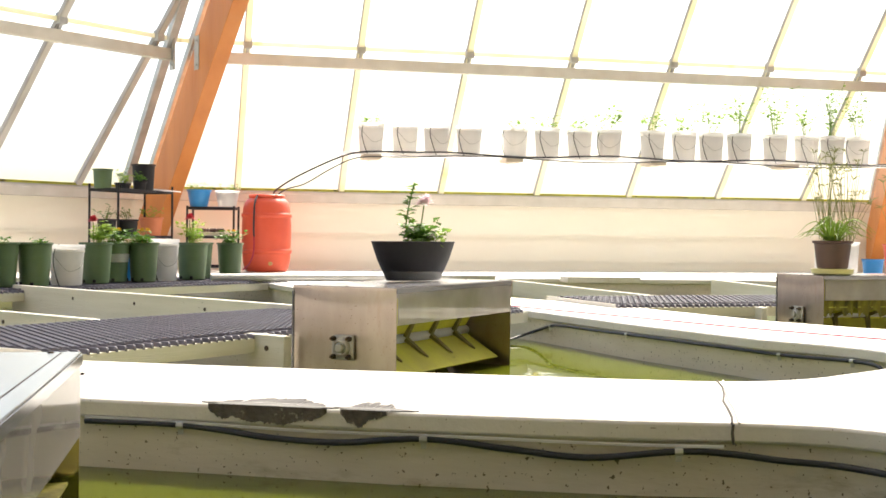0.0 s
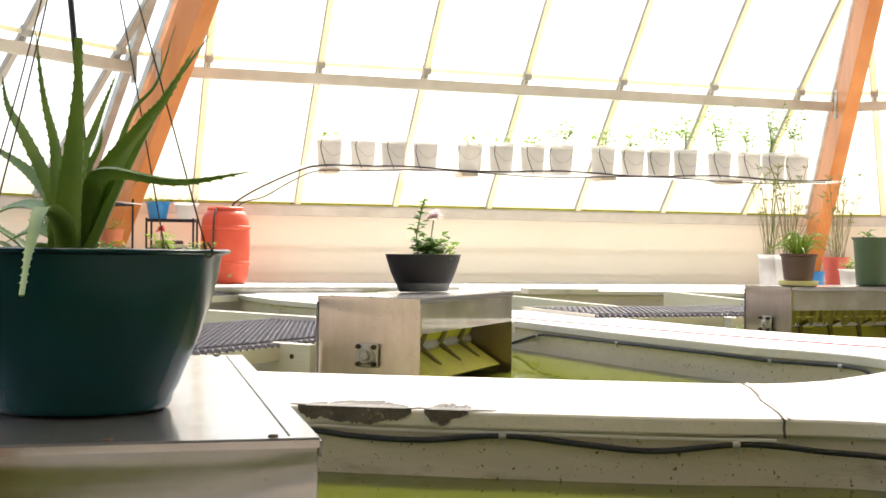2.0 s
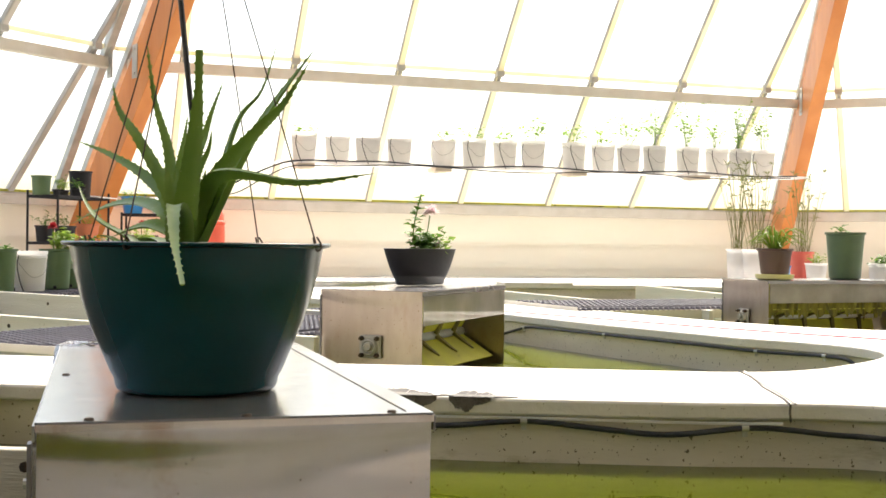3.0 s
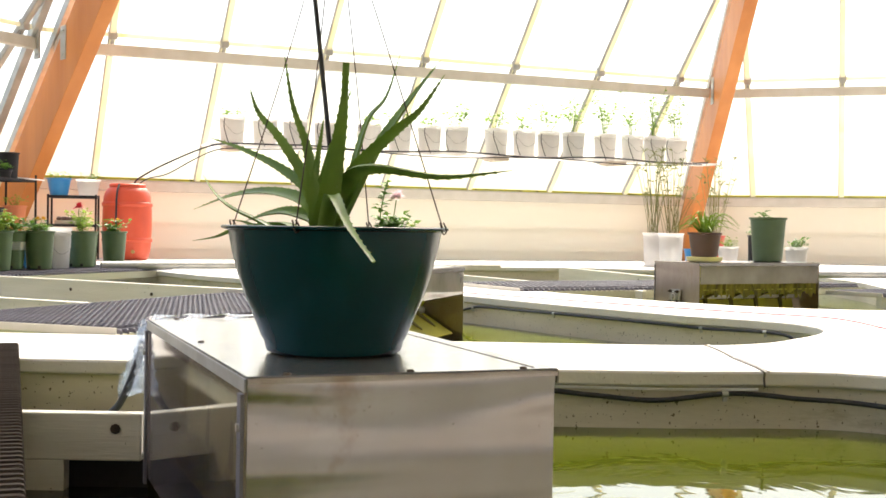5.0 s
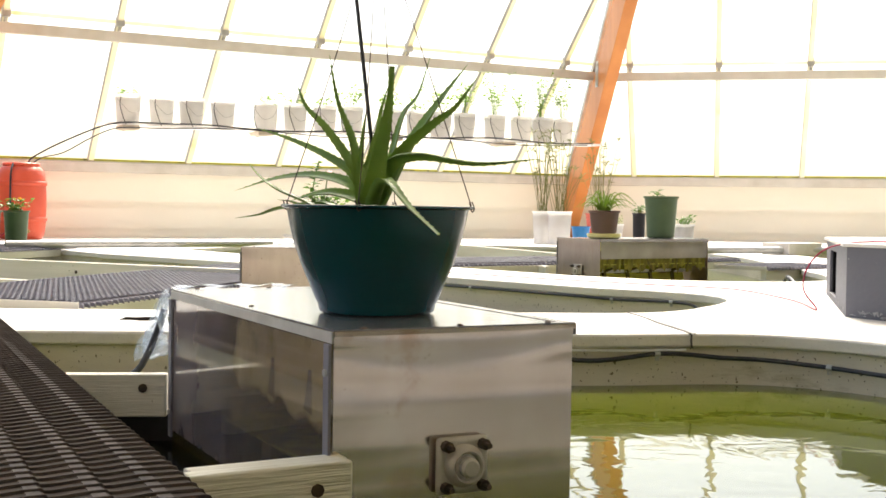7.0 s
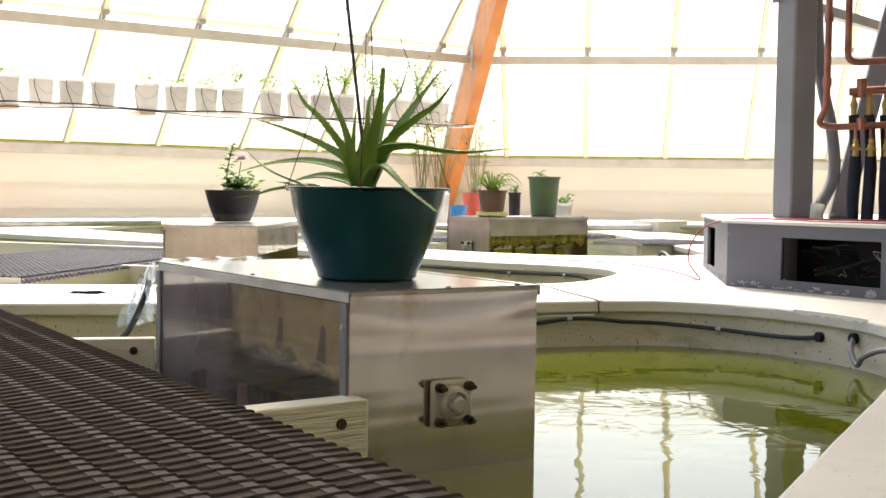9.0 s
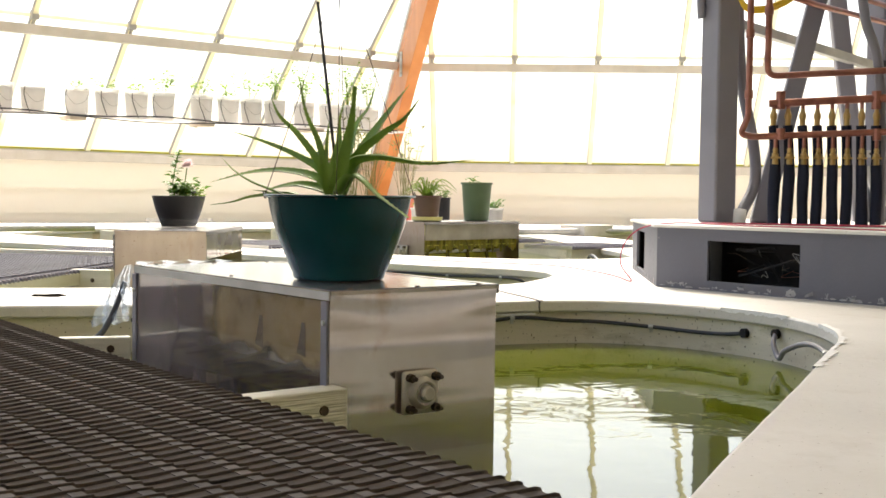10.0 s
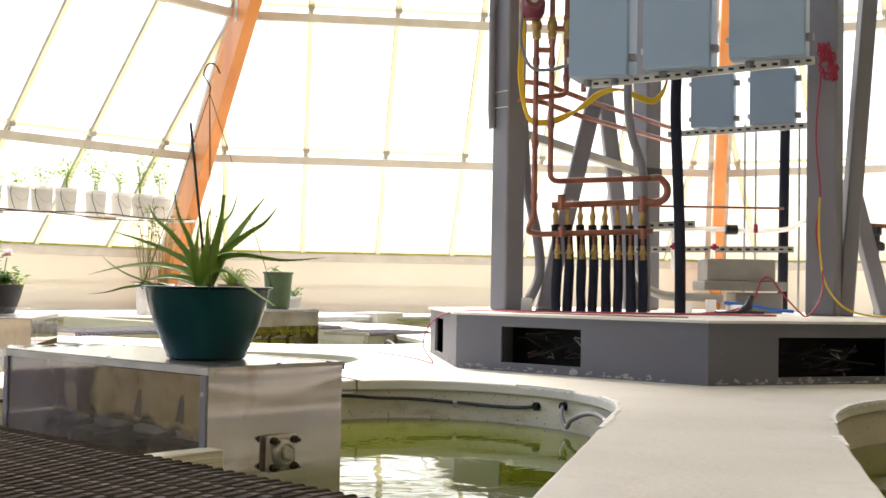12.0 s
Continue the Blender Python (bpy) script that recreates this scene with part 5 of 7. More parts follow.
def cabinet(foot, s0, s1, z0, h, depth=0.20):
    """An enclosure hung in a row that runs from foot, between s0 and s1 along it."""
    p = Vector((*foot, 0)) + ROW * ((s0 + s1) / 2)
    m = Matrix.Translation((p.x, p.y, z0)) @ Matrix.Rotation(radians(303.6), 4, 'Z')
    c = thing("electrical_cabinet", m, "blue-grey enamelled electrical cabinet on the strut rail", "electrical cabinet", "electrical cabinets")
    w = s1 - s0
    part("body", boxm((0, depth / 2, h / 2), (w, depth, h)), CABINET, c, bevel=0.006)
    d = part("door", boxm((0, -0.011, h / 2), (w - 0.006, 0.02, h - 0.006)), CABINET, c, bevel=0.004)
    for z in (0.16, 0.82):
        part("hinge", boxm((w / 2 + 0.018, 0.03, h * z), (0.036, 0.05, 0.035)), GREYPAINT, d)
        part("clamp", boxm((-w / 2 - 0.006, 0.02, h * z), (0.014, 0.05, 0.03)), GALV, d)
    for x in (-w * 0.25, w * 0.2):
        part("gland", tubem([(x, depth * 0.5, 0.0), (x, depth * 0.5, -0.035)], 0.026, 12), GREYPAINT, c)
    return c


FRONT_ROW, BACK_ROW = (2.149, 3.272), (3.803, 3.953)
cabinet(FRONT_ROW, -0.030, 0.303, 1.585, 0.62)
cabinet(FRONT_ROW, 0.383, 0.745, 1.610, 0.62)
cabinet(FRONT_ROW, 0.837, 1.228, 1.642, 0.62)
cabinet(BACK_ROW, -0.035, 0.250, 1.524, 0.36, 0.12)
cabinet(BACK_ROW, 0.353, 0.646, 1.529, 0.37, 0.12)


def pipe(name, pts, r, mat, label, category, smooth=5, group=""):
    pts = [Vector(p) for p in pts]
    o = pts[0].copy()
    t = tagged(mesh(name, tubem(spline([p - o for p in pts], smooth) if smooth else [p - o for p in pts], r, 12), mat), label, category, group)
    t.location = o
    return t


def bend(pts, rad=0.04):
    """Straight pipe runs with rounded elbows."""
    pts = [Vector(p) for p in pts]
    out = [pts[0]]
    for a, b, c in zip(pts, pts[1:], pts[2:]):
        r = min(rad, (b - a).length / 2.1, (c - b).length / 2.1)
        p, q = b + (a - b).normalized() * r, b + (c - b).normalized() * r
        out += [p * (1 - t) ** 2 + b * 2 * t * (1 - t) + q * t * t for t in (0, 0.25, 0.5, 0.75, 1)]
    return out + [pts[-1]]


V1 = -0.35
manifold = thing("copper_manifold", Matrix.Translation(tw(0.55, V1, ZB)), "copper pipe manifold with brass valves and black foam-wrapped drops", "pipe manifold")
minv = Matrix.Translation(-tw(0.55, V1, ZB))


def mpart(name, bm, mat, label="", parent=None):
    bmesh.ops.transform(bm, matrix=minv, verts=bm.verts)
    return part(name, bm, mat, parent or manifold, label)


mpart("riser", tubem(bend([tw(0.14, V1, 3.0), tw(0.14, V1, 0.86), tw(0.10, V1, 0.77), tw(0.16, V1, 0.755), tw(0.86, V1, 0.785)], 0.03), 0.0165, 12), COPPER)
mpart("riser", tubem(bend([tw(0.235, V1, 3.0), tw(0.235, V1, 1.075), tw(0.87, V1, 1.105)], 0.05), 0.0165, 12), COPPER)
mpart("return_bend", tubem(spline([tw(0.84, V1, 1.103), tw(0.90, V1 + 0.01, 1.105), tw(0.945, V1 + 0.02, 1.06), tw(0.945, V1 + 0.03, 1.0), tw(0.90, V1 + 0.04, 0.965), tw(0.84, V1 + 0.05, 0.962)], 6), 0.0215, 12), COPPER)
mpart("header", tubem([tw(0.25, V1 + 0.05, 0.935), tw(0.86, V1 + 0.05, 0.965)], 0.0195, 12), COPPER)
# a third riser beside the pump, with its cross pieces and couplings
mpart("riser", tubem(bend([tw(0.325, V1, 3.0), tw(0.325, V1, 1.60), tw(0.15, V1 - 0.01, 1.58)], 0.035), 0.0165, 12), COPPER)
mpart("cross_pipe", tubem([tw(0.325, V1, 2.00), tw(0.235, V1, 2.00)], 0.0165, 12), COPPER)
mpart("cross_pipe", tubem([tw(0.235, V1, 1.87), tw(0.14, V1, 1.87)], 0.0165, 12), COPPER)
for u, z in ((0.325, 2.06), (0.325, 1.93), (0.325, 1.70), (0.235, 1.93), (0.235, 1.80), (0.14, 1.80), (0.14, 1.30), (0.235, 1.42), (0.14, 0.98)):
    mpart("coupling", tubem([tw(u, V1, z - 0.022), tw(u, V1, z + 0.022)], 0.0215, 12), COPPER)
for i in range(8):
    u = 0.285 + 0.0735 * i
    zz = 0.76 + 0.004 * i
    mpart("stub", tubem([tw(u, V1, zz), tw(u, V1, 0.69)], 0.010, 8), COPPER)
    v = mpart("valve", lathem([(0.010, -0.05), (0.015, -0.045), (0.015, -0.02), (0.011, -0.012), (0.017, -0.006), (0.017, 0.01), (0.011, 0.016), (0.014, 0.03), (0.010, 0.04)], 10, tw(u, V1, 0.655)), BRASS, "brass valve")
    mpart("handle", boxm((0, 0, 0), (0.048, 0.006, 0.010), Matrix.Translation(tw(u, V1 - 0.022, 0.645)) @ Matrix.Rotation(TURN, 4, 'Z')), BRASS, "", v)
    lean = (0.55 - u) * 0.03
    mpart("foam_sleeve", tubem(spline([tw(u, V1, 0.61), tw(u - lean, V1 + 0.004, 0.45), tw(u - lean * 1.2 + 0.006 * (-1) ** i, V1, ZB)], 4), 0.0265, 12), FOAM)
    w = 0.275 + 0.0755 * i
    mpart("stub", tubem([tw(w, V1 + 0.05, 0.935 + 0.0045 * i), tw(w, V1 + 0.05, 0.87)], 0.010, 8), COPPER)
    v = mpart("valve", lathem([(0.010, -0.05), (0.014, -0.045), (0.014, -0.01), (0.018, 0.0), (0.018, 0.015), (0.012, 0.03), (0.010, 0.045)], 10, tw(w, V1 + 0.05, 0.86)), BRASS, "brass valve")
    mpart("foam_sleeve", tubem([tw(w, V1 + 0.06, 0.82), tw(u + 0.012, V1 + 0.07, 0.55), tw(u - lean + 0.006, V1 + 0.07, ZB)], 0.0245, 12), FOAM)
for u in (0.31, 0.80):
    mpart("pipe_clip", tubem([tw(u, V1 + 0.05, 0.905), tw(u, V1 + 0.05, 1.0)], 0.024, 10), COPPER)
    mpart("pipe_clip", tubem([tw(u, V1, 0.74), tw(u, V1, 0.80)], 0.022, 10), COPPER)

for i, (z0, z1) in enumerate(((1.70, 1.63), (1.585, 1.53))):
    pipe("copper_pipe", bend([tw(0.05, -0.1, z0 + 0.02), tw(0.20, -0.15, z0), tw(0.5, 0.1, z0 - 0.06), tw(1.25, 1.25, z1)]), 0.016, COPPER, "copper pipe crossing the tower at a slant", "pipe", 0, "copper pipes")
pipe("grey_conduit", [tw(0.70, V1, 1.74), tw(0.70, V1, 1.55), tw(0.73, V1, 1.35), tw(0.80, V1 + 0.03, 1.15), tw(0.84, V1 + 0.12, 0.80), tw(0.86, V1 + 0.2, 0.30)], 0.024, GREYPAINT, "grey flexible conduit hanging from a cabinet", "conduit", 5, "conduits")
pipe("black_conduit", [tw(0.995, V1, 1.80), tw(0.99, V1, 1.50), tw(1.01, V1 + 0.01, 1.1), tw(1.025, V1, 0.7), tw(1.03, V1, ZB)], 0.031, FOAM, "thick black conduit from a cabinet down to the plinth", "conduit", 5, "conduits")
pipe("black_conduit", [tw(2.09, 1.2, 1.66), tw(2.085, 1.2, 1.1), tw(2.08, 1.2, ZB)], 0.034, FOAM, "thick black conduit from a cabinet down to the plinth", "conduit", 4, "conduits")
for u in (1.80, 1.88, 2.20):
    pipe("thin_conduit", [tw(u, 1.22, 1.66), tw(u + 0.002, 1.22, 1.0), tw(u, 1.22, ZB)], 0.008, GALV, "thin bare metal conduit", "conduit", 3, "conduits")
drain = pipe("grey_drain_hose", [tw(0.10, 0.16, 1.55), tw(0.13, 0.15, 1.1), tw(0.20, 0.12, 0.75), tw(0.21, 0.05, 0.52), tw(0.14, -0.05, 0.36), tw(0.12, -0.10, ZB)], 0.030, GREYPAINT, "grey flexible hose curving down to the plinth", "hose", 6)
o = tw(0.10, 0.16, 1.55)
part("hose_fitting", tubem([tw(0.12, -0.10, ZB) - o, tw(0.125, -0.085, 0.365) - o], 0.033, 14), WHITEPLASTIC, drain, "white end fitting")
for j in range(3):
    o = 0.012 * j
    pipe("yellow_hose", [tw(0.04 + o, -0.18, 2.9), tw(0.05 + o, -0.2, 2.0), tw(0.045 + o, -0.22, 1.72), tw(0.10, -0.24, 1.47 + o), tw(0.20, -0.25, 1.43 + o), tw(0.33, -0.26, 1.47 + o), tw(0.44, -0.27, 1.56 - o), tw(0.54, -0.28, 1.635 - o), tw(0.66, -0.28, 1.65), tw(0.76, -0.28, 1.60 + o), tw(0.86, -0.28, 1.57 + o), tw(0.92, -0.28, 1.62 + o), tw(0.95, -0.28, 1.72), tw(0.97, -0.29, 1.82)], 0.0075, YELLOWHOSE, "yellow hose looped through the tower", "hose", 5, "yellow hoses")
pipe("cable_conduit", [tw(-0.115, -0.02, 3.0), tw(-0.115, -0.02, 1.55), tw(-0.10, 0.0, 1.50)], 0.022, GREYPAINT, "dark conduit strapped to the column", "conduit", 2, "conduits")
pump = thing("red_pump", Matrix.Translation(tw(0.11, V1 - 0.02, 2.13)), "dark red circulator pump on the copper risers", "pump")
part("body", lathem([(0, -0.08), (0.05, -0.075), (0.07, -0.04), (0.075, 0.02), (0.06, 0.06), (0.03, 0.075), (0, 0.08)], 18), PUMPRED, pump)
part("motor", tubem([(0, 0, 0), (0.0 - TF.x * 0.15, -TF.y * 0.15, 0.01)], 0.05, 16), PUMPRED, pump)
part("nameplate", tubem([(-TF.x * 0.15, -TF.y * 0.15, 0.01), (-TF.x * 0.155, -TF.y * 0.155, 0.01)], 0.024, 16), GALV, pump)

# ---- bucket row on its shelf ----
d1 = Vector((math.cos(radians(13.64)), math.sin(radians(13.64))))
n1 = Vector((-d1.y, d1.x))
a1 = Vector((-1.411, 13.89)) - d1 * 1.75 - n1 * 0.44


def along(s, off, z):
    p = a1 + d1 * s + n1 * off
    return Vector((p.x, p.y, z))


SHELF_Z = 1.368
shelf = thing("plant_shelf", Matrix.Translation(along(4.9, 0.45, SHELF_Z)), "long narrow white plank shelf carrying a row of buckets", "shelf")
sm = Matrix.Rotation(math.atan2(d1.y, d1.x), 4, 'Z')
part("plank", boxm((0, 0, -0.012), (6.95, 0.36, 0.024), sm), WHITEPLASTIC, shelf)
for s in (1.75, 3.4, 5.15, 6.85):
    part("bracket", boxm((s - 4.9, 0.0, -0.05), (0.20, 0.34, 0.05), sm), WOODSHELF, shelf)
    part("hanger", barm(sm @ Vector((s - 4.9, 0.16, -0.07)), sm @ Vector((s - 4.9, 0.62, 0.02)), 0.03, 0.03), GALV, shelf)
bucket = thing("bucket", Matrix(), "white plastic bucket with a wire handle and a drip line", "bucket", "bucket row")
part("shell", lathem([(0, 0.0), (0.125, 0.0), (0.13, 0.01), (0.145, 0.27), (0.152, 0.275), (0.152, 0.285), (0.147, 0.29), (0.148, 0.305), (0.155, 0.31), (0.155, 0.335), (0.146, 0.335), (0.14, 0.30), (0.12, 0.05), (0, 0.05)], 28), WHITEPLASTIC, bucket)
part("handle", tubem(spline([(-0.155, 0, 0.30), (-0.12, -0.10, 0.22), (-0.03, -0.15, 0.12), (0.09, -0.13, 0.16), (0.155, 0, 0.30)], 5), 0.0025, 5), GALV, bucket)
part("drip_line", tubem(spline([(-0.10, -0.17, -0.02), (-0.135, -0.155, 0.08), (-0.145, -0.10, 0.22), (-0.10, -0.06, 0.33), (-0.03, -0.02, 0.31)], 5), 0.005, 6), RUBBER, bucket)
part("soil", lathem([(0, 0.30), (0.139, 0.296)], 16), SOIL, bucket)
SPOTS = (1.75, 2.14, 2.51, 2.89, 3.44, 3.83, 4.23, 4.59, 5.13, 5.53, 5.88, 6.24, 6.71, 7.12, 7.46, 7.82)
HEIGHTS = (0.05, 0, 0, 0, 0.02, 0.10, 0.10, 0.33, 0.22, 0.18, 0.35, 0.48, 0.60, 0.42, 0.62, 0.5)
for i, (s, h) in enumerate(zip(SPOTS, HEIGHTS)):
    rng = random.Random(i)
    m = Matrix.Translation(along(s, 0.44 + rng.uniform(-0.02, 0.02), SHELF_Z)) @ Matrix.Rotation(math.atan2(d1.y, d1.x) + rng.uniform(-0.4, 0.4), 4, 'Z')
    if i == 0:
        bucket.matrix_world = m
    else:
        copy_thing(bucket, m)
    if h:
        pl = thing("seedling", Matrix.Translation(along(s, 0.44, SHELF_Z + 0.30)), "thin pale green climbing seedling rising from a bucket", "plant", "bucket seedlings")
        part("leaves", foliage((0, 0, 0), 0.24, h + 0.08, int(40 + 200 * h), 0.070, rng), SEEDLEAF, pl, smooth=0)
hose = [Vector((-2.52, 13.84, 0.885)), Vector((-2.46, 13.82, 0.95)), along(0.95, 0.38, 1.10), along(1.4, 0.28, 1.31), along(1.7, 0.26, 1.37)]
pts = [(s, 0.26, 1.365 + 0.018 * math.sin(s * 3.1)) for s in np.arange(2.2, 8.4, 0.4)]
pipe("drip_hose", hose + [along(*p) for p in pts], 0.010, RUBBER, "black drip hose running along the bucket shelf", "hose", 4)
pts = [(s, 0.25, 1.325 + 0.022 * math.sin(s * 2.3 + 1)) for s in np.arange(1.6, 8.4, 0.5)]
pipe("drip_hose", [Vector((-2.47, 13.85, 0.88)), Vector((-2.36, 13.86, 0.95)), along(1.0, 0.34, 1.00), along(1.3, 0.28, 1.18)] + [along(*p) for p in pts], 0.007, RUBBER, "thin black drip hose sagging under the shelf", "hose", 4)

# ---- red drum ----
drum = thing("drum", Matrix.Translation((-2.60, 13.90, 0.0)), "bright red plastic drum with a hose down its front", "drum")
part("body", lathem([(0, 0.0), (0.21, 0.0), (0.232, 0.010), (0.252, 0.05), (0.264, 0.11), (0.270, 0.17), (0.272, 0.205), (0.284, 0.215), (0.289, 0.232), (0.284, 0.250), (0.275, 0.260), (0.279, 0.34), (0.281, 0.44), (0.279, 0.54), (0.275, 0.615), (0.284, 0.625), (0.289, 0.642), (0.284, 0.660), (0.272, 0.670), (0.266, 0.73), (0.250, 0.785), (0.222, 0.825), (0.200, 0.838), (0.196, 0.86), (0.18, 0.87), (0, 0.865)], 44), DRUM, drum)
part("lid", lathem([(0.199, 0.842), (0.207, 0.846), (0.207, 0.872), (0.195, 0.882), (0, 0.880)], 32), DRUM, drum)
part("tap", tubem([(0.10, -0.27, 0.10), (0.10, -0.31, 0.10)], 0.022, 10), BRASS, drum, "small brass tap")
part("feed_hose", tubem(spline([(-0.07, -0.20, 0.87), (-0.085, -0.285, 0.76), (-0.09, -0.30, 0.50), (-0.085, -0.30, 0.40)], 5), 0.011, 8), RUBBER, drum)
part("drain_hose", tubem(spline([(-0.085, -0.30, 0.40), (-0.09, -0.305, 0.22), (-0.13, -0.32, 0.10), (-0.2, -0.33, 0.03)], 5), 0.008, 8), REDWIRE, drum)


# ---- wear and fittings of the deck ----
def patch(name, centre, along_dir, L, W, mat, label, seed, z=0.003, n=36):
    """A thin worn patch with a ragged outline."""
    rng = random.Random(seed)
    d = Vector((*along_dir, 0)).normalized()
    s = Vector((-d.y, d.x, 0))
    bm = bmesh.new()
    vs = []
    for i in range(n):
        a = 2 * math.pi * i / n
        r = 0.78 + 0.34 * noise.noise((math.cos(a) * 1.7 + seed, math.sin(a) * 1.7, 0)) + rng.uniform(-0.07, 0.07)
        vs.append(bm.verts.new(d * (L / 2 * r * math.cos(a)) + s * (W / 2 * r * math.sin(a))))
    f = bm.faces.new(vs)
    g = bmesh.ops.extrude_face_region(bm, geom=[f])
    bmesh.ops.translate(bm, verts=[v for v in g["geom"] if isinstance(v, bmesh.types.BMVert)], vec=(0, 0, -0.0025))
    t = mesh(name, bm, mat, smooth=0)
    t.location = (centre[0], centre[1], z)
    return tagged(t, label, "worn patch", kind="structure")


def lip_chip(x0, x1, seed, deep=True):
    """Paint and concrete broken away along the lip of the near pond."""
    rng = random.Random(seed)
    bm, top = bmesh.new(), bmesh.new()
    n = 130
    a, b = Vector((-1.0, 3.04)), Vector((-0.24, 2.89))
    if x0 > -0.3:
        a, b = Vector((-0.24, 2.89)), Vector((0.30, 2.82))
    nn = Vector(((b - a).y, -(b - a).x)).normalized()
    rows, tops = [], []
    for i in range(n + 1):
        f = i / n
        x = x0 + (x1 - x0) * f
        p = a + (b - a) * ((x - a.x) / (b.x - a.x))
        e = min(1.0, f * 7, (1 - f) * 5) ** 0.5
        rag = 0.5 * math.sin(9 * f + seed) + 0.3 * math.sin(23 * f + 2 * seed) + 0.25 * rng.uniform(-1, 1)
        w = 0.002 + e * (0.004 + 0.003 * rng.random())
        rag += 0.55 * noise.noise((f * 26, seed, 0)) + 0.4 * noise.noise((f * 61, seed, 3))
        h = 0.002 + e * (0.033 + 0.010 * rag) * (1.0 if deep else max(0.25, 1 - 1.6 * abs(f - 0.38)))
        scuff = 0.004 + min(1.0, f * 4, (1 - f) * 4) ** 0.7 * (0.12 + 0.04 * rag)
        back, edge, far = p - nn * w, p + nn * 0.004, p - nn * scuff
        rows.append([bm.verts.new((edge.x, edge.y, 0.0026)), bm.verts.new((edge.x, edge.y, -0.001 - 0.002 * rng.random())), bm.verts.new((edge.x, edge.y, -h))])
        tops.append([top.verts.new((far.x, far.y, 0.0028)), top.verts.new((edge.x, edge.y, 0.0028))])
    for r0, r1 in zip(rows, rows[1:]):
        for k in range(2 if r0[2].co.z < -0.008 else 0):
            bm.faces.new((r0[k], r0[k + 1], r1[k + 1], r1[k]))
    for r0, r1 in zip(tops, tops[1:]):
        if rng.random() > 0.06 and (r0[0].co - r0[1].co).length > 0.05:
            top.faces.new((r0[0], r0[1], r1[1], r1[0]))
    t = mesh("chipped_edge", bm, BARE, smooth=0)
    part("scuffed_paint", top, SCUFFED, t, "grey scuffed paint")
    return tagged(t, "dark patch where the pond lip has lost its paint", "chipped edge", "chips in the lip", "structure")


SCUFFED = material("scuffed_grey_paint", (0.17, 0.165, 0.162), (0.085, 0.08, 0.078), rough=0.8, spec=0.2, big=14, fine=60, bump=0.2, stretch=(0.5, 3, 1), stain=(0.48, 0.46, 0.44), stain_at=0.56, stain_scale=10, edge=0.08)
lip_chip(-0.70, -0.40, 3)
RIM = material("flaking_white_rim", (0.86, 0.85, 0.85), (0.74, 0.73, 0.73), rough=0.6, big=20, fine=90, bump=0.4, stain=(0.42, 0.40, 0.39), stain_at=0.64, stain_scale=22)


def flaked_rim(poly, lo, hi, seed):
    """White paint flaking along a pond's rim, between two corners of the plan."""
    rng, bm = random.Random(seed), bmesh.new()
    line = []
    for a, b in zip(poly, poly[1:] + poly[:1]):
        a, b = Vector(a), Vector(b)
        d = b - a
        if d.length < 1e-6 or not (lo[0] < a.x < hi[0] and lo[1] < a.y < hi[1]):
            continue
        out = Vector((d.y, -d.x)).normalized()
        for k in range(max(1, int(d.length / 0.010))):
            line.append((a + d * (k * 0.010 / d.length), out))
    prev = None
    for i, (p, out) in enumerate(line):
        w = 0.007 + 0.010 * (1 + math.sin(i * 0.21 + seed)) * rng.random() + 0.022 * rng.random() ** 3
        if math.sin(i * 0.083 + seed) + math.sin(i * 0.031) < -0.9:
            prev = None
            continue
        q, r = p - out * 0.0015, p + out * w
        row = [bm.verts.new((q.x, q.y, -0.006 - 0.010 * rng.random())), bm.verts.new((q.x, q.y, 0.0030)), bm.verts.new((r.x, r.y, 0.0030))]
        if prev and (prev[1].co - row[1].co).length < 0.03:
            for k in range(2):
                bm.faces.new((prev[k], prev[k + 1], row[k + 1], row[k]))
        prev = row
    t = mesh("flaked_rim", bm, RIM, smooth=0)
    return tagged(t, "ragged white paint flaking along the pond rim", "worn patch", "flaked rims", "structure")


rims = dict(ponds)
flaked_rim(rims["a"], (0.2, 0.2), (1.2, 2.35), 2)
flaked_rim(rims["d"], (0.6, 0.2), (2.3, 1.3), 6)
lip_chip(-0.375, -0.245, 5, False)
WORNDECK = material("trodden_grey_deck", (0.20, 0.19, 0.18), (0.13, 0.125, 0.118), rough=0.65, big=7, fine=60, bump=0.3, stain=(0.085, 0.08, 0.076), stain_at=0.56, stain_scale=6, edge=0.1)
STAINED = material("grey_worn_spot", (0.22, 0.21, 0.20), (0.10, 0.095, 0.09), rough=0.7, stretch=(0.6, 3, 1), big=16, fine=90, bump=0.25)
patch("worn_spot", (-0.55, 2.975), (1, -0.2), 0.36, 0.055, STAINED, "grey scuffed spot on the deck edge", 2, n=80)
patch("worn_spot", (-0.29, 2.93), (1, -0.2), 0.22, 0.05, STAINED, "grey scuffed spot on the deck edge", 7, n=80)
patch("worn_spot", (-0.66, -0.44), (0.75, 0.66), 0.86, 0.50, WORNDECK, "grey worn patch on the walkway", 9, n=90)
# flat patch colour that imitates the shade down in the hole
HOLE = material("open_drain_hole", (0.012, 0.010, 0.009), (0.006, 0.005, 0.005), rough=1.0, spec=0.0, big=20, fine=60, bump=0.0)
patch("drain_slot", (-1.25, 3.52), (1, -0.2), 0.17, 0.17, HOLE, "dark ragged hole through the deck", 14)
crack = [(0.523, 2.80), (0.535, 2.90), (0.556, 3.04), (0.575, 3.18), (0.60, 3.33), (0.622, 3.48), (0.64, 3.635)]
joint = thing("deck_joint", Matrix(), "dark open joint across the white deck", "joint", kind="structure")
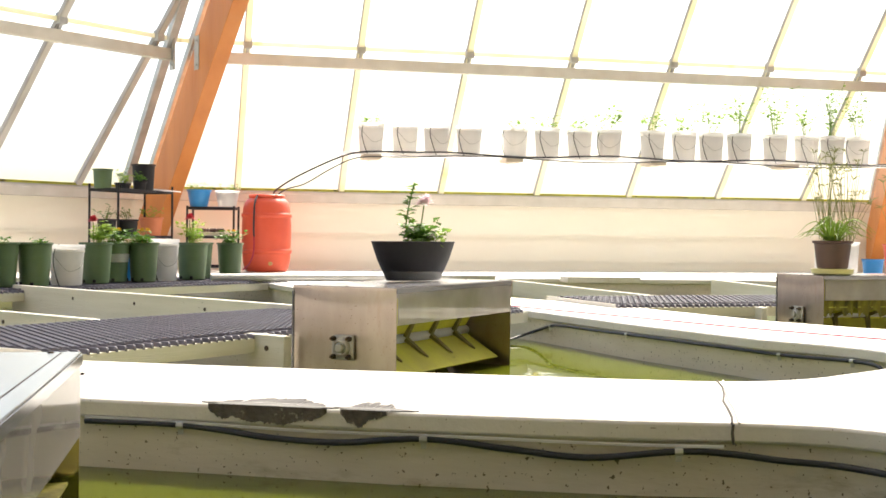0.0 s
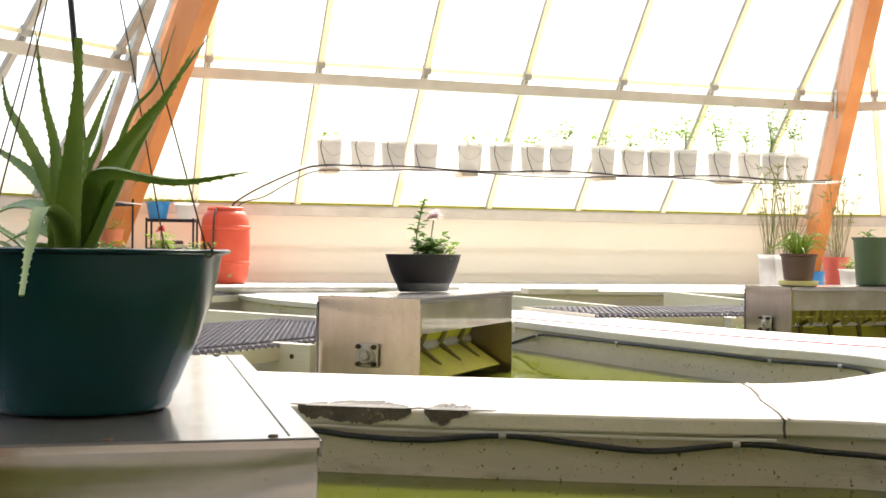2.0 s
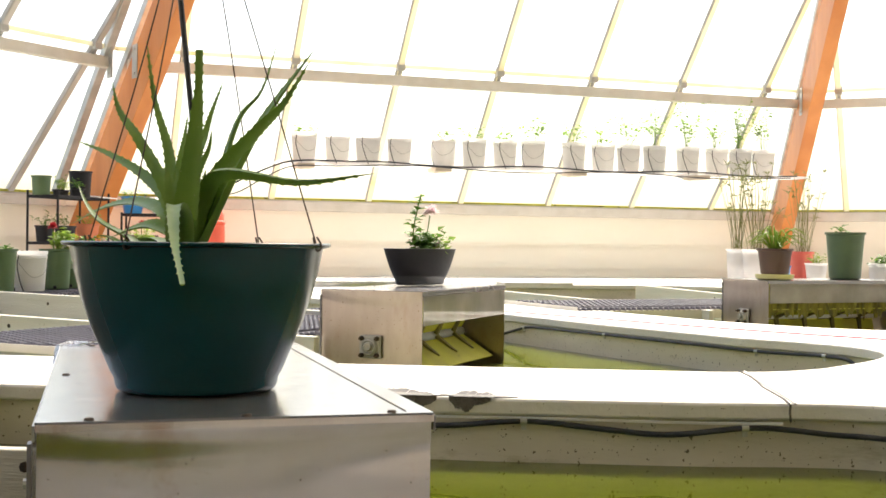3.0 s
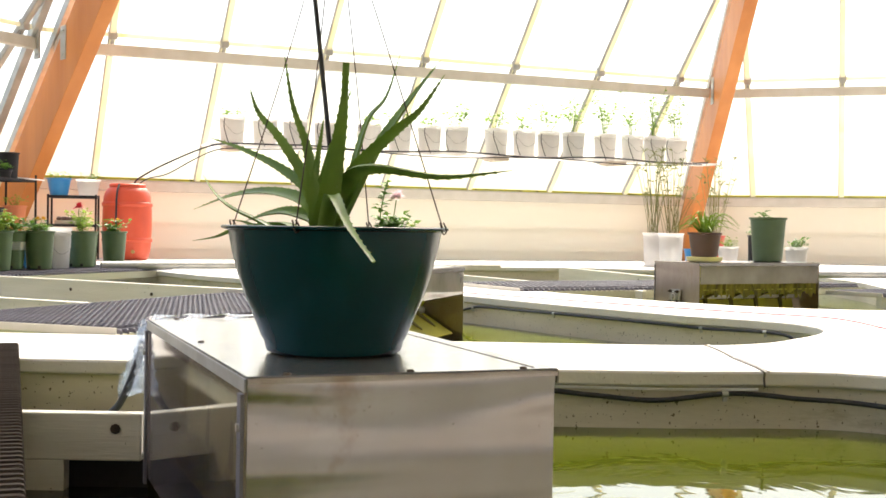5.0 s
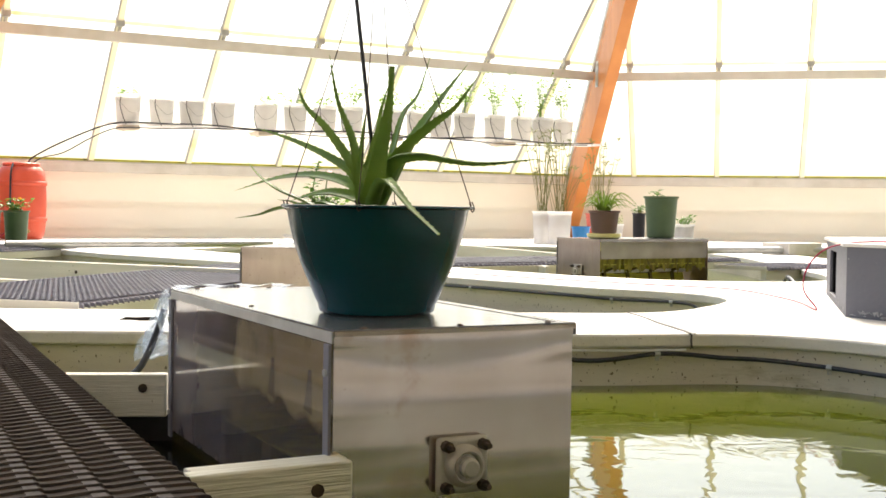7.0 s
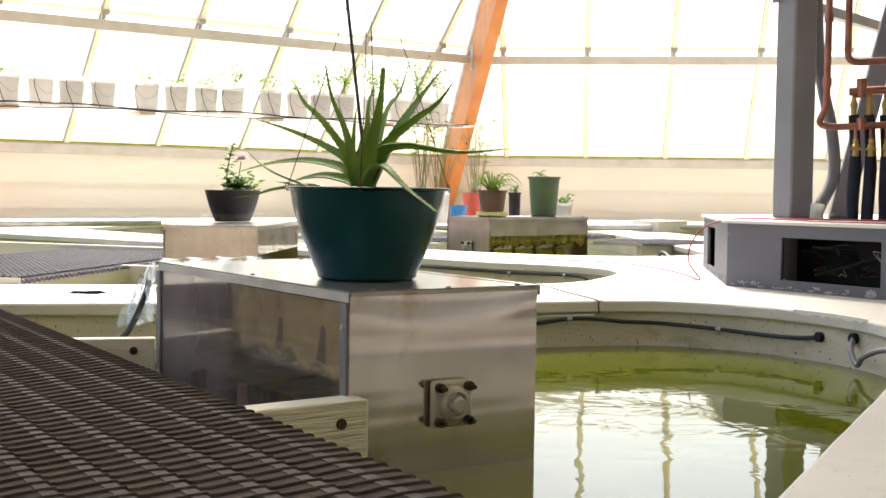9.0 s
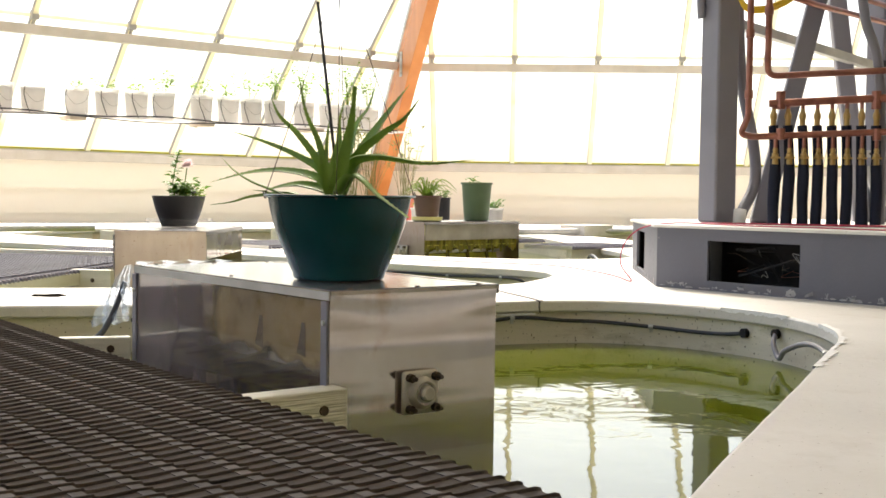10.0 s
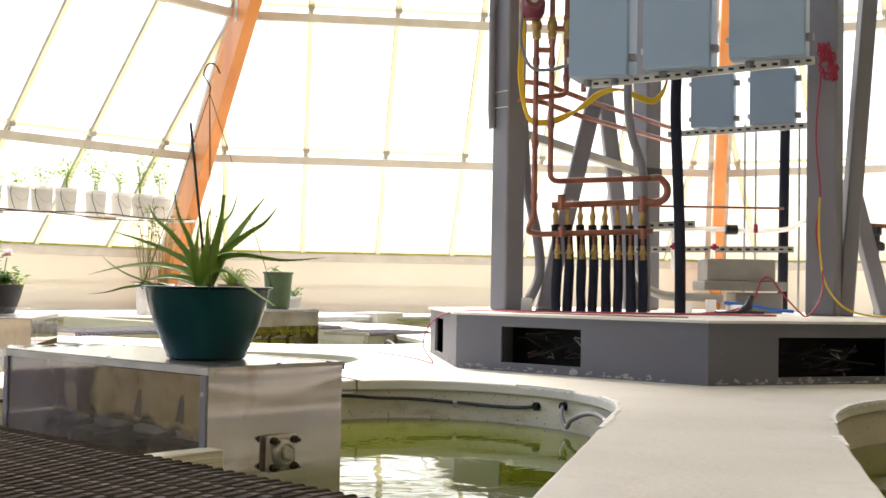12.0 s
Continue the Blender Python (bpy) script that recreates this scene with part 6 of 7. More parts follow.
part("gap", tubem([(x + 0.004 * math.sin(31 * y), y, 0.0005) for x, y in crack], 0.0032, 5), BARE, joint)
part("gap", tubem([(0.521, 2.795, 0.0), (0.519, 2.794, -0.02), (0.522, 2.794, -0.045)], 0.0036, 5), BARE, joint)
ridge = [(x + 0.012 + 0.004 * math.sin(9 * y), y, 0.001) for x, y in crack]
part("ridge", tubem(ridge, 0.0035, 5), DECK, joint)


def cable(pts, r, label, clamps=(), mat=RUBBER, name="pond_cable"):
    pts = [Vector(p) for p in pts]
    o = pts[0].copy()
    line = spline([p - o for p in pts], 6)
    t = thing(name, Matrix.Translation(o), label, "cable", "cables")
    part("sheath", tubem(line, r, 10), mat, t)
    for c in clamps:
        p = line[min(len(line) - 2, int(c * 6))]
        d = (line[min(len(line) - 1, int(c * 6) + 1)] - p).normalized()
        cl = part("clamp", tubem([p - d * 0.009, p + d * 0.009], r * 1.3, 10), GALV, t)
        part("clamp_tail", boxm(p + Vector((0, 0, -r * 1.9)), (0.013, 0.006, 0.016)), GALV, cl)
    return t


def edge_y(x):
    return 3.04 + (x + 1.0) * (-0.15 / 0.76) if x < -0.24 else 2.89 + (x + 0.24) * (-0.07 / 0.54)


line = [(-1.02, -0.054), (-0.887, -0.052), (-0.769, -0.053), (-0.653, -0.062), (-0.540, -0.073), (-0.373, -0.076), (-0.172, -0.058), (0.024, -0.074), (0.203, -0.086), (0.403, -0.064)]
pts = [(x, edge_y(x) - 0.002, z) for x, z in line] + [(0.515, 2.806, -0.068), (0.624, 2.79, -0.078), (0.761, 2.745, -0.083), (0.92, 2.61, -0.094), (1.01, 2.45, -0.100), (1.055, 2.32, -0.096), (1.095, 2.24, -0.085)]
cable(pts, 0.0078, "black cable clipped along the near pond wall", (2, 6, 9, 13))
ledge = [(-1.02, -0.044), (-0.72, -0.047), (-0.45, -0.052), (-0.10, -0.050), (0.25, -0.053), (0.50, -0.050)]
edge = mesh("liner_edge", tubem(spline([Vector((x, edge_y(x) - 0.003, z)) for x, z in ledge], 5), 0.0042, 6), WHITEPLASTIC)
tagged(edge, "thin white liner edge under the pond lip", "trim", kind="structure")
# solid near-black discs, coloured like the shade in a cable hole
for x, y, z in ((1.082, 2.24, -0.085), (1.088, 2.07, -0.07)):
    hole = mesh("wall_hole", tubem([(x - 0.008, y, z), (x + 0.01, y, z)], 0.018, 14), DARK)
    tagged(hole, "dark cable hole through the pond wall", "hole", "cable holes", "structure")
cable([(1.09, 2.07, -0.07), (1.055, 2.04, -0.10), (1.035, 1.985, -0.145), (1.03, 1.95, -0.115), (1.02, 1.86, -0.082), (0.985, 1.75, -0.070), (0.93, 1.63, -0.082), (0.86, 1.52, -0.12), (0.84, 1.50, -0.20)], 0.0095, "grey cable looping out of the pond wall", (6,), GREYPAINT)
# far pond
pts = [(-0.02, 6.6, -0.17), (0.19, 7.00, -0.13), (0.305, 6.75, -0.069), (0.373, 6.60, -0.058), (0.50, 6.32, -0.056), (0.64, 6.02, -0.052), (0.83, 5.655, -0.052), (0.985, 5.375, -0.052), (1.16, 5.095, -0.056), (1.265, 4.97, -0.055), (1.375, 4.825, -0.052), (1.44, 4.70, -0.062), (1.46, 4.62, -0.12), (1.465, 4.60, -0.18)]
cable(pts, 0.0078, "black cable clipped along the far pond wall", (2, 5, 8, 10))
cable([(2.80, 6.15, -0.17), (2.95, 6.35, -0.06), (3.10, 6.70, -0.03), (3.22, 6.95, -0.08), (3.35, 7.10, -0.06), (3.50, 7.75, -0.09)], 0.012, "black cable along a distant pond wall", (2,))
# red wire along the deck and round the plinth
wire = [(-0.40, 8.25, 0.006), (0.15, 7.27, 0.006), (0.67, 6.50, 0.006), (1.13, 5.80, 0.006), (1.52, 5.30, 0.006), (1.78, 4.95, 0.006), (1.72, 4.35, 0.006), (1.62, 3.98, 0.006), (1.50, 3.68, 0.006), (1.46, 3.60, 0.02), (1.40, 3.60, 0.10), (1.44, 3.62, 0.20), (1.50, 3.56, 0.272), (1.60, 3.42, 0.298), (1.62, 3.0, 0.297), (1.72, 2.6, 0.298), (1.80, 2.35, 0.297), (1.95, 2.2, 0.297)]
cable(wire, 0.0034, "thin red wire laid over the deck and up the plinth", (), REDWIRE, "red_wire")
for j in range(5):
    rng = random.Random(70 + j)
    u0 = 0.62 + 0.05 * j
    cable([tw(-0.10 + 0.2 * j, -0.62 - 0.02 * j, 0.297), tw(u0, -0.70 - 0.03 * j, 0.298), tw(u0 + 0.4, -0.78 - 0.02 * j, 0.300), tw(u0 + 0.62, -0.72 - 0.05 * j, 0.300), tw(u0 + 0.66, -0.62, 0.299), tw(u0 + 0.45, -0.58, 0.298)], 0.0045, "loops of red wire lying on the plinth", (), REDWIRE, "red_wire")
cable([tw(1.12, -0.55, 0.30), tw(1.30, -0.52, 0.32), tw(1.44, -0.45, 0.38), tw(1.50, -0.42, 0.50), tw(1.56, -0.40, 0.515), tw(1.63, -0.42, 0.42), tw(1.72, -0.48, 0.31), tw(1.76, -0.5, 0.30), tw(1.86, -0.4, 0.40), tw(1.92, -0.25, 0.55), tw(1.90, -0.18, 0.8), tw(1.93, -0.16, 1.05), tw(1.90, -0.16, 1.4), tw(1.93, -0.16, 1.8)], 0.005, "red wire rising from a plug to the column", (), REDWIRE, "red_wire")
plug = thing("plug", Matrix.Translation(tw(1.36, -0.52, 0.291)) , "black electric plug lying on the plinth", "plug")
part("body", tubem([(0, 0, 0.02), (0.03, -0.02, 0.05), (0.045, -0.03, 0.11)], 0.022, 10, [0.026, 0.026, 0.014]), RUBBER, plug)
part("tail", tubem(spline([(-0.14, 0.06, 0.012), (-0.05, 0.02, 0.014), (0.02, 0, 0.02), (0.12, -0.05, 0.012)], 4), 0.012, 8), RUBBER, plug)
cable([tw(1.40, 0.10, 0.36), tw(1.58, 0.12, 0.345), tw(1.72, 0.14, 0.32), tw(1.86, 0.16, 0.31)], 0.011, "blue strap lying behind the tower", (), BLUEWIRE, "blue_strap")
cable([tw(1.915, -0.20, 1.02), tw(1.91, -0.20, 0.90), tw(1.91, -0.22, 0.70), tw(1.93, -0.26, 0.50), tw(2.00, -0.36, 0.36), tw(2.12, -0.44, 0.305), tw(2.4, -0.45, 0.298), tw(2.9, -0.40, 0.297)], 0.0058, "yellow hose running down the column and along the plinth", (), YELLOWHOSE, "yellow_hose")
cable([tw(2.02, -0.92, 0.27), tw(2.02, -0.93, 0.18), tw(2.0, -0.95, 0.08), tw(2.05, -0.98, 0.01)], 0.006, "thin black cable hanging over the plinth edge", ())
tangle = thing("wire_bundle", Matrix.Translation(tw(1.96, -0.20, 1.86)), "coiled red wire bundle hooked on the column", "wire bundle")
rng = random.Random(5)
for j in range(7):
    a = rng.uniform(0, 3)
    part("coil", tubem([(TR_ * (math.cos(t + a) * rng.uniform(0.03, 0.06))) + TF * (0.02 * math.sin(2 * t)) + Vector((0, 0, math.sin(t) * rng.uniform(0.05, 0.12))) for t in np.linspace(0, 6.0, 24)], 0.005, 6), REDWIRE, tangle)

# behind the tower: stone trough, white pipework, small boxes
trough = thing("concrete_trough", Matrix.Translation(tw(1.68, 0.55, ZB)), "weathered grey concrete trough on a pedestal", "trough")
rm = Matrix.Rotation(TURN, 4, 'Z')
part("pedestal", boxm((0.05, 0.1, 0.065), (0.30, 0.26, 0.13), rm), CONCRETE, trough, bevel=0.01)
part("ledge", boxm((-0.05, 0.1, 0.17), (0.52, 0.36, 0.06), rm), CONCRETE, trough, bevel=0.008)
part("block", boxm((-0.07, 0.1, 0.27), (0.43, 0.30, 0.14), rm), CONCRETE, trough, bevel=0.008)
for i, (u, v, w, h) in enumerate(((1.13, -0.02, 0.07, 0.06), (1.27, -0.10, 0.055, 0.085), (1.46, 0.0, 0.07, 0.055))):
    bx = tagged(mesh("junction_box", boxm((0, 0, h / 2), (w, 0.05, h), rm), WHITEPLASTIC, bevel=0.005), "small white plastic junction box on the plinth", "junction box", "junction boxes")
    bx.location = tw(u, v, ZB)
manif = thing("white_pipework", Matrix.Translation(tw(1.6, 0.75, 0.8)), "white plastic pipework with small red valves behind the tower", "pipework")


def wq(u, v, z):
    return tw(u, v, z) - tw(1.6, 0.75, 0.8)


part("header", tubem(spline([wq(0.95, 0.75, 0.85), wq(1.2, 0.75, 0.86), wq(1.45, 0.75, 0.865), wq(1.7, 0.75, 0.855), wq(1.95, 0.75, 0.865), wq(2.05, 0.75, 0.90), wq(2.2, 0.75, 1.0)], 5), 0.016, 10), WHITEPLASTIC, manif)
part("union", tubem([wq(1.55, 0.73, 0.86), wq(1.63, 0.73, 0.86)], 0.034, 12), RUBBER, manif)
for u in (1.19, 1.47):
    part("drop", tubem([wq(u, 0.75, 0.86), wq(u, 0.75, 0.56)], 0.015, 10), WHITEPLASTIC, manif)
    v = part("valve", boxm(wq(u, 0.73, 0.735), (0.03, 0.03, 0.03)), WHITEPLASTIC, manif)
    part("red_handle", tubem([wq(u - 0.03, 0.71, 0.735), wq(u + 0.03, 0.71, 0.735)], 0.010, 8), REDWIRE, v)
    part("red_knob", tubem([wq(u, 0.71, 0.715), wq(u, 0.71, 0.76)], 0.013, 8), REDWIRE, v)
part("red_handle", tubem([wq(1.76, 0.73, 0.84), wq(1.76, 0.73, 0.90)], 0.014, 8), REDWIRE, manif)
cable([tw(0.86, 0.30, 0.62), tw(0.92, 0.28, 0.46), tw(1.05, 0.30, 0.40), tw(1.25, 0.35, 0.395), tw(1.45, 0.4, 0.385)], 0.028, "thick grey hose sagging behind the manifold", (), GALV, "grey_hose")
strut_rail(tw(0.9, 1.0, 0.72), tw(2.1, 1.0, 0.74))
pipe("copper_pipe", [tw(2.52, 0.9, 0.92), tw(2.95, 0.9, 0.90)], 0.016, COPPER, "short copper branch behind the last brace", "pipe", 0, "copper pipes")
stack = thing("valve_stack", Matrix.Translation((tw(2.657, 0.9, ZB).x, tw(2.657, 0.9, ZB).y, 0.0)), "black plastic valve standing on a dark pipe", "valve")
part("stem", tubem([(0, 0, 0), (0, 0, 0.87)], 0.018, 10), RUBBER, stack)
part("body", lathem([(r, z + 0.27) for r, z in [(0.0, 0.44), (0.05, 0.44), (0.055, 0.455), (0.055, 0.485), (0.04, 0.50), (0.024, 0.505), (0.024, 0.54), (0.035, 0.55), (0.035, 0.60), (0.0, 0.61)]], 14), RUBBER, stack)
pipe("copper_pipe", [tw(1.05, 0.9, 1.025), tw(2.0, 0.9, 1.025)], 0.0085, COPPER, "long level copper pipe behind the tower", "pipe", 0, "copper pipes")
pipe("copper_pipe", [tw(0.43, V1, 3.0), tw(0.43, V1, 1.62)], 0.0165, COPPER, "copper pipe crossing the tower at a slant", "pipe", 0, "copper pipes")
for u in (0.14, 0.235, 0.33):
    f = tagged(mesh("brass_fitting", lathem([(0.017, 0.0), (0.026, 0.01), (0.026, 0.04), (0.019, 0.05), (0.03, 0.07), (0.03, 0.10), (0.02, 0.12), (0.017, 0.14)], 12), BRASS), "brass union on a copper riser", "fitting", "brass fittings")
    f.location = tw(u, V1, 1.93)
cable([tw(0.05, -0.40, 2.1), tw(0.04, -0.40, 1.92), tw(0.10, -0.40, 1.76), tw(0.22, -0.41, 1.74), tw(0.34, -0.45, 1.77)], 0.010, "grey flexible conduit into a cabinet", (), GREYPAINT, "flex_conduit")

# ---- nursery pots on the far grating ----
rngp = random.Random(21)
green = None
for i, (x, y, r, fl) in enumerate(((-3.47, 8.50, 0.122, 1), (-3.30, 8.68, 0.124, 1), (-3.06, 9.31, 0.124, 2), (-3.02, 9.64, 0.120, 3), (-2.82, 9.75, 0.122, 3), (-2.58, 10.38, 0.136, 4), (-2.60, 10.70, 0.122, 0), (-2.37, 10.91, 0.116, 3))):
    p = pot("nursery_pot", (x, y, 0.030), r, 0.315, 0.80, NURSERY, "olive green nursery pot with a leafy seedling, on the grating", 0.006, "nursery pots")
    # near-black blocks paint the shade of the drain notches
    for a in (0.5, 2.2, 4.0):
        part("drain_notch", boxm((r * 0.805 * math.cos(a), r * 0.805 * math.sin(a), 0.02), (0.02, 0.02, 0.022)), DARK, p)
    part("drain_notch", boxm((0.02, -r * 0.81, 0.02), (0.022, 0.012, 0.022)), DARK, p)
    if i == 3:
        part("paper_band", lathem([(r * 0.915, 0.16), (r * 0.945, 0.225)], 32), WHITEPLASTIC, p, "pale paper band")
    if fl:
        h = (0, 0.06, 0.17, 0.11, 0.21)[fl]
        part("leaves", foliage((0, 0, 0.27), r * (0.5 if fl == 1 else 1.12), h + 0.03, 14 if fl == 1 else 130, 0.06, rngp), LIGHTLEAF if fl in (2, 4) else LEAF, p, smooth=0)
        if fl == 2 or fl == 4:
            part("stem", tubem([(-0.02, 0, 0.3), (-0.025, 0.0, 0.30 + h)], 0.004, 5), LEAF, p)
            part("flower", bloom((-0.025, 0, 0.31 + h), 0.05, rngp), REDPETAL, p, "red flower head")
        if fl == 3:
            for k in range(2):
                part("flower", bloom((0.03 - 0.05 * k, 0.02 * k, 0.30 + h), 0.028, rngp), YELLOWPETAL, p, "yellow flower head")
pot("nursery_pot", (-3.03, 10.02, 0.030), 0.11, 0.30, 0.82, BLUEPOT, "blue plastic pot tucked behind the green pots on the grating", 0.006, "nursery pots")
for x, y, h in ((-3.16, 8.95, 0.30), (-2.74, 10.05, 0.345), (-3.05, 9.62, 0.0)):
    if h:
        t = copy_thing(bucket, Matrix.Translation((x, y, 0.030)) @ Matrix.Rotation(0.6, 4, 'Z') @ Matrix.Scale(0.86, 4))
        t.scale = (0.84, 0.84, h / 0.335)
        tagged(t, "white plastic bucket standing among the green pots", "bucket", "buckets on the grating")


# ---- wire shelves by the wall ----
def wire_shelf(corner, ang, w, d, top, shelves, label):
    t = thing("wire_shelf", pose(corner[0], corner[1], 0, 0, 0, ang), label, "shelf rack", "wire shelf racks")
    for x in (0, w):
        for y in (0, d):
            part("post", tubem([(x, y, 0), (x, y, top)], 0.012, 10), BLACKPOT, t)
    for z in shelves:
        s = part("shelf", boxm((w / 2, 0, z), (w, 0.008, 0.03)), BLACKPOT, t)
        part("shelf_edge", boxm((w / 2, d, z), (w, 0.008, 0.03)), BLACKPOT, s)
        for x in (0, w):
            part("shelf_edge", boxm((x, d / 2, z), (0.008, d, 0.03)), BLACKPOT, s)
        for i in range(1, 14):
            part("shelf_wire", tubem([(0, d * i / 14, z + 0.006), (w, d * i / 14, z + 0.006)], 0.0035, 5), BLACKPOT, s)
    return t


def on_shelf(corner, ang, x, y, z):
    return (pose(corner[0], corner[1], 0, 0, 0, ang) @ Vector((x, y, z + 0.011)))


S1 = ((-3.80, 12.23), 69.5)
wire_shelf(*S1, 0.92, 0.36, 0.93, (0.06, 0.385, 0.865), "black wire shelf rack crowded with small pots")
S2 = ((-3.43, 13.55), 3)
wire_shelf(*S2, 0.52, 0.34, 0.74, (0.06, 0.39, 0.715), "low black wire shelf rack with two bright pots")
for i, (s, x, y, z, r, h, tp, mat, lab, lh, lm) in enumerate((
        (S1, 0.05, 0.235, 0.865, 0.10, 0.20, 0.85, NURSERY, "square-looking olive pot with a pale band", 0.0, LEAF),
        (S1, 0.28, 0.19, 0.865, 0.06, 0.07, 0.8, BLACKPOT, "small black tray pot of seedlings", 0.10, LEAF),
        (S1, 0.22, 0.08, 0.865, 0.05, 0.06, 0.8, BLACKPOT, "small black tray pot of seedlings", 0.08, LIGHTLEAF),
        (S1, 0.46, 0.08, 0.865, 0.07, 0.09, 0.8, BLACKPOT, "small black pot of fine seedlings", 0.08, LEAF),
        (S1, 0.64, 0.17, 0.865, 0.122, 0.28, 0.85, BLACKPOT, "large black nursery pot", 0.0, LEAF),
        (S1, 0.10, 0.22, 0.385, 0.10, 0.17, 0.82, BLACKPOT, "black plastic pot with grassy leaves", 0.14, LEAF),
        (S1, 0.32, 0.13, 0.385, 0.11, 0.17, 0.82, BLACKPOT, "black plastic pot with grassy leaves", 0.12, LEAF),
        (S1, 0.74, 0.14, 0.385, 0.125, 0.20, 0.78, TERRA, "terracotta pot of trailing striped leaves", 0.10, LIGHTLEAF),
        (S2, 0.10, 0.16, 0.715, 0.135, 0.20, 0.72, BLUEPOT, "bright blue pot with leafy greens", 0.06, LEAF),
        (S2, 0.42, 0.16, 0.715, 0.135, 0.19, 0.74, WHITEPLASTIC, "white pot with leafy greens", 0.06, LEAF))):
    p = pot("pot", on_shelf(*s, x, y, z), r, h, tp, mat, lab, 0.006, "pots on the racks")
    if lh:
        part("leaves", foliage((0, 0, h * 0.85), r * 1.15, lh + 0.03, 60, 0.05, rngp, 0.35), lm, p, smooth=0)
tray = tagged(mesh("wood_tray", boxm((0, 0, 0.02), (0.36, 0.22, 0.04)), WOODSHELF, bevel=0.004), "shallow wooden tray of bulbs on the rack", "tray")
tray.location = on_shelf(*S2, 0.25, 0.17, 0.395)
rngb = random.Random(4)
for i in range(14):
    b = tagged(mesh("bulb", lathem([(0, 0), (0.016, 0.006), (0.02, 0.02), (0.012, 0.036), (0, 0.05)], 10), BROWNPOT), "small brown bulb lying in the wooden tray", "bulb", "bulbs in the tray")
    b.location = on_shelf(*S2, 0.10 + 0.022 * i, 0.12 + rngb.uniform(-0.05, 0.08), 0.434)
sheet = mesh("folded_sheet", boxm((0, 0, 0), (0.30, 0.24, 0.012)), WHITEPLASTIC, bevel=0.003)
sheet.matrix_world = Matrix.Translation(on_shelf(*S1, 0.85, 0.06, 0.878)) @ Matrix.Rotation(radians(69.5), 4, 'Z') @ Matrix.Rotation(0.10, 4, 'X')
tagged(sheet, "white sheet of card lying on the rack", "card sheet")

# ---- bowl with the pink flower ----
BC = Vector((-0.36, 5.37, 0.2185))
saucer = thing("saucer", Matrix.Translation(BC), "clear plastic saucer on the steel housing", "saucer")
part("dish", lathem([(0, 0.0), (0.15, 0.0), (0.165, 0.012), (0.185, 0.045), (0.182, 0.046), (0.160, 0.014), (0, 0.004)], 32), CLEARDISH, saucer)
bowl = thing("flower_bowl", Matrix.Translation(BC + Vector((0, 0, 0.004))), "matt black oval bowl planted with a pale pink flower", "potted plant")
oval = Matrix.Rotation(radians(50), 4, 'Z') @ Matrix.Diagonal((1.36, 0.60, 1, 1))
bm = lathem([(0, 0), (0.112, 0.0), (0.116, 0.006), (0.1305, 0.042), (0.1325, 0.044), (0.152, 0.09), (0.168, 0.14), (0.175, 0.164), (0.178, 0.168), (0.172, 0.169), (0.165, 0.15), (0.12, 0.06), (0, 0.06)], 48)
bmesh.ops.transform(bm, matrix=oval, verts=bm.verts)
part("shell", bm, BLACKPOT, bowl)
bm = lathem([(0, 0.15), (0.163, 0.145)], 20)
bmesh.ops.transform(bm, matrix=oval, verts=bm.verts)
part("soil", bm, SOIL, bowl)
rngf = random.Random(9)
part("leaves", foliage((0.025, 0, 0.145), 0.10, 0.11, 190, 0.042, rngf, 0.7), LEAF, bowl, smooth=0)
part("leaves", foliage((0.07, 0.02, 0.145), 0.08, 0.075, 80, 0.04, rngf, 0.7), LIGHTLEAF, bowl, smooth=0)
stem = spline([(-0.02, 0, 0.15), (-0.035, 0, 0.24), (-0.02, 0, 0.34), (0.0, 0, 0.425)], 5)
part("stem", tubem(stem, 0.0035, 6), LEAF, bowl)
bm = bmesh.new()
for k in range(46):
    p = stem[int((k / 46) * (len(stem) - 1))]
    a = k * 2.4
    leaf(bm, p + Vector((rngf.uniform(-0.012, 0.012), 0, rngf.uniform(-0.01, 0.01))), (math.cos(a), math.sin(a) * 0.6, 0.25), rngf.uniform(0.03, 0.055), 0.7)
part("leaves", bm, LEAF, bowl, smooth=0)
part("stem", tubem(spline([(0.01, 0, 0.15), (0.03, 0, 0.24), (0.042, 0, 0.325)], 4), 0.003, 6), LEAF, bowl)
part("flower", bloom((0.045, 0, 0.335), 0.046, rngf, 34), PETAL, bowl, "pale pink double flower")
part("flower", bloom((0.075, -0.03, 0.185), 0.026, rngf, 18), PETAL, bowl, "half-open pink bud")

# ---- plants on and behind the far housing ----
U3, V3 = Vector((0.93, 0.36, 0)), Vector((-0.36, 0.93, 0))
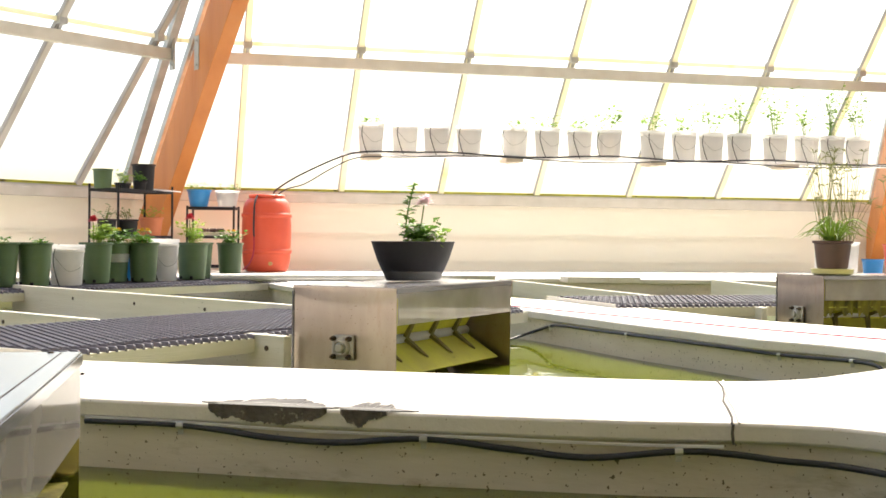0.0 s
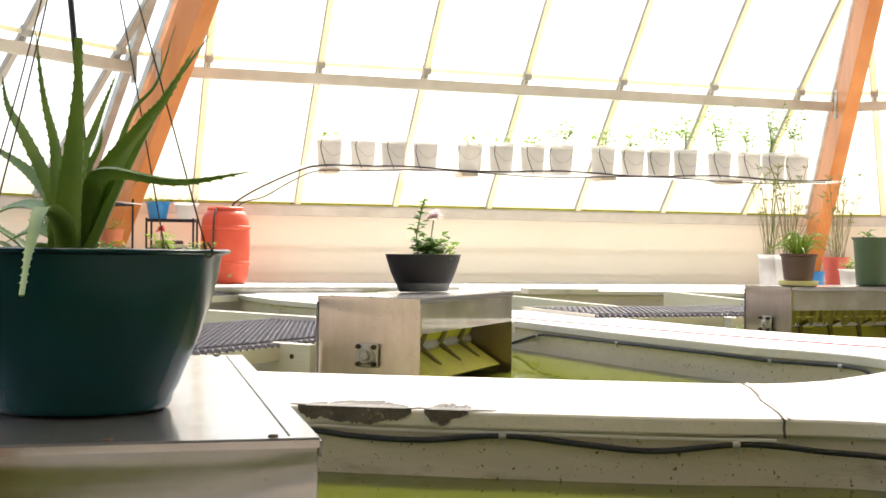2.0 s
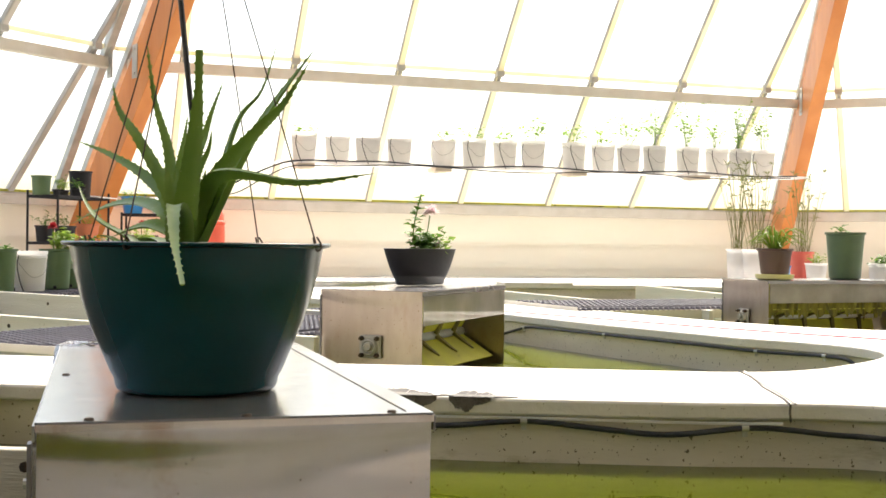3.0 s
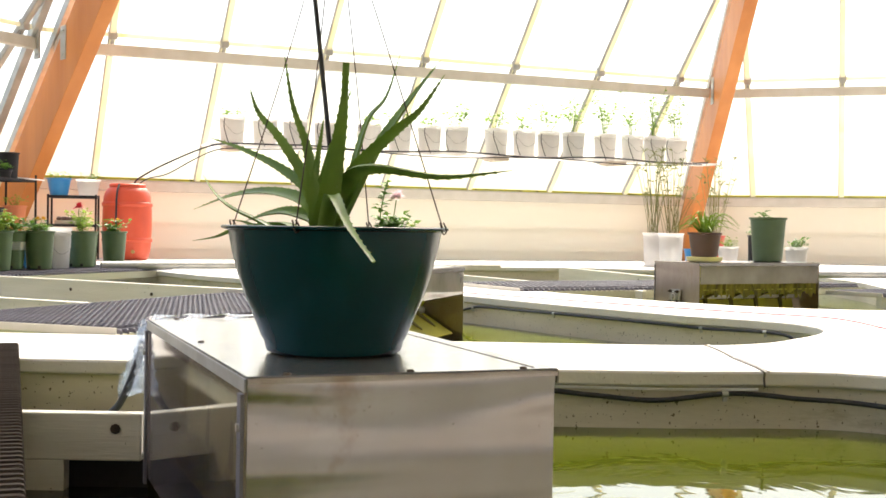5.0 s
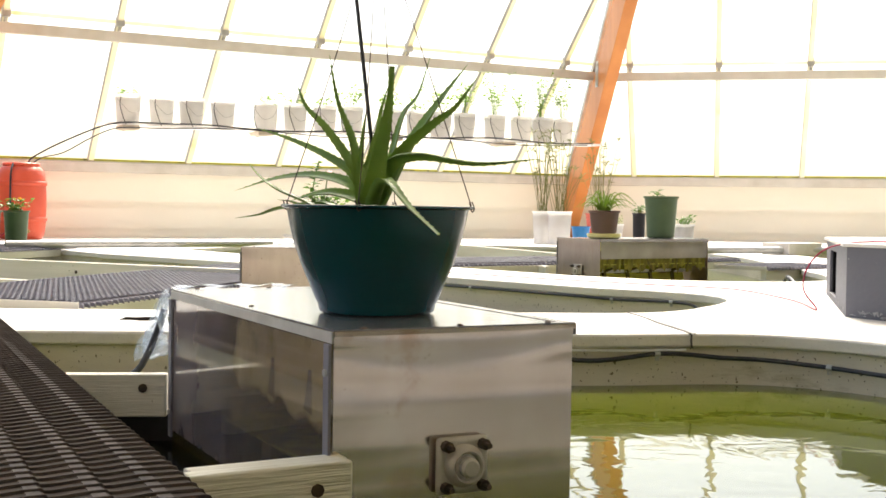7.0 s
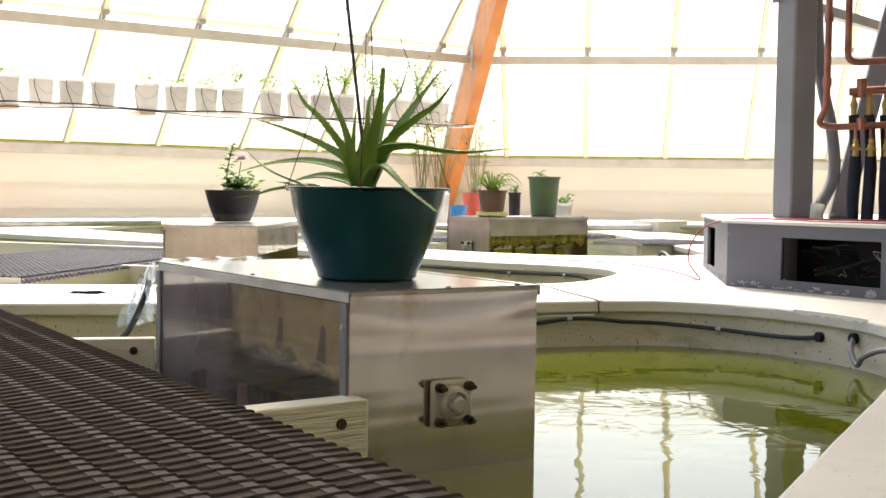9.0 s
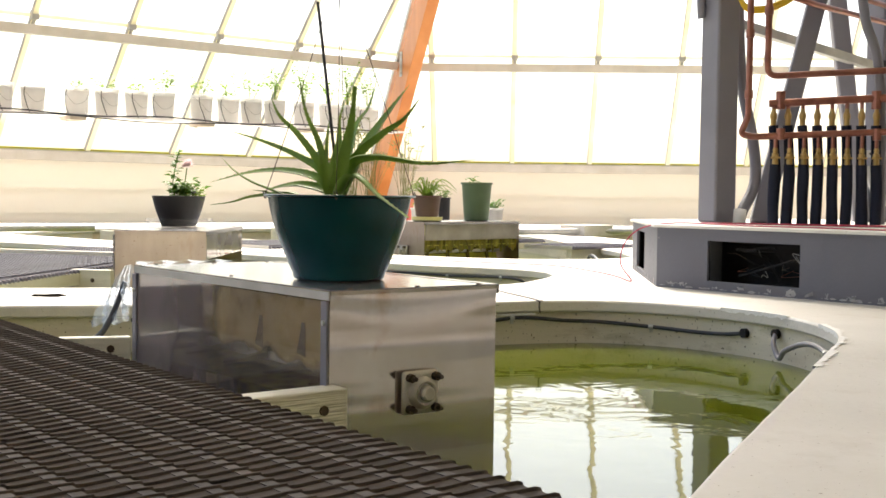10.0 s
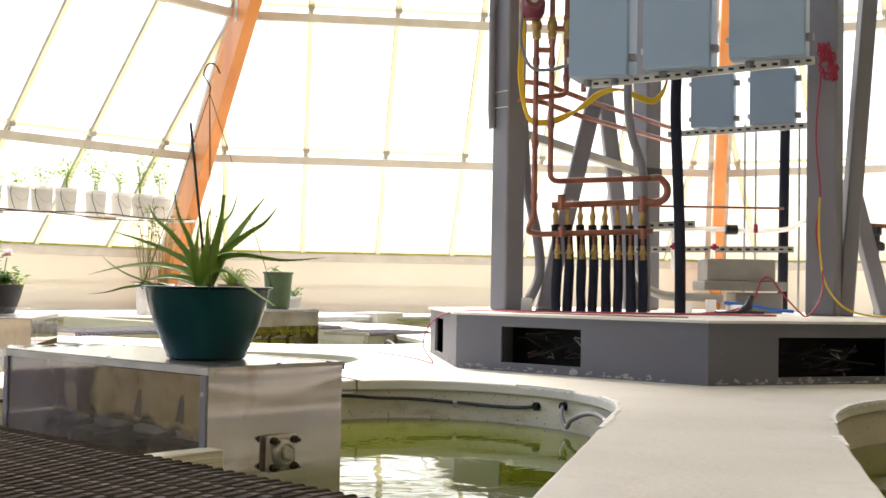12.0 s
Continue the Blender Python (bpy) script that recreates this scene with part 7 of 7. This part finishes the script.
PLANTS = (
    ("pot", (3.69, 13.79, 0.0), 0.130, 0.41, 0.82, WHITEPLASTIC, "white tapered planter of tall reeds by the wall", 0.0),
    ("pot", (3.84, 13.57, 0.0), 0.155, 0.41, 0.82, WHITEPLASTIC, "white tapered planter of tall reeds by the wall", 0.0),
    ("pot", (1.985, 7.33, 0.250), 0.110, 0.165, 0.80, BROWNPOT, "chocolate brown pot of drooping pale leaves on a saucer", 0.10),
    ("pot", (4.25, 13.91, 0.0), 0.120, 0.22, 0.80, BLUEPOT, "small sky blue pot on the deck", 0.0),
    ("pot", (4.74, 14.59, 0.0), 0.165, 0.39, 0.70, REDPOT, "faded red pot of reeds by the wall", 0.0),
    ("pot", (4.45, 13.28, 0.0), 0.125, 0.26, 0.75, WHITEPLASTIC, "white pot of bright leaves by the wall", 0.10),
    ("pot", (2.59, 7.70, 0.2145), 0.128, 0.315, 0.80, GREENPOT, "tall dark green nursery pot with a sparse plant", 0.05),
    ("pot", (4.62, 12.89, 0.0), 0.080, 0.40, 0.85, BLACKPOT, "black plastic pot standing by the wall", 0.12),
    ("pot", (3.30, 8.80, 0.03), 0.088, 0.28, 0.85, WHITEPLASTIC, "small white pot of clipped grass", 0.07),
)
for i, (nm, c, r, h, tp, mat, lab, lh) in enumerate(PLANTS):
    if mat is GREENPOT:
        mat = NURSERY
    p = pot(nm, c, r, h, tp, mat, lab, 0.006, "pots behind the housing")
    if "drooping" in lab:
        bm = bmesh.new()
        for k in range(44):
            a, reach, rise = rngp.uniform(0, 6.28), rngp.uniform(0.07, 0.22), rngp.uniform(0.05, 0.15)
            d, q = Vector((math.cos(a), math.sin(a), 0)), Vector((0, 0, h * 0.9))
            pts = spline([q + d * 0.02, q + d * reach * 0.45 + Vector((0, 0, rise)), q + d * reach * 0.8 + Vector((0, 0, rise * 0.95)), q + d * reach * 1.15 + Vector((0, 0, rise * 0.45))], 3)
            tube(bm, pts, 0.006, 4, [0.0055 * (1 - 0.85 * j / (len(pts) - 1)) for j in range(len(pts))])
        part("leaves", bm, LIGHTLEAF, p)
    elif lh:
        part("leaves", foliage((0, 0, h * 0.88), r * 1.0, lh + 0.02, 90 if i != 6 else 24, 0.05, rngp, 0.5), LIGHTLEAF if i == 5 else LEAF, p, smooth=0)
    if "reeds" in lab:
        bm, n = bmesh.new(), 26
        for k in range(n):
            a = rngp.uniform(0, 6.28)
            q = Vector((r * 0.6 * math.cos(a) * rngp.random(), r * 0.6 * math.sin(a) * rngp.random(), h * 0.88))
            tip = q + Vector((rngp.uniform(-0.18, 0.18), rngp.uniform(-0.18, 0.18), rngp.uniform(0.45, 1.05)))
            tube(bm, spline([q, q.lerp(tip, 0.55) + Vector((0, 0, 0.04)), tip], 3), 0.003, 4)
            for b in range(5):
                leaf(bm, tip, (rngp.uniform(-1, 1), rngp.uniform(-1, 1), rngp.uniform(0.1, 1)), rngp.uniform(0.05, 0.11), 0.14)
        part("reeds", bm, REED, p, smooth=0)
dish = tagged(mesh("saucer", lathem([(0, 0), (0.10, 0.0), (0.118, 0.008), (0.124, 0.034), (0.12, 0.034), (0.11, 0.014), (0, 0.008)], 28), YELLOWPETAL), "yellowed plastic saucer under the brown pot", "saucer")
dish.location = (1.985, 7.33, 0.2145)
dish.data.materials[0] = material("yellowed_saucer", (0.62, 0.58, 0.25), (0.5, 0.46, 0.2), rough=0.5)

# ---- crumpled film on the housing's corner ----
def film_sheet(origin, u, v, nu, nv, seed, label, flare=0.0):
    bm = bmesh.new()
    g = []
    for i in range(nu + 1):
        row = []
        for j in range(nv + 1):
            p = Vector(u) * (i / nu) * (1 - flare + flare * j / nv) + Vector(v) * (j / nv)
            w = 0.012 * noise.noise((i * 0.55 + seed, j * 0.55, 0)) + 0.014 * math.sin(i * 1.3 + j * 0.7)
            row.append(bm.verts.new(p + Vector((w, w * 0.7, 0.35 * w)) * (0.3 + j / nv)))
        g.append(row)
    for i in range(nu):
        for j in range(nv):
            bm.faces.new((g[i][j], g[i + 1][j], g[i + 1][j + 1], g[i][j + 1]))
    t = mesh("plastic_film", bm, FILM, smooth=60)
    t.location = origin
    t.visible_shadow = False
    return tagged(t, label, "plastic film")


film_sheet((-1.184, 2.058, 0.204), (-0.070, 0.235, -0.035), (-0.010, 0.022, -0.165), 16, 18, 1, "crumpled clear plastic film hanging off the housing corner", 0.8)
film_sheet((-1.182, 2.086, 0.2085), (0.30, 0.066, 0.0), (0.008, -0.040, -0.001), 18, 5, 4, "clear plastic film lying over the housing lid")
cable([(-1.193, 2.125, 0.15), (-1.212, 2.135, 0.09), (-1.236, 2.15, 0.03), (-1.262, 2.17, -0.01), (-1.31, 2.21, -0.04), (-1.42, 2.28, -0.07)], 0.0085, "black cable dropping from the housing corner", ())

# ---- far deck pieces ----
pipe("drain_pipe", [(-2.4, 10.3, 0.05), (0.0, 11.2, 0.05)], 0.035, GREYPAINT, "long grey drain pipe lying on the deck", "pipe", 0, "drain pipes").data.materials[0] = GALV
pipe("drain_pipe", [(3.6, 9.9, 0.05), (7.6, 10.6, 0.05)], 0.035, GREYPAINT, "long grey drain pipe lying on the deck", "pipe", 0, "drain pipes").data.materials[0] = GALV
for i, (x, y, w, d, h, ang) in enumerate(((5.2, 10.3, 0.5, 0.35, 0.12, 20), (1.0, 11.6, 0.7, 0.3, 0.06, 10))):
    b = tagged(mesh("white_slab", boxm((0, 0, h / 2), (w, d, h)), DECK, bevel=0.006), "loose white slab lying on the far deck", "slab", "loose slabs")
    b.matrix_world = pose(x, y, 0.0, 0, 0, ang)
grating("walkway_grating", (3.15, 7.05), (0.93, 0.36), 0.9, 0.5, GRATE_BLUE)
